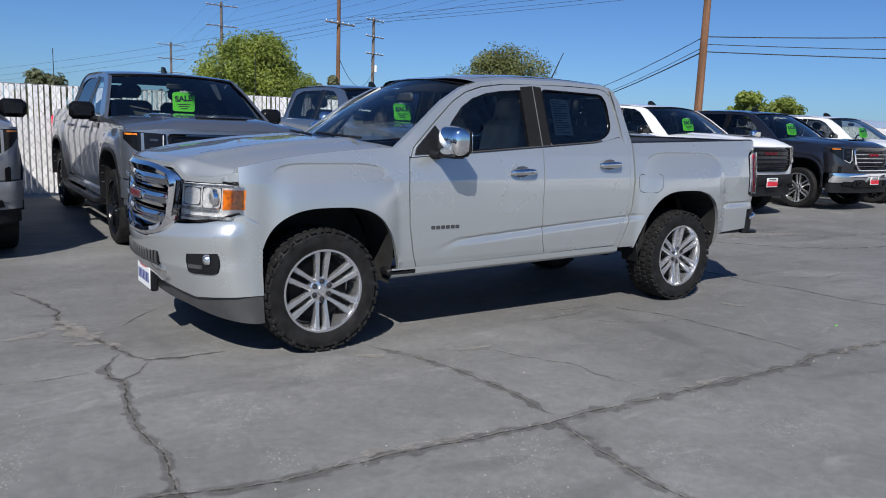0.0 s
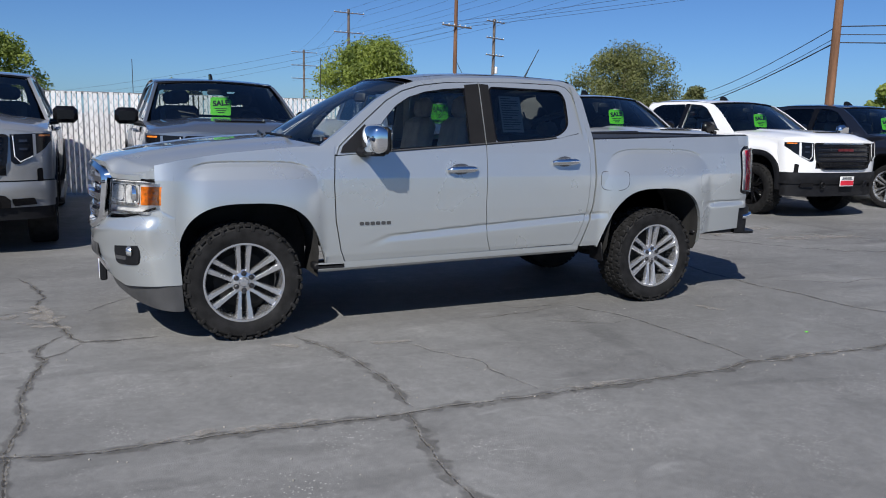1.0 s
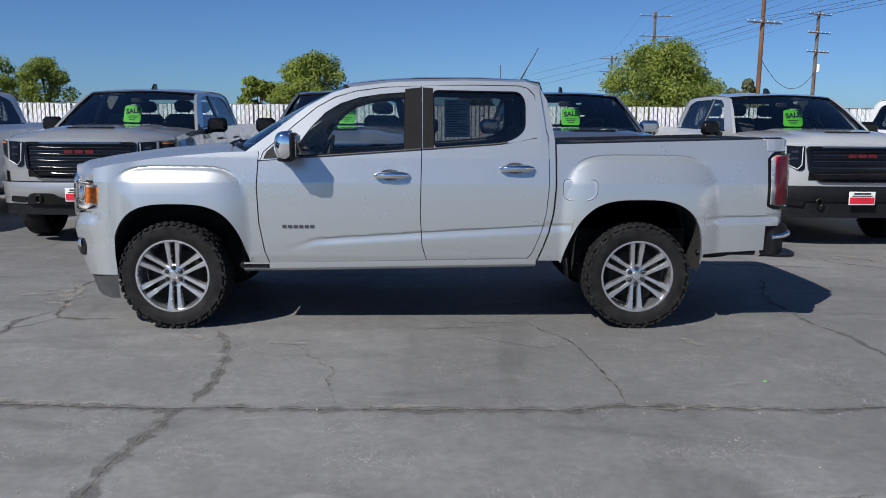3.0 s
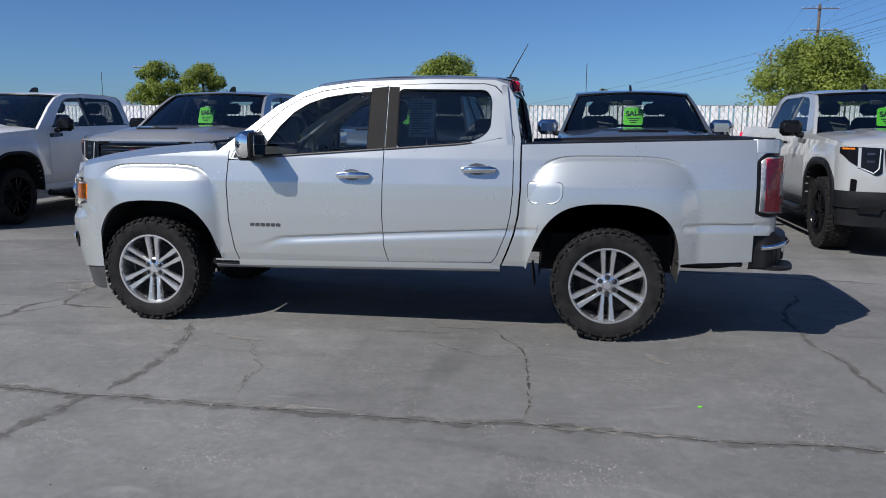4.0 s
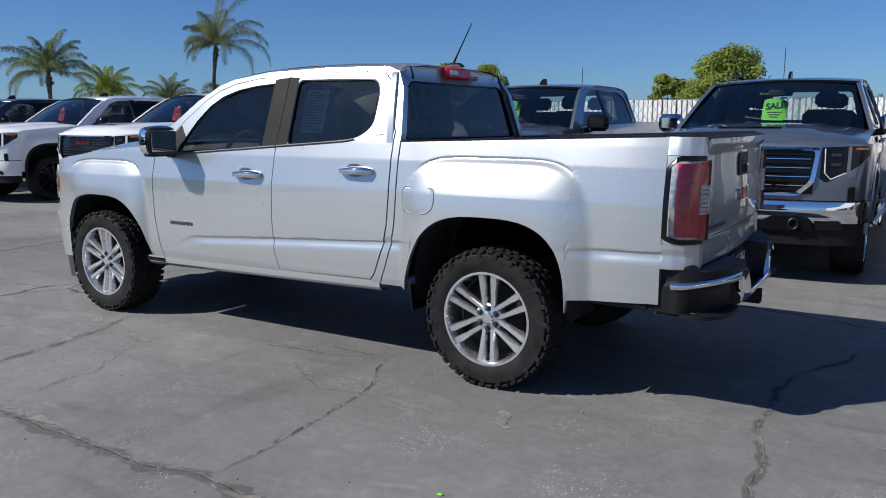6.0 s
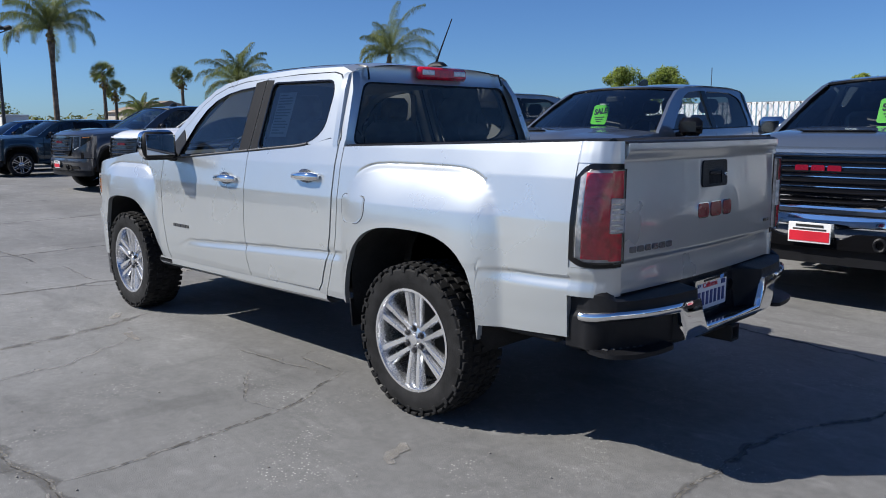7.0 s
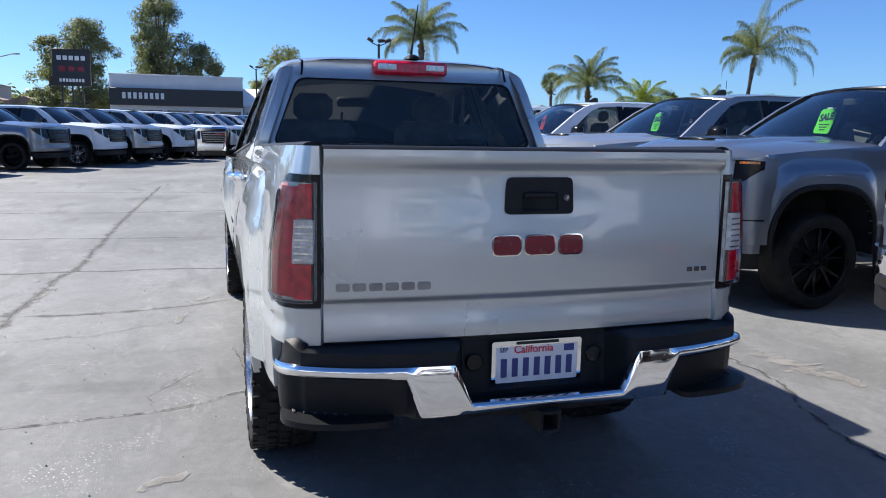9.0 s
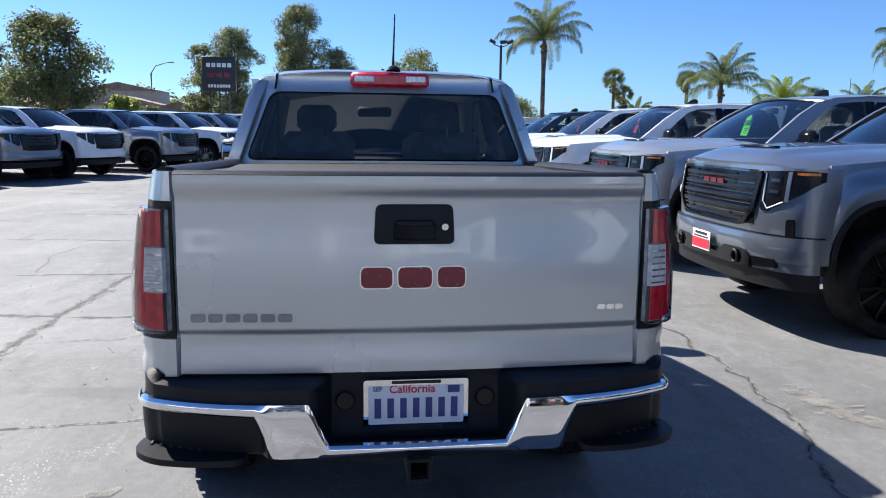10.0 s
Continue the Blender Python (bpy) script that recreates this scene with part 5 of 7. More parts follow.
    part("cab_shell", hull, P, T)

    def screen(u, v):
        w = 2 * u - 1
        b, t = Vector((-1.50 + 0.20 * w * w, 0.875 * w, 1.345 - 0.02 * w * w)), Vector((-0.62 + 0.10 * w * w, 0.735 * w, 1.855 - 0.04 * w * w))
        p = b.lerp(t, v)
        return (p.x, p.y, p.z + 0.03 * math.sin(math.pi * v))
    ws = part("windscreen", Geo().grid(screen, 12, 6), DARKGLASS if near else TINT, T, "dark reflecting windscreen")
    part("screen_band", Geo().tube([screen(u, 0.985) for u in np.linspace(0, 1, 12)], 0.018, 6), GLOSSBLACK, T)

    def hood(u, v):
        w = 2 * v - 1
        x0, xb = big_front(0.96 * w) + 0.07, -1.54 + 0.26 * w * w
        x = x0 + (xb - x0) * u
        half = big_half(x, ftop(x)) - 0.008
        ze = ftop(x) - 0.002
        zc = interp(x, [-2.76, -2.66, -2.4, -2.0, -1.4], [1.262, 1.300, 1.335, 1.365, 1.380])
        a = abs(w)
        z = ze + (zc - ze) * (1 - a ** 4) + 0.022 * sstep(0.62, 0.50, a) * sstep(0.0, 0.2, u) - 0.03 * sstep(0.1, 0.0, u)
        return (x, w * half, z)
    hd = part("hood", Geo().grid(hood, 18, 36, (0, 0, -0.04)), P, T)
    if near:
        part("hood_slot", Geo().box((-2.42, 0.0, 1.362), (0.05, 0.55, 0.012), 0.005), GLOSSBLACK, hd)
    part("cowl", Geo().grid(lambda u, v: (-1.56 + 0.24 * (2 * u - 1) ** 2 + 0.12 * v, 0.92 * (2 * u - 1), 1.350 - 0.015 * (2 * u - 1) ** 2), 12, 2, (0, 0, -0.03)), PLASTIC, T)
    # nose
    part("nose_panel", nose(-1.0075, 1.0075, 0.60, 1.225, 0.0, 0.05, 40, 12), P, T)
    gr = part("grille_frame", Geo().slab(dense(rounded([(-0.60, 0.90), (-0.63, 1.20), (0.63, 1.20), (0.60, 0.90), (0.48, 0.78), (-0.48, 0.78)], 0.05)), lambda a, b: npt(a, b, 0.026), (0.05, 0, 0), [dense(rounded([(-0.565, 0.91), (-0.595, 1.17), (0.595, 1.17), (0.565, 0.91), (0.46, 0.81), (-0.46, 0.81)], 0.045))]), trimgrille, T)
    part("grille_back", nose(-0.60, 0.60, 0.80, 1.18, 0.004, 0.01, 14, 3), GLOSSBLACK, gr)
    for i in range(5):
        zz = 0.835 + i * 0.075
        wd = 0.47 if i == 0 else 0.575
        part("grille_bar", nose(-wd, wd, zz - (0.009 if style == "chrome" else 0.013), zz + (0.009 if style == "chrome" else 0.013), 0.016, 0.03, 14, 4, 0.010), GREYPL if suv else GLOSSBLACK, gr)
    if near:
        for i in range(4):
            zz = 0.873 + i * 0.075
            part("grille_line", nose(-0.565, 0.565, zz - 0.003, zz + 0.003, 0.014, 0.01, 14, 1), CHROME if style == "chrome" else STEELNUT, gr)
        for s in (-1, 1):
            part("grille_post", Geo().slab([(0.30, 0.82), (0.33, 0.82), (0.33, 1.165), (0.30, 1.165)], lambda a, b: npt(s * a, b, 0.010), (0.03, 0, 0)), GLOSSBLACK, gr)
    for i in range(3):
        a0 = -0.17 + i * 0.118
        part("maker_badge", Geo().slab(rounded([(a0, 1.050), (a0 + 0.098, 1.050), (a0 + 0.098, 1.108), (a0, 1.108)], 0.015), lambda a, b: (-2.815 + 0.02, a, b), (0.03, 0, 0)), DARKBADGE if style != "chrome" else REDBADGE, gr)
    low = P if suv else {"chrome": CHROME, "black": P, "offroad": PLASTIC}[style]
    part("front_bumper", nose(-1.0, 1.0, 0.555, 0.735, 0.030, 0.07, 32, 6, 0.02), low, T)
    part("lower_bumper", nose(-0.985, 0.985, 0.36, 0.565 if style != "black" else 0.50, 0.010, 0.07, 32, 4), PLASTIC, T)
    if near and style != "offroad":
        part("lower_intake", nose(-0.60, 0.60, 0, 0, 0.050, 0.05, 26, 5, zfun=lambda a: (0.485, interp(a, [0, 0.22, 0.30, 0.55, 0.60], [0.560, 0.560, 0.612, 0.612, 0.560]))), GLOSSBLACK, T)
        part("bumper_seam", nose(-1.0, 1.0, 0.738, 0.748, 0.006, 0.03, 32, 1), GLOSSBLACK, T)
    if style == "black" and near:
        part("bumper_skirt", nose(-0.99, 0.99, 0.485, 0.565, 0.022, 0.05, 32, 3), low, T)
    if near:
        pl = part("dealer_plate", Geo().box((-2.862, 0.0, 0.60), (0.008, 0.31, 0.155), 0.003), PAPER, T, "white and red dealer plate")
        part("plate_band", Geo().box((-2.868, 0.0, 0.575), (0.004, 0.29, 0.075)), PLATERED, pl)
        part("plate_bar", Geo().box((-2.868, 0.0, 0.655), (0.004, 0.20, 0.018)), INK, pl)
        part("plate_bar", Geo().box((-2.868, 0.0, 0.628), (0.004, 0.24, 0.010)), INK, pl)
        part("roof_fin", Geo().slab([(0.36, 1.905), (0.44, 1.965), (0.50, 1.985), (0.545, 1.975), (0.56, 1.905)], lambda a, b: (a - 0.55, -0.02, b), (0, 0.03, 0)), GLOSSBLACK, T)
        part("dashboard", Geo().grid(lambda u, v: (-1.40 + 0.5 * u, -0.82 + 1.64 * v, 1.335 - 0.12 * u * u), 6, 10, (0, 0, -0.3)), DASH, T)
        part("steering_wheel", Geo().tube([(-0.75 + 0.06 * math.sin(t), -0.42 + 0.19 * math.cos(t), 1.30 + 0.18 * math.sin(t)) for t in np.linspace(0, 2 * math.pi, 21)[:-1]], 0.018, 6, True), DASH, T)
        part("inner_mirror", Geo().box((-0.70, 0.0, 1.72), (0.03, 0.25, 0.07), 0.015), DASH, T)
    part("underbody", Geo().box((0, 0, 0.55), (5.2, 1.1, 0.25), 0.05).box((-1.0, 0, 0.9), (3.3, 1.1, 0.35), 0.05).box((-0.05, 0, 0.60), (2.3, 1.75, 0.10), 0.03), UNDER, T)
    if card:
        # price card leaning inside the windscreen, facing the nose
        n = Vector((-0.50, 0, 0.86)).normalized()
        m = Matrix.Translation((-1.005, 0.0, 1.545)) @ pose(0, 0, 0, 0, 0, -101) @ pose(0, 0, 0, 72, 0, 0)
        c = part("price_card", Geo().slab(rounded([(-0.13, -0.125), (0.12, -0.130), (0.13, 0.075), (0.02, 0.125), (-0.13, 0.105)], 0.03), lambda a, b: (a, b, 0.0), (0, 0, -0.002)), SALEGREEN if card == "green" else SALERED, T, "bright %s paper price card" % card)
        c.matrix_basis = m
        part("card_clip", Geo().box((0.03, 0.118, 0.001), (0.14, 0.018, 0.004)), PAPER, c)
        words("SALE", 0.095, Matrix.Translation((0.0, 0.03, 0.003)) @ pose(0, 0, 0, 0, 0, 6), INK, c, bold=0.004)
        for i in range(3):
            part("card_bar", Geo().box((0.0, -0.040 - i * 0.026, 0.002), (0.16 - 0.04 * i, 0.010, 0.001)), INK, c)
    return T


ROW_Y = 5.57
for x, colour, style, card, label in (
    (14.75, "white", "black", "green", "white pickup with green sale card, parked nose out"),
    (11.75, "black", "chrome", "green", "black pickup with chrome grille and green sale card"),
    (8.45, "white", "offroad", "green", "white off-road pickup with black bumper and green sale card"),
    (5.25, "pale", "offroad", "green", "pale grey off-road pickup with black grille, knobbly tyres"),
    (2.16, "mid", "chrome", "green", "dark grey pickup with chrome grille and bumper"),
    (-0.93, "grey", "black", "green", "grey metallic pickup with black grille and black wheels"),
    (-3.86, "light_grey", "black", "green", "light grey pickup with black grille and green card"),
    (-7.25, "white", "black", "red", "white pickup with black grille and red card"),
    (-10.65, "white", "black", "red", "white pickup with red card behind the windscreen"),
    (-13.85, "dark", "black", None, "dark grey pickup at the end of the row"),
):
    v = big_vehicle("parked_pickup", label, "pickup truck", "pickups parked along the fence", colour, style, card=card)
    v.matrix_basis = pose(x, ROW_Y + 0.04 * math.sin(x), 0, 0, 0, 90 + 0.6 * math.sin(3 * x))

# vehicles across the lot: a few built, the rest copied
far = {}
for key, colour, style, suv, label in (
    ("w", "white", "black", True, "white large SUV parked across the lot"), ("s", "silver", "black", True, "silver large SUV parked across the lot"),
    ("d", "mid", "black", False, "dark grey pickup parked across the lot"), ("p", "white", "black", False, "white pickup with black grille across the lot"),
    ("l", "grey", "black", False, "grey metallic pickup parked across the lot"), ("n", "navy", "black", True, "dark teal SUV parked at the lot's end"), ("b", "blue", "black", True, "blue SUV parked at the lot's end")):
    far[key] = big_vehicle("parked_suv" if suv else "parked_pickup", label, "SUV" if suv else "pickup truck", "vehicles parked across the lot", colour, style, suv=suv, near=False)
used = set()


def park(key, x, y, yaw, size=1.0):
    m = pose(x, y, 0, 0, 0, yaw) @ Matrix.Scale(size, 4)
    if key in used:
        return copy_thing(far[key], m)
    used.add(key)
    far[key].matrix_basis = m
    return far[key]


heading = -109.0
H2, S2 = Vector((math.cos(radians(71)), math.sin(radians(71)))), Vector((math.sin(radians(71)), -math.cos(radians(71))))
H, S = Vector((math.cos(radians(61)), math.sin(radians(61)))), Vector((math.sin(radians(61)), -math.cos(radians(61))))
STALLS = ((-2.6, "l"), (-1.75, "d"), (-0.95, "p"), (0.25, "l"), (1.3, "w"), (2.12, "s"), (3.0, "w"), (4.05, "w"), (4.75, "s"), (5.5, "w"), (6.3, "w"), (7.1, "d"), (7.85, "d"))
for back, stalls in ((0.0, STALLS), (7.5, [(k + 0.35, "wdswpls"[i % 7]) for i, (k, q) in enumerate(STALLS) if i % 4 != 3]), (15.0, [(k - 0.2, "swdpw"[i % 5]) for i, (k, q) in enumerate(STALLS[:12]) if i % 3 != 1])):
    for k, key in stalls:
        wheel = Vector((-19.0 - 2.35 * k, -6.6 + 1.3 * k))
        o = wheel - H2 * 1.87 - S2 * 0.95 - H * back
        park(key, o.x, o.y, heading + 1.5 * math.sin(5 * k))
for k in range(7):                                       # more stock beyond the near end of the lot
    park("wsdwbsw"[k], 24 + 0.4 * math.sin(k), -17 + 3.3 * k, 0)
for k, (key, x, y) in enumerate((("n", -20.85, 5.35), ("b", -23.8, 5.2), ("n", -26.7, 5.4), ("w", -29.8, 7.4), ("w", -32.8, 7.7))):
    park(key, x, y, 90, 0.86)


# ---------- ground, cracks, fence ----------
def asphalt():
    m = mat("weathered_asphalt", (0.177, 0.1775, 0.1755), rough=0.72, var=0.09, scale=0.45, bump=0.26, bump_scale=210, fine=0.18, detail=9)
    n, l = m.node_tree.nodes, m.node_tree.links
    b = n["Principled BSDF"]
    tc = n.new("ShaderNodeTexCoord")

    def layer(scale, lo, hi, a, c, stretch=(1, 1, 1), turn=0.0, detail=6, warp=0.0):
        """Multiplies the colour by a noise that runs from a to c."""
        mp = n.new("ShaderNodeMapping")
        mp.inputs["Scale"].default_value, mp.inputs["Rotation"].default_value = stretch, (0, 0, turn)
        l.new(tc.outputs["Object"], mp.inputs[0])
        st = n.new("ShaderNodeTexNoise")
        st.inputs["Scale"].default_value, st.inputs["Detail"].default_value, st.inputs["Distortion"].default_value = scale, detail, warp
        l.new(mp.outputs[0], st.inputs["Vector"])
        r = n.new("ShaderNodeMapRange")
        for k, x in zip((1, 2, 3, 4), (lo, hi, a, c)):
            r.inputs[k].default_value = x
        l.new(st.outputs[0], r.inputs[0])
        mul = n.new("ShaderNodeMix")
        mul.data_type, mul.blend_type = "RGBA", "MULTIPLY"
        mul.inputs[0].default_value = 1
        l.new(b.inputs["Base Color"].links[0].from_socket, mul.inputs[6])
        l.new(r.outputs[0], mul.inputs[7])
        l.new(mul.outputs[2], b.inputs["Base Color"])
        return r
    layer(0.9, 0.47, 0.72, 0.96, 1.20, (0.5, 1, 1), 0.35, 8, 1.4)        # pale scuffs
    layer(0.30, 0.38, 0.60, 0.86, 1.06, (1, 1, 1), 1.1, 5, 0.6)               # broad patches
    layer(24.0, 0.30, 0.70, 0.89, 1.10, (1, 1, 1), 0.2, 6, 0.3)          # speckle
    layer(7.0, 0.30, 0.70, 0.90, 1.085, (1, 1, 1), 0.6, 8, 0.6)           # mottling
    layer(3.2, 0.58, 0.72, 1.0, 0.76, (0.22, 1, 1), -0.5, 7, 0.8)        # thin dark drags
    layer(2.1, 0.60, 0.70, 1.0, 0.82, (1, 0.16, 1), 0.25, 8, 0.5)         # tyre scuffs
    layer(5.5, 0.62, 0.74, 1.0, 1.30, (0.35, 1, 1), 0.1, 9, 1.2)          # thin pale drags
    layer(420.0, 0.35, 0.65, 0.82, 1.18, detail=2)                        # stone grain
    # bright grit in loose clusters
    vo = n.new("ShaderNodeTexVoronoi")
    vo.inputs["Scale"].default_value = 52
    l.new(tc.outputs["Object"], vo.inputs["Vector"])
    g = n.new("ShaderNodeMapRange")
    for k, x in zip((1, 2, 3, 4), (0.12, 0.24, 1.0, 0.0)):
        g.inputs[k].default_value = x
    l.new(vo.outputs["Distance"], g.inputs[0])
    where = n.new("ShaderNodeTexNoise")
    where.inputs["Scale"].default_value, where.inputs["Detail"].default_value = 2.2, 9
    l.new(tc.outputs["Object"], where.inputs["Vector"])
    wr = n.new("ShaderNodeMapRange")
    for k, x in zip((1, 2, 3, 4), (0.50, 0.66, 0.0, 1.0)):
        wr.inputs[k].default_value = x
    l.new(where.outputs[0], wr.inputs[0])
    mm = n.new("ShaderNodeMath")
    mm.operation = "MULTIPLY"
    l.new(g.outputs[0], mm.inputs[0])
    l.new(wr.outputs[0], mm.inputs[1])
    mx = n.new("ShaderNodeMix")
    mx.data_type = "RGBA"
    mx.inputs[7].default_value = (0.50, 0.49, 0.47, 1)
    l.new(mm.outputs[0], mx.inputs[0])
    l.new(b.inputs["Base Color"].links[0].from_socket, mx.inputs[6])
    l.new(mx.outputs[2], b.inputs["Base Color"])
    return m


ASPHALT = asphalt()
tagged(part("ground", Geo().grid(lambda u, v: (-2500 + 5000 * u, -2500 + 5000 * v, 0.0), 1, 1), ASPHALT), "weathered grey asphalt of a car lot", "ground", kind="structure")


def stain(name, color, strength, scale=5.0, ragged=1.0):
    """A surface stain that thins out towards the ribbon's rim and breaks up in a noise."""
    m = mat(name, color, rough=0.92, var=0.15, scale=7, fine=0.25, bump_scale=150)
    n, l = m.node_tree.nodes, m.node_tree.links
    b, out = n["Principled BSDF"], n["Material Output"]
    at, tc, no = n.new("ShaderNodeAttribute"), n.new("ShaderNodeTexCoord"), n.new("ShaderNodeTexNoise")
    at.attribute_name = "rim"
    no.inputs["Scale"].default_value, no.inputs["Detail"].default_value = scale, 8
    l.new(tc.outputs["Object"], no.inputs["Vector"])
    nr = n.new("ShaderNodeMapRange")
    for k, x in zip((1, 2, 3, 4), (0.30, 0.68, -0.9 * ragged, 0.45 * ragged)):
        nr.inputs[k].default_value = x
    nr.clamp = False
    l.new(no.outputs[0], nr.inputs[0])
    ad = n.new("ShaderNodeMath")
    ad.operation = "ADD"
    l.new(at.outputs["Fac"], ad.inputs[0])
    l.new(nr.outputs[0], ad.inputs[1])
    mr = n.new("ShaderNodeMapRange")
    for k, x in zip((1, 2, 3, 4), (0.0, 0.6, 0.0, strength)):
        mr.inputs[k].default_value = x
    l.new(ad.outputs[0], mr.inputs[0])
    tr, mx = n.new("ShaderNodeBsdfTransparent"), n.new("ShaderNodeMixShader")
    l.new(mr.outputs[0], mx.inputs[0])
    l.new(tr.outputs[0], mx.inputs[1])
    l.new(b.outputs[0], mx.inputs[2])
    l.new(mx.outputs[0], out.inputs["Surface"])
    return m


SMEAR = stain("crack_smear", (0.105, 0.100, 0.095), 0.36, 7.0, 1.4)
SPALL = stain("pale_worn_asphalt", (0.31, 0.29, 0.265), 0.50, 9.0, 1.9)
CRACK = stain("open_crack", (0.050, 0.047, 0.043), 0.72, 26.0, 1.7)
RIM = stain("broken_crack_edge", (0.29, 0.275, 0.25), 0.42, 30.0, 2.0)
CRUMB = mat("pale_crumb", (0.34, 0.32, 0.29), rough=0.95, var=0.25, scale=50)


def ribbon(line, width, rng, z, fray=0.9):
    """A strip along line with a value that falls from 1 in its middle to 0 at its rims."""
    V, rim = [], []
    for i, p in enumerate(line):
        d = (line[min(i + 1, len(line) - 1)] - line[max(i - 1, 0)]).normalized()
        s = Vector((-d.y, d.x, 0))
        taper = min(1.0, 0.2 + min(i, len(line) - 1 - i) / 8)
        w = 0.5 * width * taper
        for e in (-1, -0.4, 0.4, 1):
            k = w * (1 + fray * (rng.random() - 0.5)) if abs(e) == 1 else w
            V.append((*(p + s * e * k).xy, z))
            rim.append(0.0 if abs(e) == 1 else 0.9)
    F = [(4 * i + k, 4 * i + k + 1, 4 * i + k + 5, 4 * i + k + 4) for i in range(len(line) - 1) for k in range(3)]
    return Geo().add(V, F), rim


def laid(name, geo, rim, material, parent=None):
    ob = part(name, geo, material, parent)
    ob.data.attributes.new("rim", "FLOAT", "POINT").data.foreach_set("value", rim)
    return ob


def wander(points, seed, wob, step=0.035):
    line, pts = [], [Vector((*p, 0)) for p in points]
    for a, b in zip(pts, pts[1:]):
        n = max(2, int((b - a).length / step))
        line += [a.lerp(b, i / n) for i in range(n)]
    line.append(pts[-1])
    out = []
    for i, p in enumerate(line):
        d = (line[min(i + 1, len(line) - 1)] - line[max(i - 1, 0)]).normalized()
        o = noise.noise(p * 2.3 + Vector((seed, 0, 0))) + 0.45 * noise.noise(p * 8 + Vector((0, seed, 0))) + 0.30 * noise.noise(p * 21 + Vector((seed, seed, 0)))
        out.append(p + Vector((-d.y, d.x, 0)) * o * wob)
    return out


layer_z = [0.0022]


def crack(points, smear, gap, seed, wob=0.05):
    """A crack: its open line, and the broad dusty smear round it."""
    rng = random.Random(seed)
    line = wander(points, seed, wob)
    layer_z[0] += 0.00006
    ob = laid("pavement_crack", *ribbon(line, gap, rng, layer_z[0] + 0.002, 0.8), CRACK)
    tagged(ob, "ragged dark crack in the grey asphalt", "crack", "cracks in the asphalt", "structure")
    if smear:
        laid("crack_smear", *ribbon(line, smear * 1.1, rng, layer_z[0], 0.8), SMEAR, ob)
    shift = [p + Vector((0.006, 0.5 * gap + 0.006, 0)) for p in line]
    laid("crack_edge", *ribbon(shift, 0.020, rng, layer_z[0] + 0.001, 1.2), RIM, ob)


def streak(a, b, w, seed):
    rng = random.Random(seed)
    layer_z[0] += 0.00006
    ob = laid("worn_streak", *ribbon(wander([a, b], seed, 0.08, 0.05), w * 1.6, rng, layer_z[0] + 0.0012, 1.0), SPALL)
    tagged(ob, "pale worn streak beside a crack", "wear mark", "worn streaks", "structure")


crack([(-13.5, -2.0), (-7.0, -2.2), (-2.9, -2.24), (-2.5, -2.35), (-2.04, -2.34), (-1.63, -2.38), (-1.15, -2.39), (-0.55, -2.41), (0.08, -2.44), (0.68, -2.46), (0.85, -2.46), (1.15, -2.37), (1.66, -2.44), (2.0, -2.46), (2.63, -2.43), (5.5, -2.5), (9, -2.3)], 0.095, 0.009, 1, wob=0.028)
crack([(-1.33, -0.88), (-1.2, -1.22), (-1.1, -1.5), (-1.07, -1.90), (-1.07, -2.35)], 0.085, 0.006, 2, wob=0.022)
crack([(-1.15, -2.41), (-1.17, -2.62), (-1.21, -2.97), (-1.21, -3.36), (-1.3, -4.6)], 0.12, 0.008, 26, wob=0.03)
crack([(1.17, -2.36), (1.19, -2.06), (1.16, -1.66), (1.15, -1.42), (1.10, -1.17), (0.97, -0.97), (0.87, -0.70)], 0.0, 0.014, 3, wob=0.026)
crack([(0.87, -0.70), (0.68, -0.715), (0.45, -0.71), (0.40, -0.58)], 0.0, 0.010, 27, wob=0.02)
crack([(3.25, -1.95), (3.11, -1.67), (3.046, -1.19), (2.994, -0.49), (2.95, -0.1), (3.3, 0.9)], 0.05, 0.005, 4)
crack([(-3.103, 1.656), (-2.99, 1.34), (-2.875, 0.864), (-2.90, 0.503), (-2.79, 0.07), (-2.673, -0.33), (-2.60, -0.573), (-2.38, -0.62), (-2.14, -0.60)], 0.05, 0.013, 5, wob=0.035)
crack([(-2.70, -0.38), (-2.833, -0.616), (-2.85, -0.805), (-2.80, -0.896), (-2.84, -1.19), (-2.85, -1.49), (-2.846, -1.76), (-2.84, -1.96), (-2.855, -2.24), (-2.85, -3.4)], 0.07, 0.011, 6, wob=0.03)
crack([(-2.61, -0.60), (-2.71, -0.815), (-2.80, -0.896)], 0.05, 0.007, 7, wob=0.03)
crack([(-5.3, -4.5), (-5.0, -0.8), (-5.1, 1.8)], 0.05, 0.012, 8)
crack([(-3.26, 0.22), (-3.05, 0.33), (-2.914, 0.41)], 0.0, 0.010, 9, wob=0.03)
crack([(-3.9, -0.64), (-3.33, -0.646), (-3.135, -0.667), (-2.84, -0.647)], 0.0, 0.008, 17, wob=0.03)
crack([(-2.57, 0.24), (-2.25, 0.62)], 0.0, 0.010, 18, wob=0.03)
crack([(-6.6, -0.8), (-4.3, -0.75)], 0.03, 0.010, 19)
crack([(-1.4, 2.0), (-0.3, 2.17), (0.9, 2.17), (1.6, 2.02), (2.3, 1.8), (4.2, 1.5)], 0.04, 0.010, 10, wob=0.08)
crack([(-8.2, -5.0), (-8.0, -2.1), (-8.4, 1.5)], 0.05, 0.012, 11)
crack([(-12.0, -6.0), (-11.7, 1.8)], 0.05, 0.014, 12)
crack([(4.4, 2.0), (5.5, 0.4), (7.9, -0.2), (10, -1.2)], 0.03, 0.012, 13, wob=0.15)
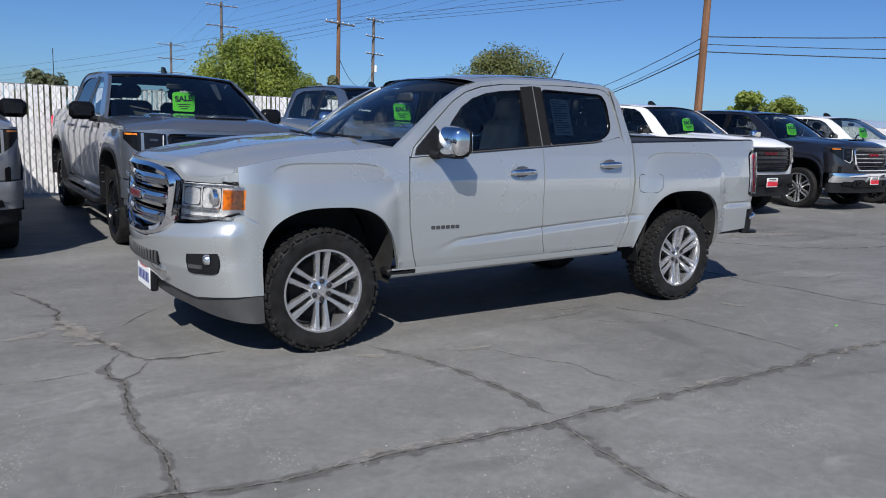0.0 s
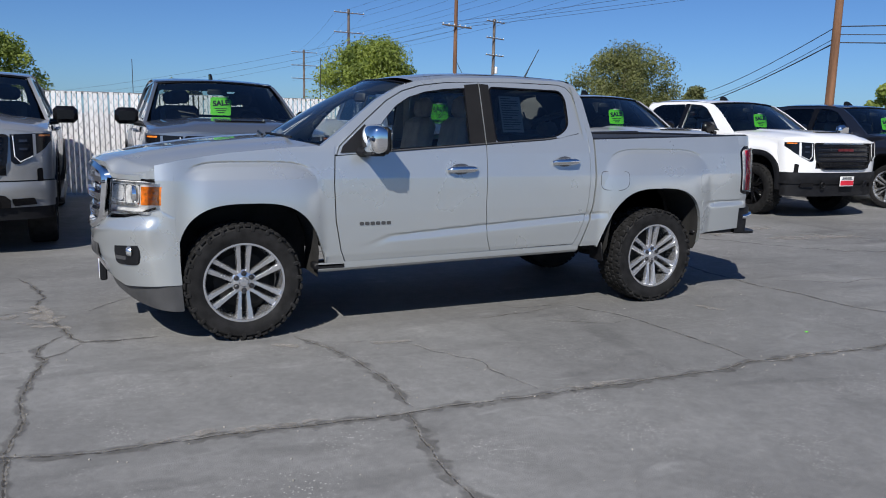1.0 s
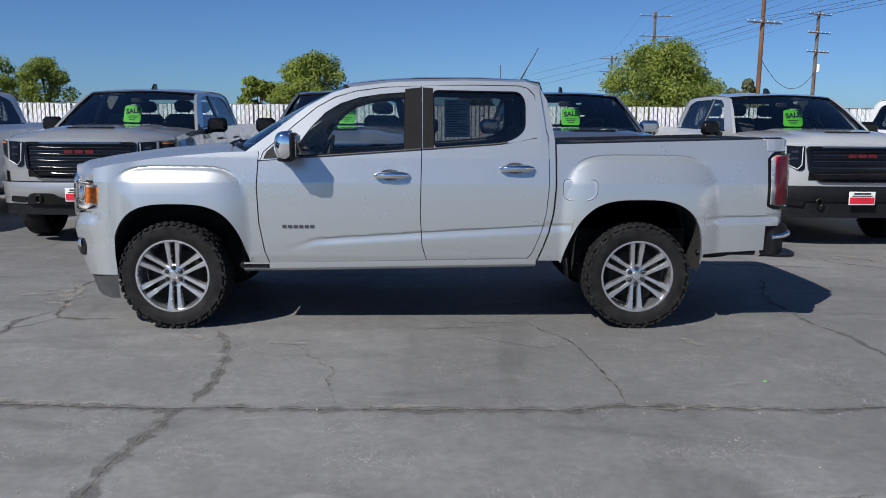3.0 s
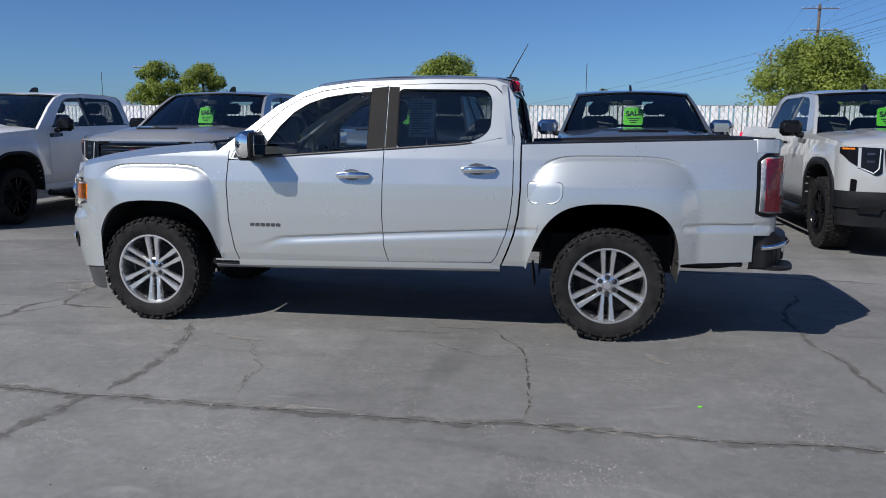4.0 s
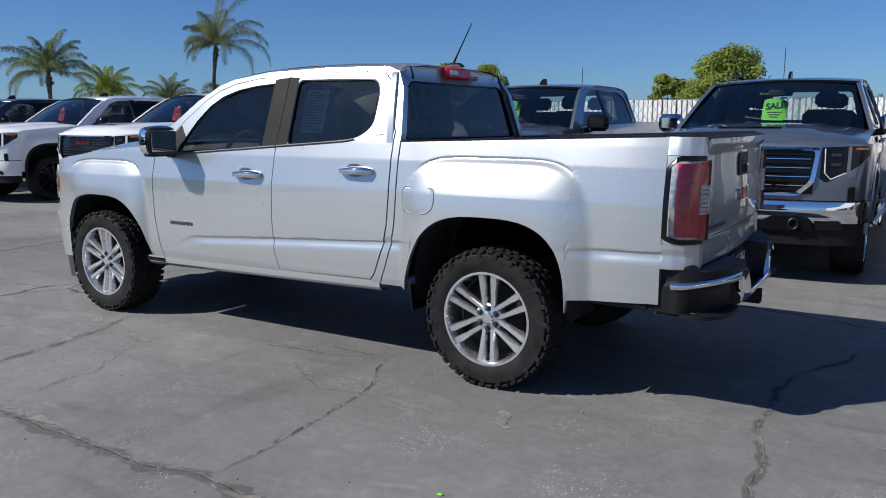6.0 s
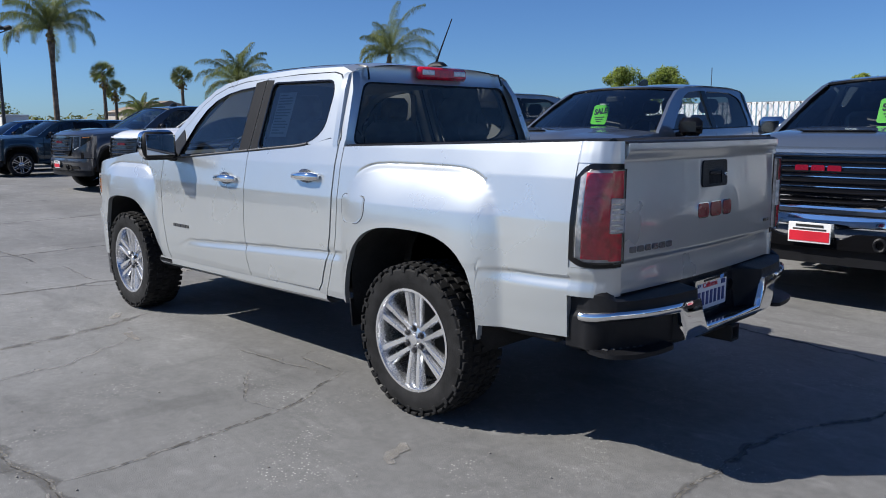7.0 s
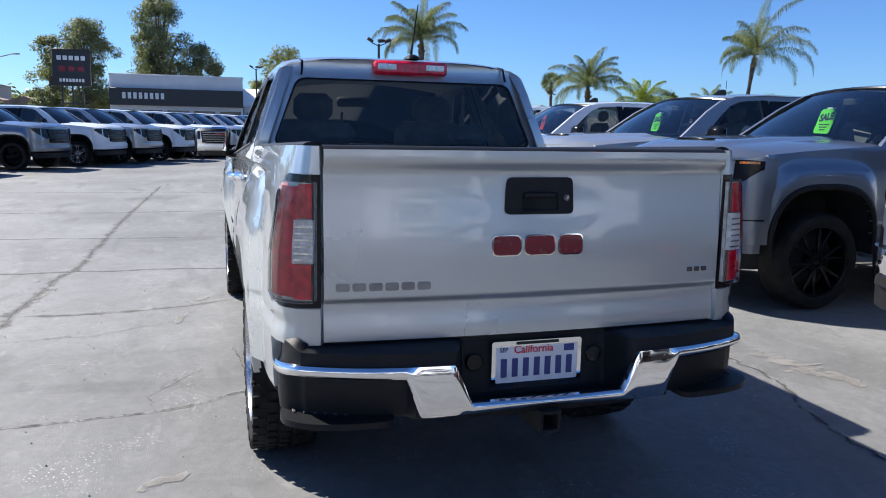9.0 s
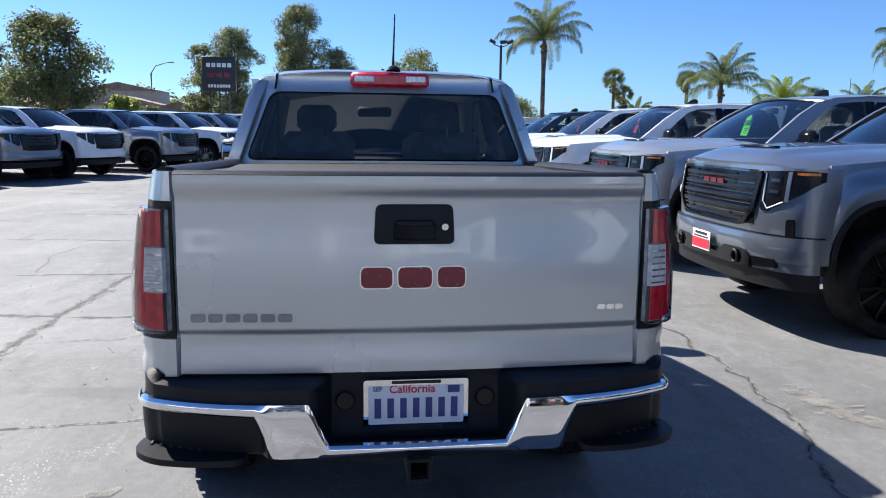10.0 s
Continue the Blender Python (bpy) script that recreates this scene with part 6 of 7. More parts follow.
crack([(6.2, 2.2), (6.9, 0.9), (9.4, 0.6)], 0.0, 0.012, 14, wob=0.15)
crack([(0.0, -0.9), (0.75, -0.8)], 0.0, 0.007, 16)
crack([(-0.75, -1.25), (-0.45, -1.75), (-0.38, -2.35)], 0.0, 0.006, 21, wob=0.06)
crack([(0.4, -1.1), (0.9, -1.35), (1.1, -1.3)], 0.0, 0.006, 22, wob=0.05)
crack([(3.36, -0.61), (3.9, -0.9), (4.5, -0.85)], 0.0, 0.007, 23, wob=0.06)
crack([(-4.9, -3.3), (-3.9, -3.5), (-2.9, -3.2)], 0.0, 0.008, 24, wob=0.08)
crack([(1.6, -3.4), (2.6, -3.2), (3.8, -3.5)], 0.0, 0.006, 25, wob=0.1)
for i, (a, b, w) in enumerate((((-1.48, -1.02), (-1.30, -1.20), 0.16), ((1.84, -1.15), (1.98, -1.32), 0.15), ((-2.95, 0.55), (-2.70, -0.25), 0.20), ((-2.85, 0.35), (-3.3, 0.15), 0.10), ((-1.0, -1.15), (-0.6, -1.2), 0.08), ((4.6, 2.0), (6.4, 2.3), 0.25), ((5.4, 1.4), (7.0, 1.3), 0.22), ((0.9, 2.3), (1.7, 2.5), 0.2), ((-0.3, -2.37), (0.3, -2.39), 0.04), ((1.25, -2.40), (1.9, -2.38), 0.05), ((-2.3, -2.30), (-1.5, -2.36), 0.05))):
    streak(a, b, w, 30 + i)

# gravel crumbs along the cracks
rng = random.Random(8)
g = Geo()
for i in range(300):
    x = rng.uniform(-3.5, 6)
    y = rng.choice((-2.4, -2.4, -1.5, -3.0, 1.8)) + rng.gauss(0, 0.6)
    r = rng.uniform(0.002, 0.005)
    g.box((x, y, r * 0.6), (r * 2, r * 1.6, r * 1.4), r * 0.4, Matrix.Rotation(rng.random() * 6, 3, "Z"))
tagged(part("loose_grit", g, CRUMB), "pale loose grit on the asphalt", "grit", kind="stuff")
tagged(part("paper_scrap", Geo().box((2.06, -2.02, 0.004), (0.022, 0.014, 0.003), 0.001), SALEGREEN), "small green paper scrap on the asphalt", "scrap")

# slatted chain-link fence
FY, FH = 8.86, 1.775
SLAT = mat("white_plastic_slat", (0.80, 0.80, 0.81), rough=0.55, var=0.08, scale=4, fine=0.08)
WIRE = mat("galvanised_wire", (0.16, 0.165, 0.17), rough=0.6, metal=0.3, var=0.2)
fence = empty("fence", "white slatted chain-link fence behind the pickups", "fence", kind="structure")
slat = Geo().box((0, 0, FH / 2 + 0.02), (0.059, 0.012, FH - 0.06), 0.002)
first = part("slat", slat, SLAT, fence)
first.location = (-9.0, FY, 0)
rng = random.Random(4)
for i in range(1, 298):
    o = new("slat", first.data)
    o.parent = fence
    o.location = (-9.0 + i * 0.082, FY + rng.uniform(-0.004, 0.004), rng.uniform(-0.012, 0.008))
    o.rotation_euler = (0, rng.uniform(-0.006, 0.006), rng.uniform(-0.12, 0.12))
g = Geo()
for i in range(1, 110):
    g.box((-9.0 - i * 0.082, FY, FH / 2 + 0.02), (0.059, 0.012, FH - 0.06), 0.002)
for i in range(298, 480):
    g.box((-9.0 + i * 0.082, FY, FH / 2 + 0.02), (0.059, 0.012, FH - 0.06), 0.002)
tagged(part("far_slats", g, SLAT, fence), kind="stuff")
g = Geo()
for i in range(-30, 400):
    x = -18 + i * 0.125
    for d in (-1, 1):
        a, b = Vector((x, FY - 0.010, 0.03)), Vector((x + d * FH * 0.62, FY - 0.010, FH - 0.01))
        g.add([a + Vector((0, 0, -0.005)), b + Vector((0, 0, -0.005)), b + Vector((0, -0.003, 0.005)), a + Vector((0, -0.003, 0.005))], [(0, 1, 2, 3)])
tagged(part("wire_mesh", g, WIRE, fence), kind="stuff")
part("top_rail", Geo().tube([(-18.5, FY + 0.03, FH - 0.02), (31, FY + 0.03, FH - 0.02)], 0.021, 8), WIRE, fence)
for i in range(17):
    part("post", Geo().tube([(-18.4 + i * 3.05, FY + 0.035, 0), (-18.4 + i * 3.05, FY + 0.035, FH + 0.03)], 0.03, 8), WIRE, fence)

# ---------- trees ----------
BARK = mat("bark", (0.13, 0.10, 0.075), rough=0.95, var=0.3, scale=5, bump=0.6, bump_scale=25)
LEAF = {k: mat(k, c, rough=0.55, var=0.35, scale=0.6, spec=0.3, color2=d) for k, c, d in (
    ("yellow_green_leaves", (0.20, 0.24, 0.055), (0.07, 0.105, 0.024)), ("olive_leaves", (0.15, 0.16, 0.065), (0.06, 0.075, 0.03)),
    ("grey_green_leaves", (0.15, 0.165, 0.095), (0.065, 0.08, 0.045)), ("dark_leaves", (0.115, 0.128, 0.07), (0.05, 0.062, 0.034)), ("palm_leaves", (0.120, 0.142, 0.070), (0.045, 0.060, 0.030)), ("dry_leaves", (0.20, 0.15, 0.07), (0.09, 0.065, 0.03)))}


for lm in LEAF.values():
    n, l = lm.node_tree.nodes, lm.node_tree.links
    b = n["Principled BSDF"]
    tr, mx = n.new("ShaderNodeBsdfTranslucent"), n.new("ShaderNodeMixShader")
    br = n.new("ShaderNodeMix")
    br.data_type, br.blend_type = "RGBA", "MULTIPLY"
    br.inputs[0].default_value = 1.0
    br.inputs[7].default_value = (1.7, 1.7, 0.9, 1)
    l.new(b.inputs["Base Color"].links[0].from_socket, br.inputs[6])
    l.new(br.outputs[2], tr.inputs[0])
    mx.inputs[0].default_value = 0.38
    l.new(b.outputs[0], mx.inputs[1])
    l.new(tr.outputs[0], mx.inputs[2])
    l.new(mx.outputs[0], n["Material Output"].inputs["Surface"])


def leafy(g, centres, count, size, rng, squash=0.8):
    """Leaves, each a small diamond, scattered in shells round the centres."""
    r = np.random.RandomState(rng.randrange(1 << 30))
    for c, rad in centres:
        d = r.normal(size=(count, 3))
        d /= np.linalg.norm(d, axis=1)[:, None]
        p = np.array(c) + d * np.array((1, 1, squash)) * rad * (0.45 + 0.6 * r.rand(count, 1))
        n = d + np.stack([r.uniform(-1, 1, count), r.uniform(-1, 1, count), r.uniform(-0.3, 1.2, count)], 1)
        n /= np.linalg.norm(n, axis=1)[:, None]
        a = np.cross(n, r.normal(size=(count, 3)))
        a /= np.linalg.norm(a, axis=1)[:, None] + 1e-9
        b = np.cross(n, a) * size * r.uniform(0.25, 0.6, (count, 1))
        a = a * size * r.uniform(0.5, 1.2, (count, 1))
        q = np.stack([p - a, p + b, p + a, p - b], 1).reshape(-1, 3)
        k = len(g.v)
        g.v += [tuple(x) for x in q.tolist()]
        g.f += [(k + 4 * i, k + 4 * i + 1, k + 4 * i + 2, k + 4 * i + 3) for i in range(count)]


def tree(x, y, h, w, leaf, seed, trunk=0.3, label="leafy green tree behind the fence", clumps=34, count=130, size=0.20, name="tree"):
    T = empty(name, label, "tree")
    T.location = (x, y, 0)
    rng = random.Random(seed)
    g = Geo()
    base = h * trunk
    g.tube([(0, 0, -0.1), (0.1, 0.05, base * 0.6), (0.05, 0.1, h * 0.62)], [0.03 * h, 0.022 * h, 0.008 * h], 8)
    centres = []
    for i in range(clumps):
        t = rng.uniform(0, 2 * math.pi)
        zz = rng.random()
        prof = math.sin(math.pi * min(1, 0.16 + 0.80 * zz)) ** 0.6
        rr = w / 2 * prof * rng.uniform(0.25, 0.86)
        p = (rr * math.cos(t), rr * math.sin(t), base + (h - base) * (0.06 + 0.86 * zz))
        centres.append((p, w * rng.uniform(0.09, 0.17)))
        if i % 4 == 0:
            g.tube([(0.05, 0.05, base * rng.uniform(0.7, 1.4)), (p[0] * 0.5, p[1] * 0.5, p[2] * 0.8), p], [0.011 * h, 0.007 * h, 0.002 * h], 6)
    part("trunk", g, BARK, T)
    g = Geo()
    leafy(g, centres, count, size, rng)
    part("crown", g, LEAF[leaf], T)
    return T


def queen_palm(x, y, h, spread, seed, leaf="palm_leaves", fronds=21, lean=(0.0, 0.0), side=(0.0, 0.0)):
    """side: the way and amount by which the crown is fuller on one side."""
    T = empty("palm_tree", "feathery queen palm with drooping fronds and slim trunk", "palm tree", "palms beyond the lot")
    T.location = (x, y, 0)
    rng = random.Random(seed)
    n = 14
    lx, ly = lean
    top = Vector((lx, ly, h))
    part("trunk", Geo().tube([(lx * (i / n) ** 2, ly * (i / n) ** 2, h * i / n) for i in range(n + 1)] + [(lx, ly, h + 0.35)], [0.15 - 0.05 * i / n + 0.008 * (i % 2) + 0.07 * math.exp(-((i - n + 1.2) / 1.3) ** 2) for i in range(n + 1)] + [0.09], 10), BARK, T)
    g = Geo()
    for k in range(fronds):
        f = k / (fronds - 1)
        az = 2.4 * k + rng.uniform(-0.25, 0.25)
        L = spread * rng.uniform(0.85, 1.12) * (1 + side[0] * math.cos(az) + side[1] * math.sin(az)) * (0.86 + 0.30 * f)
        el = 1.50 - 1.35 * f ** 0.9 + rng.uniform(-0.12, 0.12)
        pts, p = [], top + Vector((0, 0, 0.15))
        for j in range(15):
            pts.append(p.copy())
            p = p + Vector((math.cos(az) * math.cos(el), math.sin(az) * math.cos(el), math.sin(el))) * L / 14
            el = max(-1.45, el - (0.020 + 0.030 * j * (0.30 + 0.55 * f)))
        g.tube(pts, [0.026 - 0.0016 * j for j in range(15)], 4)
        sd = Vector((-math.sin(az), math.cos(az), 0))
        for j in range(9, 96):
            t = j / 96 * 14
            i = min(13, int(t))
            q = pts[i].lerp(pts[i + 1], t - i)
            d = (pts[i + 1] - pts[i]).normalized()
            ln = 0.215 * spread * math.sin(math.pi * (0.12 + 0.80 * j / 96)) ** 0.8 * rng.uniform(0.7, 1.1)
            for s in (-1, 1):
                lift = rng.uniform(-0.35, 0.35)
                mid = q + (sd * s * 0.75 + d * 0.55 + Vector((0, 0, lift))).normalized() * ln * 0.45
                tip = mid + (sd * s * 0.30 + d * 0.35 + Vector((0, 0, -1.25 + 0.5 * lift))).normalized() * ln * 0.75
                wv = d * 0.0125
                g.add([q - wv, q + wv, mid + wv, mid - wv, tip], [(0, 1, 2, 3), (3, 2, 4)])
    part("fronds", g, LEAF[leaf], T)
    g = Geo()
    leafy(g, [((lx, ly, h - 0.45), 0.22), ((lx, ly, h - 0.15), 0.20)], 60, 0.12, rng)
    part("dry_skirt", g, LEAF["dry_leaves"], T)
    return T


def fan_palm(x, y, h, r, seed):
    T = empty("palm_tree", "tall slim fan palm with a round head, far off", "palm tree", "palms beyond the lot")
    T.location = (x, y, 0)
    rng = random.Random(seed)
    part("trunk", Geo().tube([(0, 0, 0), (0.1, 0, h * 0.5), (0.0, 0, h)], [0.25, 0.2, 0.16], 8), BARK, T)
    g = Geo()
    for k in range(60):
        az, el = rng.uniform(0, 6.283), rng.uniform(-0.7, 1.3)
        d = Vector((math.cos(az) * math.cos(el), math.sin(az) * math.cos(el), math.sin(el)))
        c = Vector((0, 0, h)) + d * r * 0.35
        s = d.orthogonal().normalized()
        u = d.cross(s)
        for j in range(7):
            a = (j - 3) * 0.28
            tip = c + (d * math.cos(a) + s * math.sin(a)).normalized() * r * 0.65 - Vector((0, 0, 0.12 * r * abs(a)))
            g.add([c, c + (tip - c) * 0.6 + u * 0.06, tip, c + (tip - c) * 0.6 - u * 0.06], [(0, 1, 2, 3)])
    part("head", g, LEAF["palm_leaves"], T)
    g = Geo()
    leafy(g, [((0, 0, h - r * 0.7), r * 0.4)], 70, 0.25, rng, 1.4)
    part("dry_skirt", g, LEAF["dry_leaves"], T)


tree(19.5, 57, 7.9, 9.9, "yellow_green_leaves", 11, 0.12, clumps=85, count=430, size=0.15)
tree(26.5, 58, 5.2, 4.0, "grey_green_leaves", 12, 0.2)
tree(53, 67, 10.2, 13.5, "olive_leaves", 13, 0.12, "broad olive-green tree beyond the fence", 80, 430, 0.17)
tree(63, 66, 6.2, 6.0, "olive_leaves", 14, 0.15)
tree(-8, 51, 6.4, 6.6, "yellow_green_leaves", 15, 0.2, clumps=55, count=330, size=0.14)
tree(-12.0, 51, 4.9, 3.6, "yellow_green_leaves", 16, 0.15)
tree(-37.5, 63, 7.3, 5.4, "yellow_green_leaves", 17, 0.2, clumps=44, count=300, size=0.14)
tree(-32.8, 63, 6.8, 5.6, "yellow_green_leaves", 18, 0.25, clumps=44, count=300, size=0.14)
tree(4.2, 61, 4.2, 5.0, "grey_green_leaves", 19, 0.2, size=0.24)
tree(54, 35, 4.9, 4.6, "yellow_green_leaves", 20, 0.2)
tree(60, 35.5, 4.7, 4.8, "yellow_green_leaves", 21, 0.2)
tree(88, 33, 4.0, 5.0, "dark_leaves", 22, 0.2)
queen_palm(-37.0, 32.0, 6.2, 3.6, 1, lean=(0.25, 0.3), side=(0.16, 0.18))
queen_palm(-39.2, 22.0, 4.0, 3.0, 2)
queen_palm(-38.6, 11.0, 6.2, 3.1, 3, fronds=24)
queen_palm(-42.5, 28.0, 3.1, 2.6, 4, "yellow_green_leaves")
queen_palm(-48, 37.5, 2.8, 2.8, 5)
queen_palm(-58, 24, 2.3, 2.2, 6)
fan_palm(-78, 37.5, 7.0, 1.4, 1)
fan_palm(-82, 30.5, 7.2, 1.5, 2)
fan_palm(-84, 32.5, 5.6, 1.3, 3)
fan_palm(-72, 49, 5.0, 1.5, 4)
fan_palm(-66, 58, 4.6, 1.5, 5)
tree(-54, -21, 9.2, 8.4, "dark_leaves", 31, 0.25, "tall dark tree beside the car lot", 80, 220, 0.15)
tree(-62, -30, 8.4, 9.0, "dark_leaves", 32, 0.2, "tall dark tree beside the car lot", 60, 200, 0.16)
tree(-58, -17.2, 3.6, 3.4, "yellow_green_leaves", 33, 0.2)
tree(-104, -15.0, 14.8, 9.4, "grey_green_leaves", 34, 0.10, "tall loose eucalyptus behind the sign", 90, 170, 0.19)
tree(-106, -19.5, 12.8, 7.0, "grey_green_leaves", 35, 0.12, "tall loose eucalyptus behind the sign", 70, 160, 0.19)
tree(-108, -6.4, 19.0, 9.2, "grey_green_leaves", 36, 0.12, "tall loose eucalyptus behind the building", 110, 230, 0.19)
tree(-104, -1.4, 12.5, 8.0, "grey_green_leaves", 37, 0.10, "tall loose eucalyptus behind the building", 70, 160, 0.19)
tree(-112, 10.5, 13.0, 11.0, "olive_leaves", 38, 0.15, "round green tree behind the low building", 70, 170, 0.22)
tree(-104, 18.5, 8.4, 7.0, "olive_leaves", 39, 0.2, "round green tree behind the low building")
tree(-100, 23, 6.0, 9.0, "olive_leaves", 40, 0.1)
tree(-78, 17, 3.6, 4.6, "olive_leaves", 41, 0.1, "low green bush beyond the lot")
tree(-60, 52, 3.8, 5.0, "dark_leaves", 42, 0.1)
tree(-85, -26, 3.8, 4.6, "dark_leaves", 43, 0.1, "low dark bush beyond the lot")
tree(-88, -31, 4.2, 5.0, "olive_leaves", 44, 0.1, "low green bush beyond the lot")
tree(-82, -21, 3.4, 4.0, "dark_leaves", 45, 0.1, "low dark bush beyond the lot")

# ---------- poles and cables ----------
WOOD = mat("weathered_pole_wood", (0.17, 0.085, 0.045), rough=0.9, var=0.2, scale=3, stretch=(1, 1, 0.1), fine=0.2, bump_scale=40)
GREYWOOD = mat("grey_pole_wood", (0.14, 0.115, 0.10), rough=0.9, var=0.2, scale=3)
BEIGE = mat("beige_wall", (0.46, 0.42, 0.37), rough=0.9, var=0.08, scale=1)
STEEL = mat("dark_painted_steel", (0.03, 0.03, 0.032), rough=0.5, var=0.15)
CABLE = mat("black_cable", (0.03, 0.03, 0.032), rough=0.7)


def power_pole(x, y, h, r, arms, yaw, material, transformer=False):
    T = empty("utility_pole", "wooden utility pole with crossarms beyond the fence", "utility pole", "utility poles")
    T.matrix_basis = pose(x, y, 0, 0, 0, yaw)
    part("pole", Geo().tube([(0, 0, 0), (0, 0, h)], [r, r * 0.75], 10), material, T)
    for z, w in arms:
        arm = part("crossarm", Geo().box((0, -r, z), (w, 0.12, 0.13), 0.01), GREYWOOD, T)
        for i in range(6):
            xx = -w / 2 + 0.12 + i * (w - 0.24) / 5
            part("insulator", Geo().lathe([(0.0, 0.22), (0.05, 0.2), (0.06, 0.12), (0.03, 0.06)], (xx, -r, z), "z", 8), PAPER, arm)
    if transformer:
        part("transformer", Geo().lathe([(0.0, 1.0), (0.25, 0.96), (0.28, 0.9), (0.28, 0.06), (0.0, 0.0)], (0.45, -0.1, h * 0.52), "z", 14), PLATEWHITE, T)
    return T


power_pole(30.3, 63.8, 14.5, 0.22, [(10.4, 4.0)], 20, WOOD)
power_pole(49, 91, 15.3, 0.26, [(14.9, 4.0), (12.7, 4.0), (10.4, 4.0)], 25, GREYWOOD, True)
power_pole(35.5, 114.4, 18.3, 0.26, [(17.7, 5.2), (14.7, 5.2), (11.8, 5.2)], 8, GREYWOOD)
power_pole(41, 164, 16.0, 0.28, [(15.4, 6.0), (12.6, 6.0), (9.8, 6.0)], 8, GREYWOOD)
power_pole(41.5, 30.2, 16.0, 0.30, [], 0, WOOD)
power_pole(92, 128, 10.0, 0.25, [(9.5, 4.0)], 20, GREYWOOD)
power_pole(-60, 100, 9.5, 0.25, [(9.2, 4.0)], 10, GREYWOOD)


def cable(a, b, sag, r=0.035):
    a, b = Vector(a), Vector(b)
    return tagged(part("overhead_cable", Geo().tube([a.lerp(b, i / 14) - Vector((0, 0, sag * 4 * (i / 14) * (1 - i / 14))) for i in range(15)], r, 4), CABLE), "black overhead cable strung between poles", "cable", "overhead cables")


cable((41.5, 30.2, 7.9), (130, 150, 9.0), 2.0)
cable((41.5, 30.2, 7.2), (130, 150, 8.0), 2.2, 0.025)
cable((41.5, 30.2, 6.9), (130, 152, 6.0), 1.8, 0.05)
cable((41.5, 30.2, 7.9), (70, 8, 9.8), 0.4)
cable((41.5, 30.2, 7.4), (70, 8, 8.2), 0.3, 0.025)
cable((41.5, 30.2, 6.9), (70, 8, 7.2), 0.2)
for dx in (-1.9, 0.2, 1.9):
    cable((30.3 + dx, 63.8, 10.6), (-10 + dx * 3, 150, 4.0), 1.0, 0.012)
    cable((30.3 + dx, 63.8, 10.6), (55 + dx, 10, 14.0), 0.6, 0.014)
    for z in (17.4, 14.4, 11.6):
        cable((35.5 + dx * 1.3, 114.4, z), (41 + dx * 1.3, 164, z - 2.4), 0.8, 0.012)
        cable((35.5 + dx * 1.3, 114.4, z), (50 + dx * 1.5, -60, z + 16), 4.0, 0.012)
cable((30.3, 63.8, 7.4), (49, 91, 8.0), 2.4, 0.03)


def lot_lamp(x, y, h, yaw):
    T = empty("street_lamp", "dark steel lot lamp with three flood heads", "street lamp", "lot lamps")
    T.matrix_basis = pose(x, y, 0, 0, 0, yaw)
    part("pole", Geo().tube([(0, 0, 0), (0, 0, h)], [0.085, 0.07], 10), STEEL, T)
    part("arm", Geo().tube([(0, -0.42, h + 0.05), (0, 0, h - 0.12), (0, 0.42, h + 0.05)], 0.03, 6), STEEL, T)
    for yy, rx in ((-0.52, -28), (0.12, 8), (0.50, 24)):
        part("flood_head", Geo().box((0.06, yy, h + 0.17 + 0.06 * abs(yy)), (0.30, 0.38, 0.17), 0.03, Euler((radians(rx), radians(18), 0)).to_matrix()), STEEL, T)


lot_lamp(-39, 8.6, 6.1, 0)
lot_lamp(-80, 4.4, 7.3, 10)
lot_lamp(-52, -18.9, 7.4, 0)
T = empty("street_lamp", "pale street lamp with a curved arm beyond the lot", "street lamp")
T.location = (-82.6, -20.8, 0)
part("pole", Geo().tube([(0, 0, 0), (0, 0, 6.8), (0, 0.5, 7.6), (0, 1.8, 8.0)], [0.10, 0.08, 0.06, 0.05], 8), BEIGE, T)
part("lamp_head", Geo().box((0, 2.1, 8.0), (0.25, 0.7, 0.14), 0.05), BEIGE, T)
for x, y, h in ((-1.75, 8.95, 2.35), (1.6, 8.95, 2.55), (-8.3, 8.95, 2.45)):
    tagged(part("whip_antenna", Geo().tube([(x, y, 0), (x, y, h)], 0.006, 5), STEEL), "thin whip mast standing behind the fence", "antenna")

# ---------- buildings, sign, hills ----------
STUCCO = mat("white_stucco", (0.72, 0.72, 0.72), rough=0.85, var=0.04, scale=0.6, fine=0.05)
FASCIA = mat("dark_fascia_metal", (0.022, 0.023, 0.026), rough=0.4, var=0.1)
GLAZE = mat("dark_shop_glazing", (0.03, 0.035, 0.04), rough=0.06, var=0.2, scale=1)
TANROOF = mat("tan_roof", (0.28, 0.21, 0.16), rough=0.9, var=0.15, scale=1)


WHITEROOF = mat("white_metal_roof", (0.74, 0.72, 0.69), rough=0.5, var=0.06, scale=0.4)


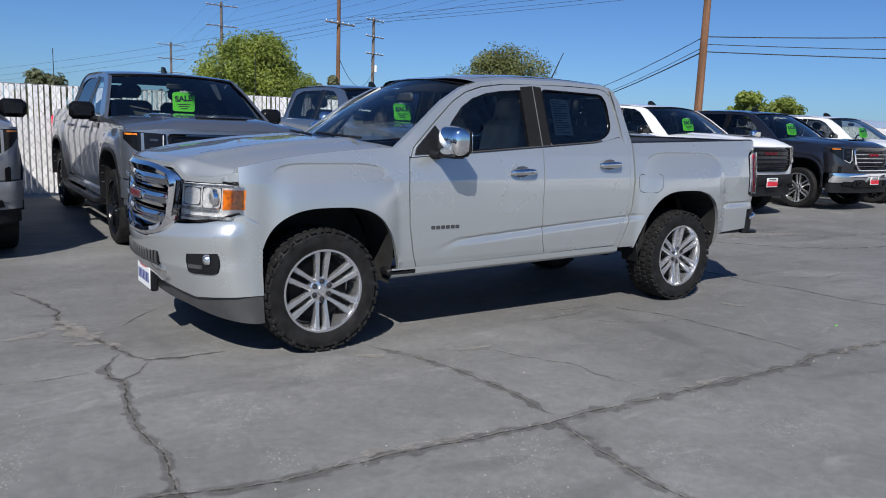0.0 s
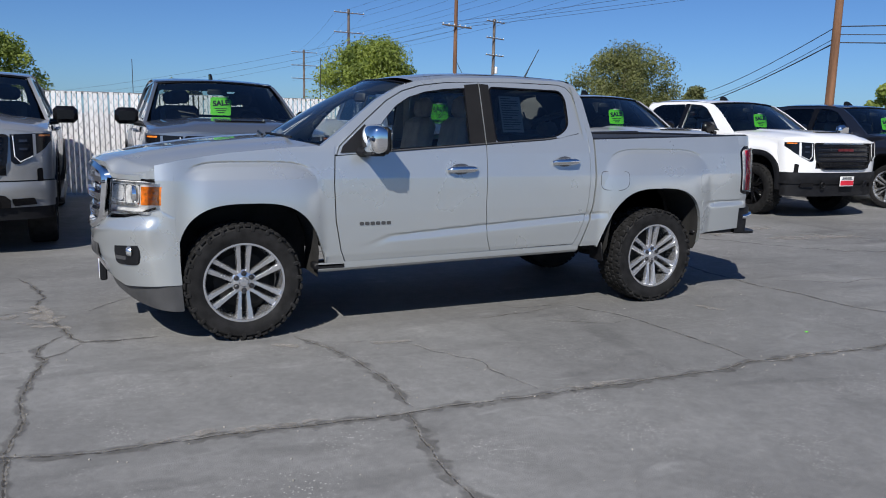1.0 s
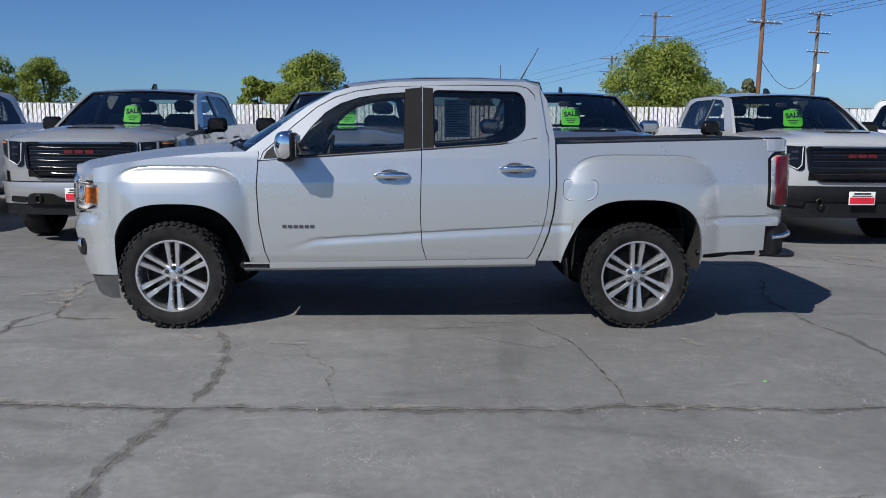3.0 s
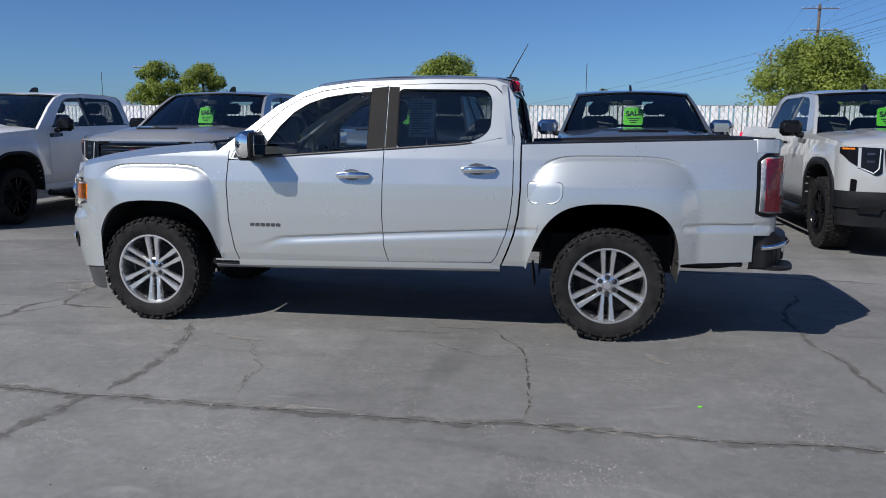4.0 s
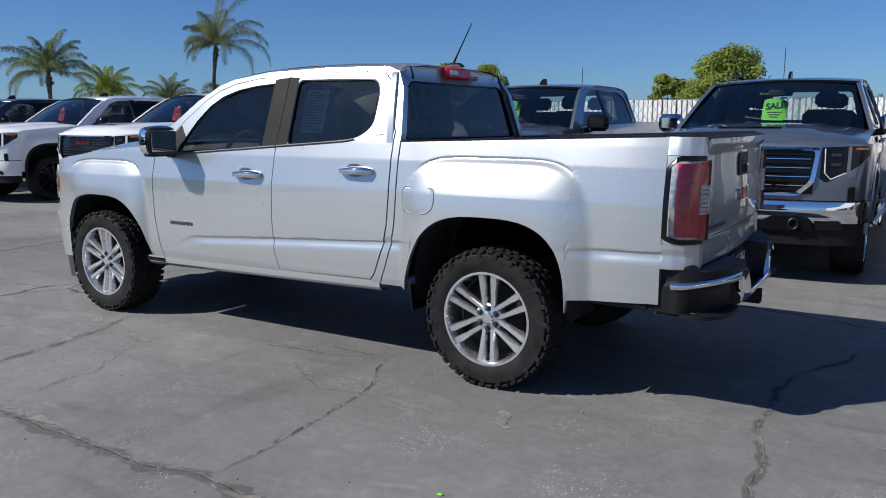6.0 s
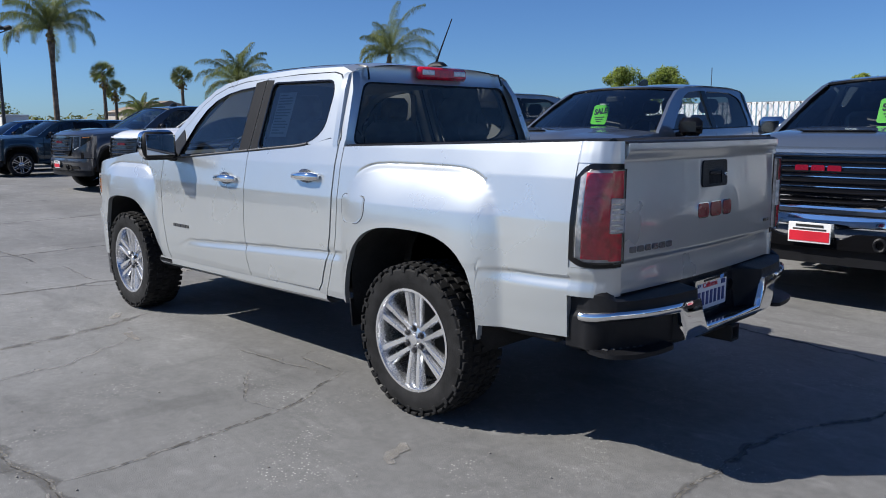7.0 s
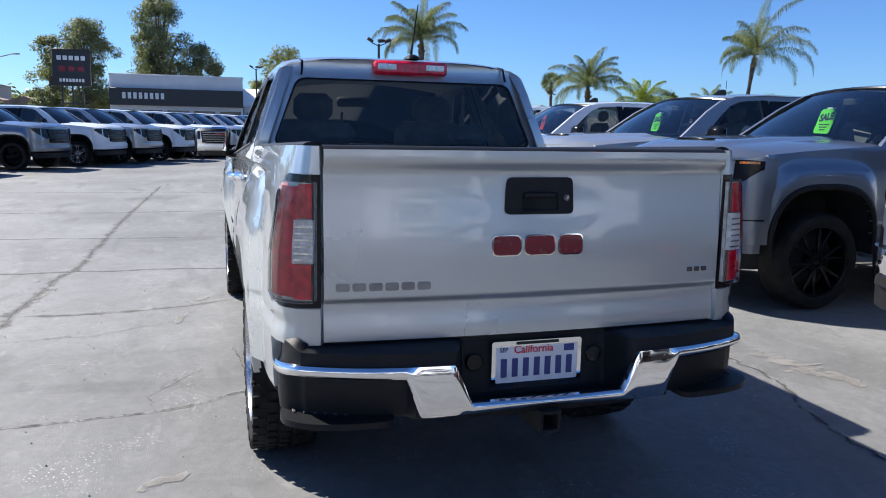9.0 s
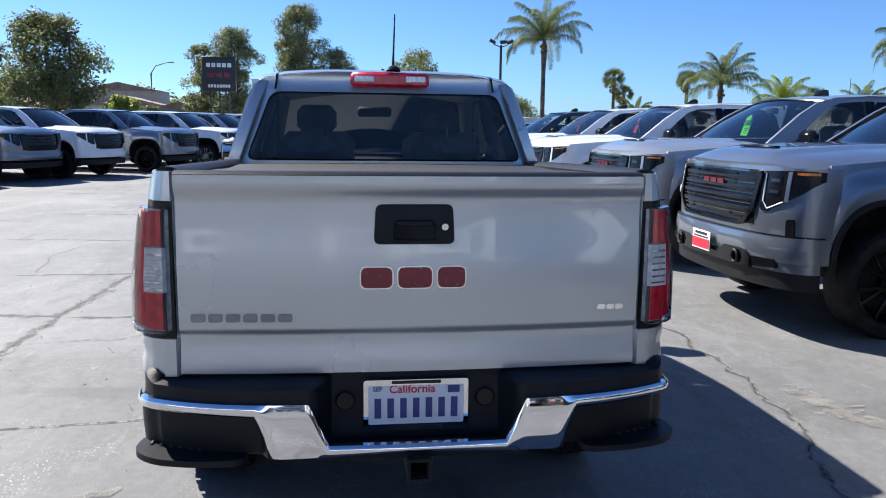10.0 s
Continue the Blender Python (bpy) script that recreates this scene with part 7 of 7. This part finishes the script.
def building(name, label, x, y0, y1, h, fascia=None, depth=14, glazed=True, material=None, sign=None, rise=0.0):
    T = empty(name, label, "building")
    m = material or STUCCO
    cy = (y0 + y1) / 2
    low = h - rise
    part("wall", Geo().box((x - depth / 2, cy, low / 2), (depth, y1 - y0, low), 0.04), m, T)
    if rise:
        part("roof", Geo().slab([(x + 0.25, low), (x - 7.5, h), (x - depth - 0.2, low), (x - depth - 0.2, low - 0.15), (x + 0.25, low - 0.15)], lambda a, b: (a, y0 - 0.1, b), (0, y1 - y0 + 0.2, 0)), WHITEROOF, T, "white sloped metal roof")
    else:
        part("parapet", Geo().box((x - depth / 2, cy, h + 0.05), (depth + 0.12, y1 - y0 + 0.12, 0.18), 0.03), m, T)
    if fascia:
        part("fascia", Geo().box((x + 0.30, cy, (fascia[0] + fascia[1]) / 2), (0.62, y1 - y0 - 0.02, fascia[1] - fascia[0]), 0.02), FASCIA, T)
    if glazed:
        n = max(2, int((y1 - y0) / 2.3))
        for i in range(n):
            yy = y0 + (i + 0.5) * (y1 - y0) / n
            w = (y1 - y0) / n - 0.5
            win = part("window", Geo().box((x + 0.02, yy, 1.5), (0.10, w, 2.5), 0.01), GLAZE, T)
            part("mullion", Geo().box((x + 0.08, yy, 1.5), (0.06, 0.07, 2.5), 0.01), STEEL, win)
    if sign:
        for i in range(sign[2]):
            part("sign_letter_block", Geo().box((x + 0.63, sign[0] + i * sign[1], (fascia[0] + fascia[1]) / 2 + 0.1), (0.05, sign[1] * 0.62, 0.62), 0.03), PAPER, T)
    return T


building("dealer_building", "white showroom building with a dark fascia band", -80, -10.0, 3.0, 6.2, (3.2, 4.9), sign=(-8.6, 0.52, 8))
building("workshop", "long low white workshop beside the showroom", -82, 3.2, 8.4, 5.6, (2.2, 2.5), rise=2.1)
building("workshop", "white workshop bay with dark fascia band", -81, 8.5, 14.0, 4.9, (2.1, 3.6), glazed=False)
building("workshop", "long low white workshop wall", -83, 14.1, 19.0, 5.0, None, glazed=False, rise=2.2)
building("workshop", "low white wall beyond the lot", -78, 19.1, 21.5, 2.5, None, glazed=False)
for i, (x, y, w, h, m) in enumerate(((-120, -34, 12, 4.2, BEIGE), (-130, -50, 16, 5.0, BEIGE), (-112, -24, 9, 3.2, STUCCO), (-140, -40, 14, 7.2, BEIGE), (-100, -44, 9, 3.6, BEIGE), (-95, 44, 10, 3.4, BEIGE))):
    T = building("house", "low beige house with a tan roof, far off", x, y - w / 2, y + w / 2, h, None, depth=8, material=m)
    part("roof", Geo().slab([(-w / 2 - 0.4, h), (0, h + 1.5), (w / 2 + 0.4, h)], lambda a, b: (x + 0.4, y + a, b), (-8.8, 0, 0)), TANROOF, T)

# added out of view: a sunlit pale wall that fills the shaded sides
tagged(part("bounce_wall_east", Geo().box((36.0, -22.0, 3.2), (0.4, 58.0, 6.4), 0.04), STUCCO), "unseen pale wall added to bounce sunlight onto the shaded sides", "wall", kind="structure")

T = empty("pylon_sign", "dark dealer pylon sign on steel posts", "sign")
sy, sx = -14.2, -86
part("panel", Geo().box((sx, sy, 7.0), (0.5, 3.7, 3.7), 0.05), FASCIA, T)
part("panel_frame", Geo().box((sx + 0.02, sy, 8.9), (0.6, 3.8, 0.10), 0.02), STEEL, T)
for yy in (-1.0, 0.0, 1.0):
    part("post", Geo().box((sx, sy + yy, 2.6), (0.22, 0.16, 5.2), 0.02), STEEL, T)
part("crossbar", Geo().box((sx, sy, 3.4), (0.18, 2.0, 0.14), 0.02), STEEL, T)
for z, n, w, h, m in ((8.05, 5, 0.50, 0.46, PAPER), (6.95, 3, 0.78, 0.55, REDBADGE), (5.75, 8, 0.27, 0.34, PAPER)):
    for i in range(n):
        part("sign_block", Geo().box((sx + 0.27, sy + (i - (n - 1) / 2) * w * 1.15, z), (0.05, w * 0.85, h), 0.03), m, T)

# the blue of the air's haze is put into the far hills' base colour
HILL = mat("haze_tinted_hill", (0.23, 0.30, 0.42), rough=1.0, var=0.1, scale=0.01)
SCRUB = mat("far_scrub", (0.10, 0.105, 0.06), rough=1.0, var=0.3, scale=0.05)


def ridge(name, label, r, a0, a1, base, amp, seed, material):
    def fn(u, v):
        a = radians(a0 + (a1 - a0) * u)
        edge = sstep(0, 0.12, u) * sstep(1, 0.88, u)
        hgt = edge * (base + amp * (noise.noise(Vector((u * 7, seed, 0))) + 0.4 * noise.noise(Vector((u * 22, seed, 3)))))
        return (r * math.cos(a) * (1 + 0.15 * v), r * math.sin(a) * (1 + 0.15 * v), max(-1.0, hgt) * math.sin(math.pi / 2 * v) - 1)
    return tagged(part(name, Geo().grid(fn, 90, 6), material), label, "hill", kind="structure")


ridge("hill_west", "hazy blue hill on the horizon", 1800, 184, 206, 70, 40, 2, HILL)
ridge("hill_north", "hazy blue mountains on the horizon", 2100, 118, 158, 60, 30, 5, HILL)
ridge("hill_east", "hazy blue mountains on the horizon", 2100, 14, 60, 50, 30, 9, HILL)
ridge("hill_near", "scrub-covered low hill beyond the houses", 330, 183, 216, 12, 6, 4, SCRUB)
g = Geo()
rng = random.Random(77)
for i in range(620):
    a = radians(rng.choice((rng.uniform(140, 184), rng.uniform(183, 225), rng.uniform(183, 215))))
    r = rng.uniform(170, 300)
    c = (r * math.cos(a), r * math.sin(a), rng.uniform(0.8, 4.0) + (4.5 if a > radians(183) else 0))
    leafy(g, [(c, rng.uniform(1.5, 3.5))], 26, 0.9, rng)
tagged(part("far_woods", g, LEAF["dark_leaves"]), "distant belt of dark trees", "trees", kind="stuff")
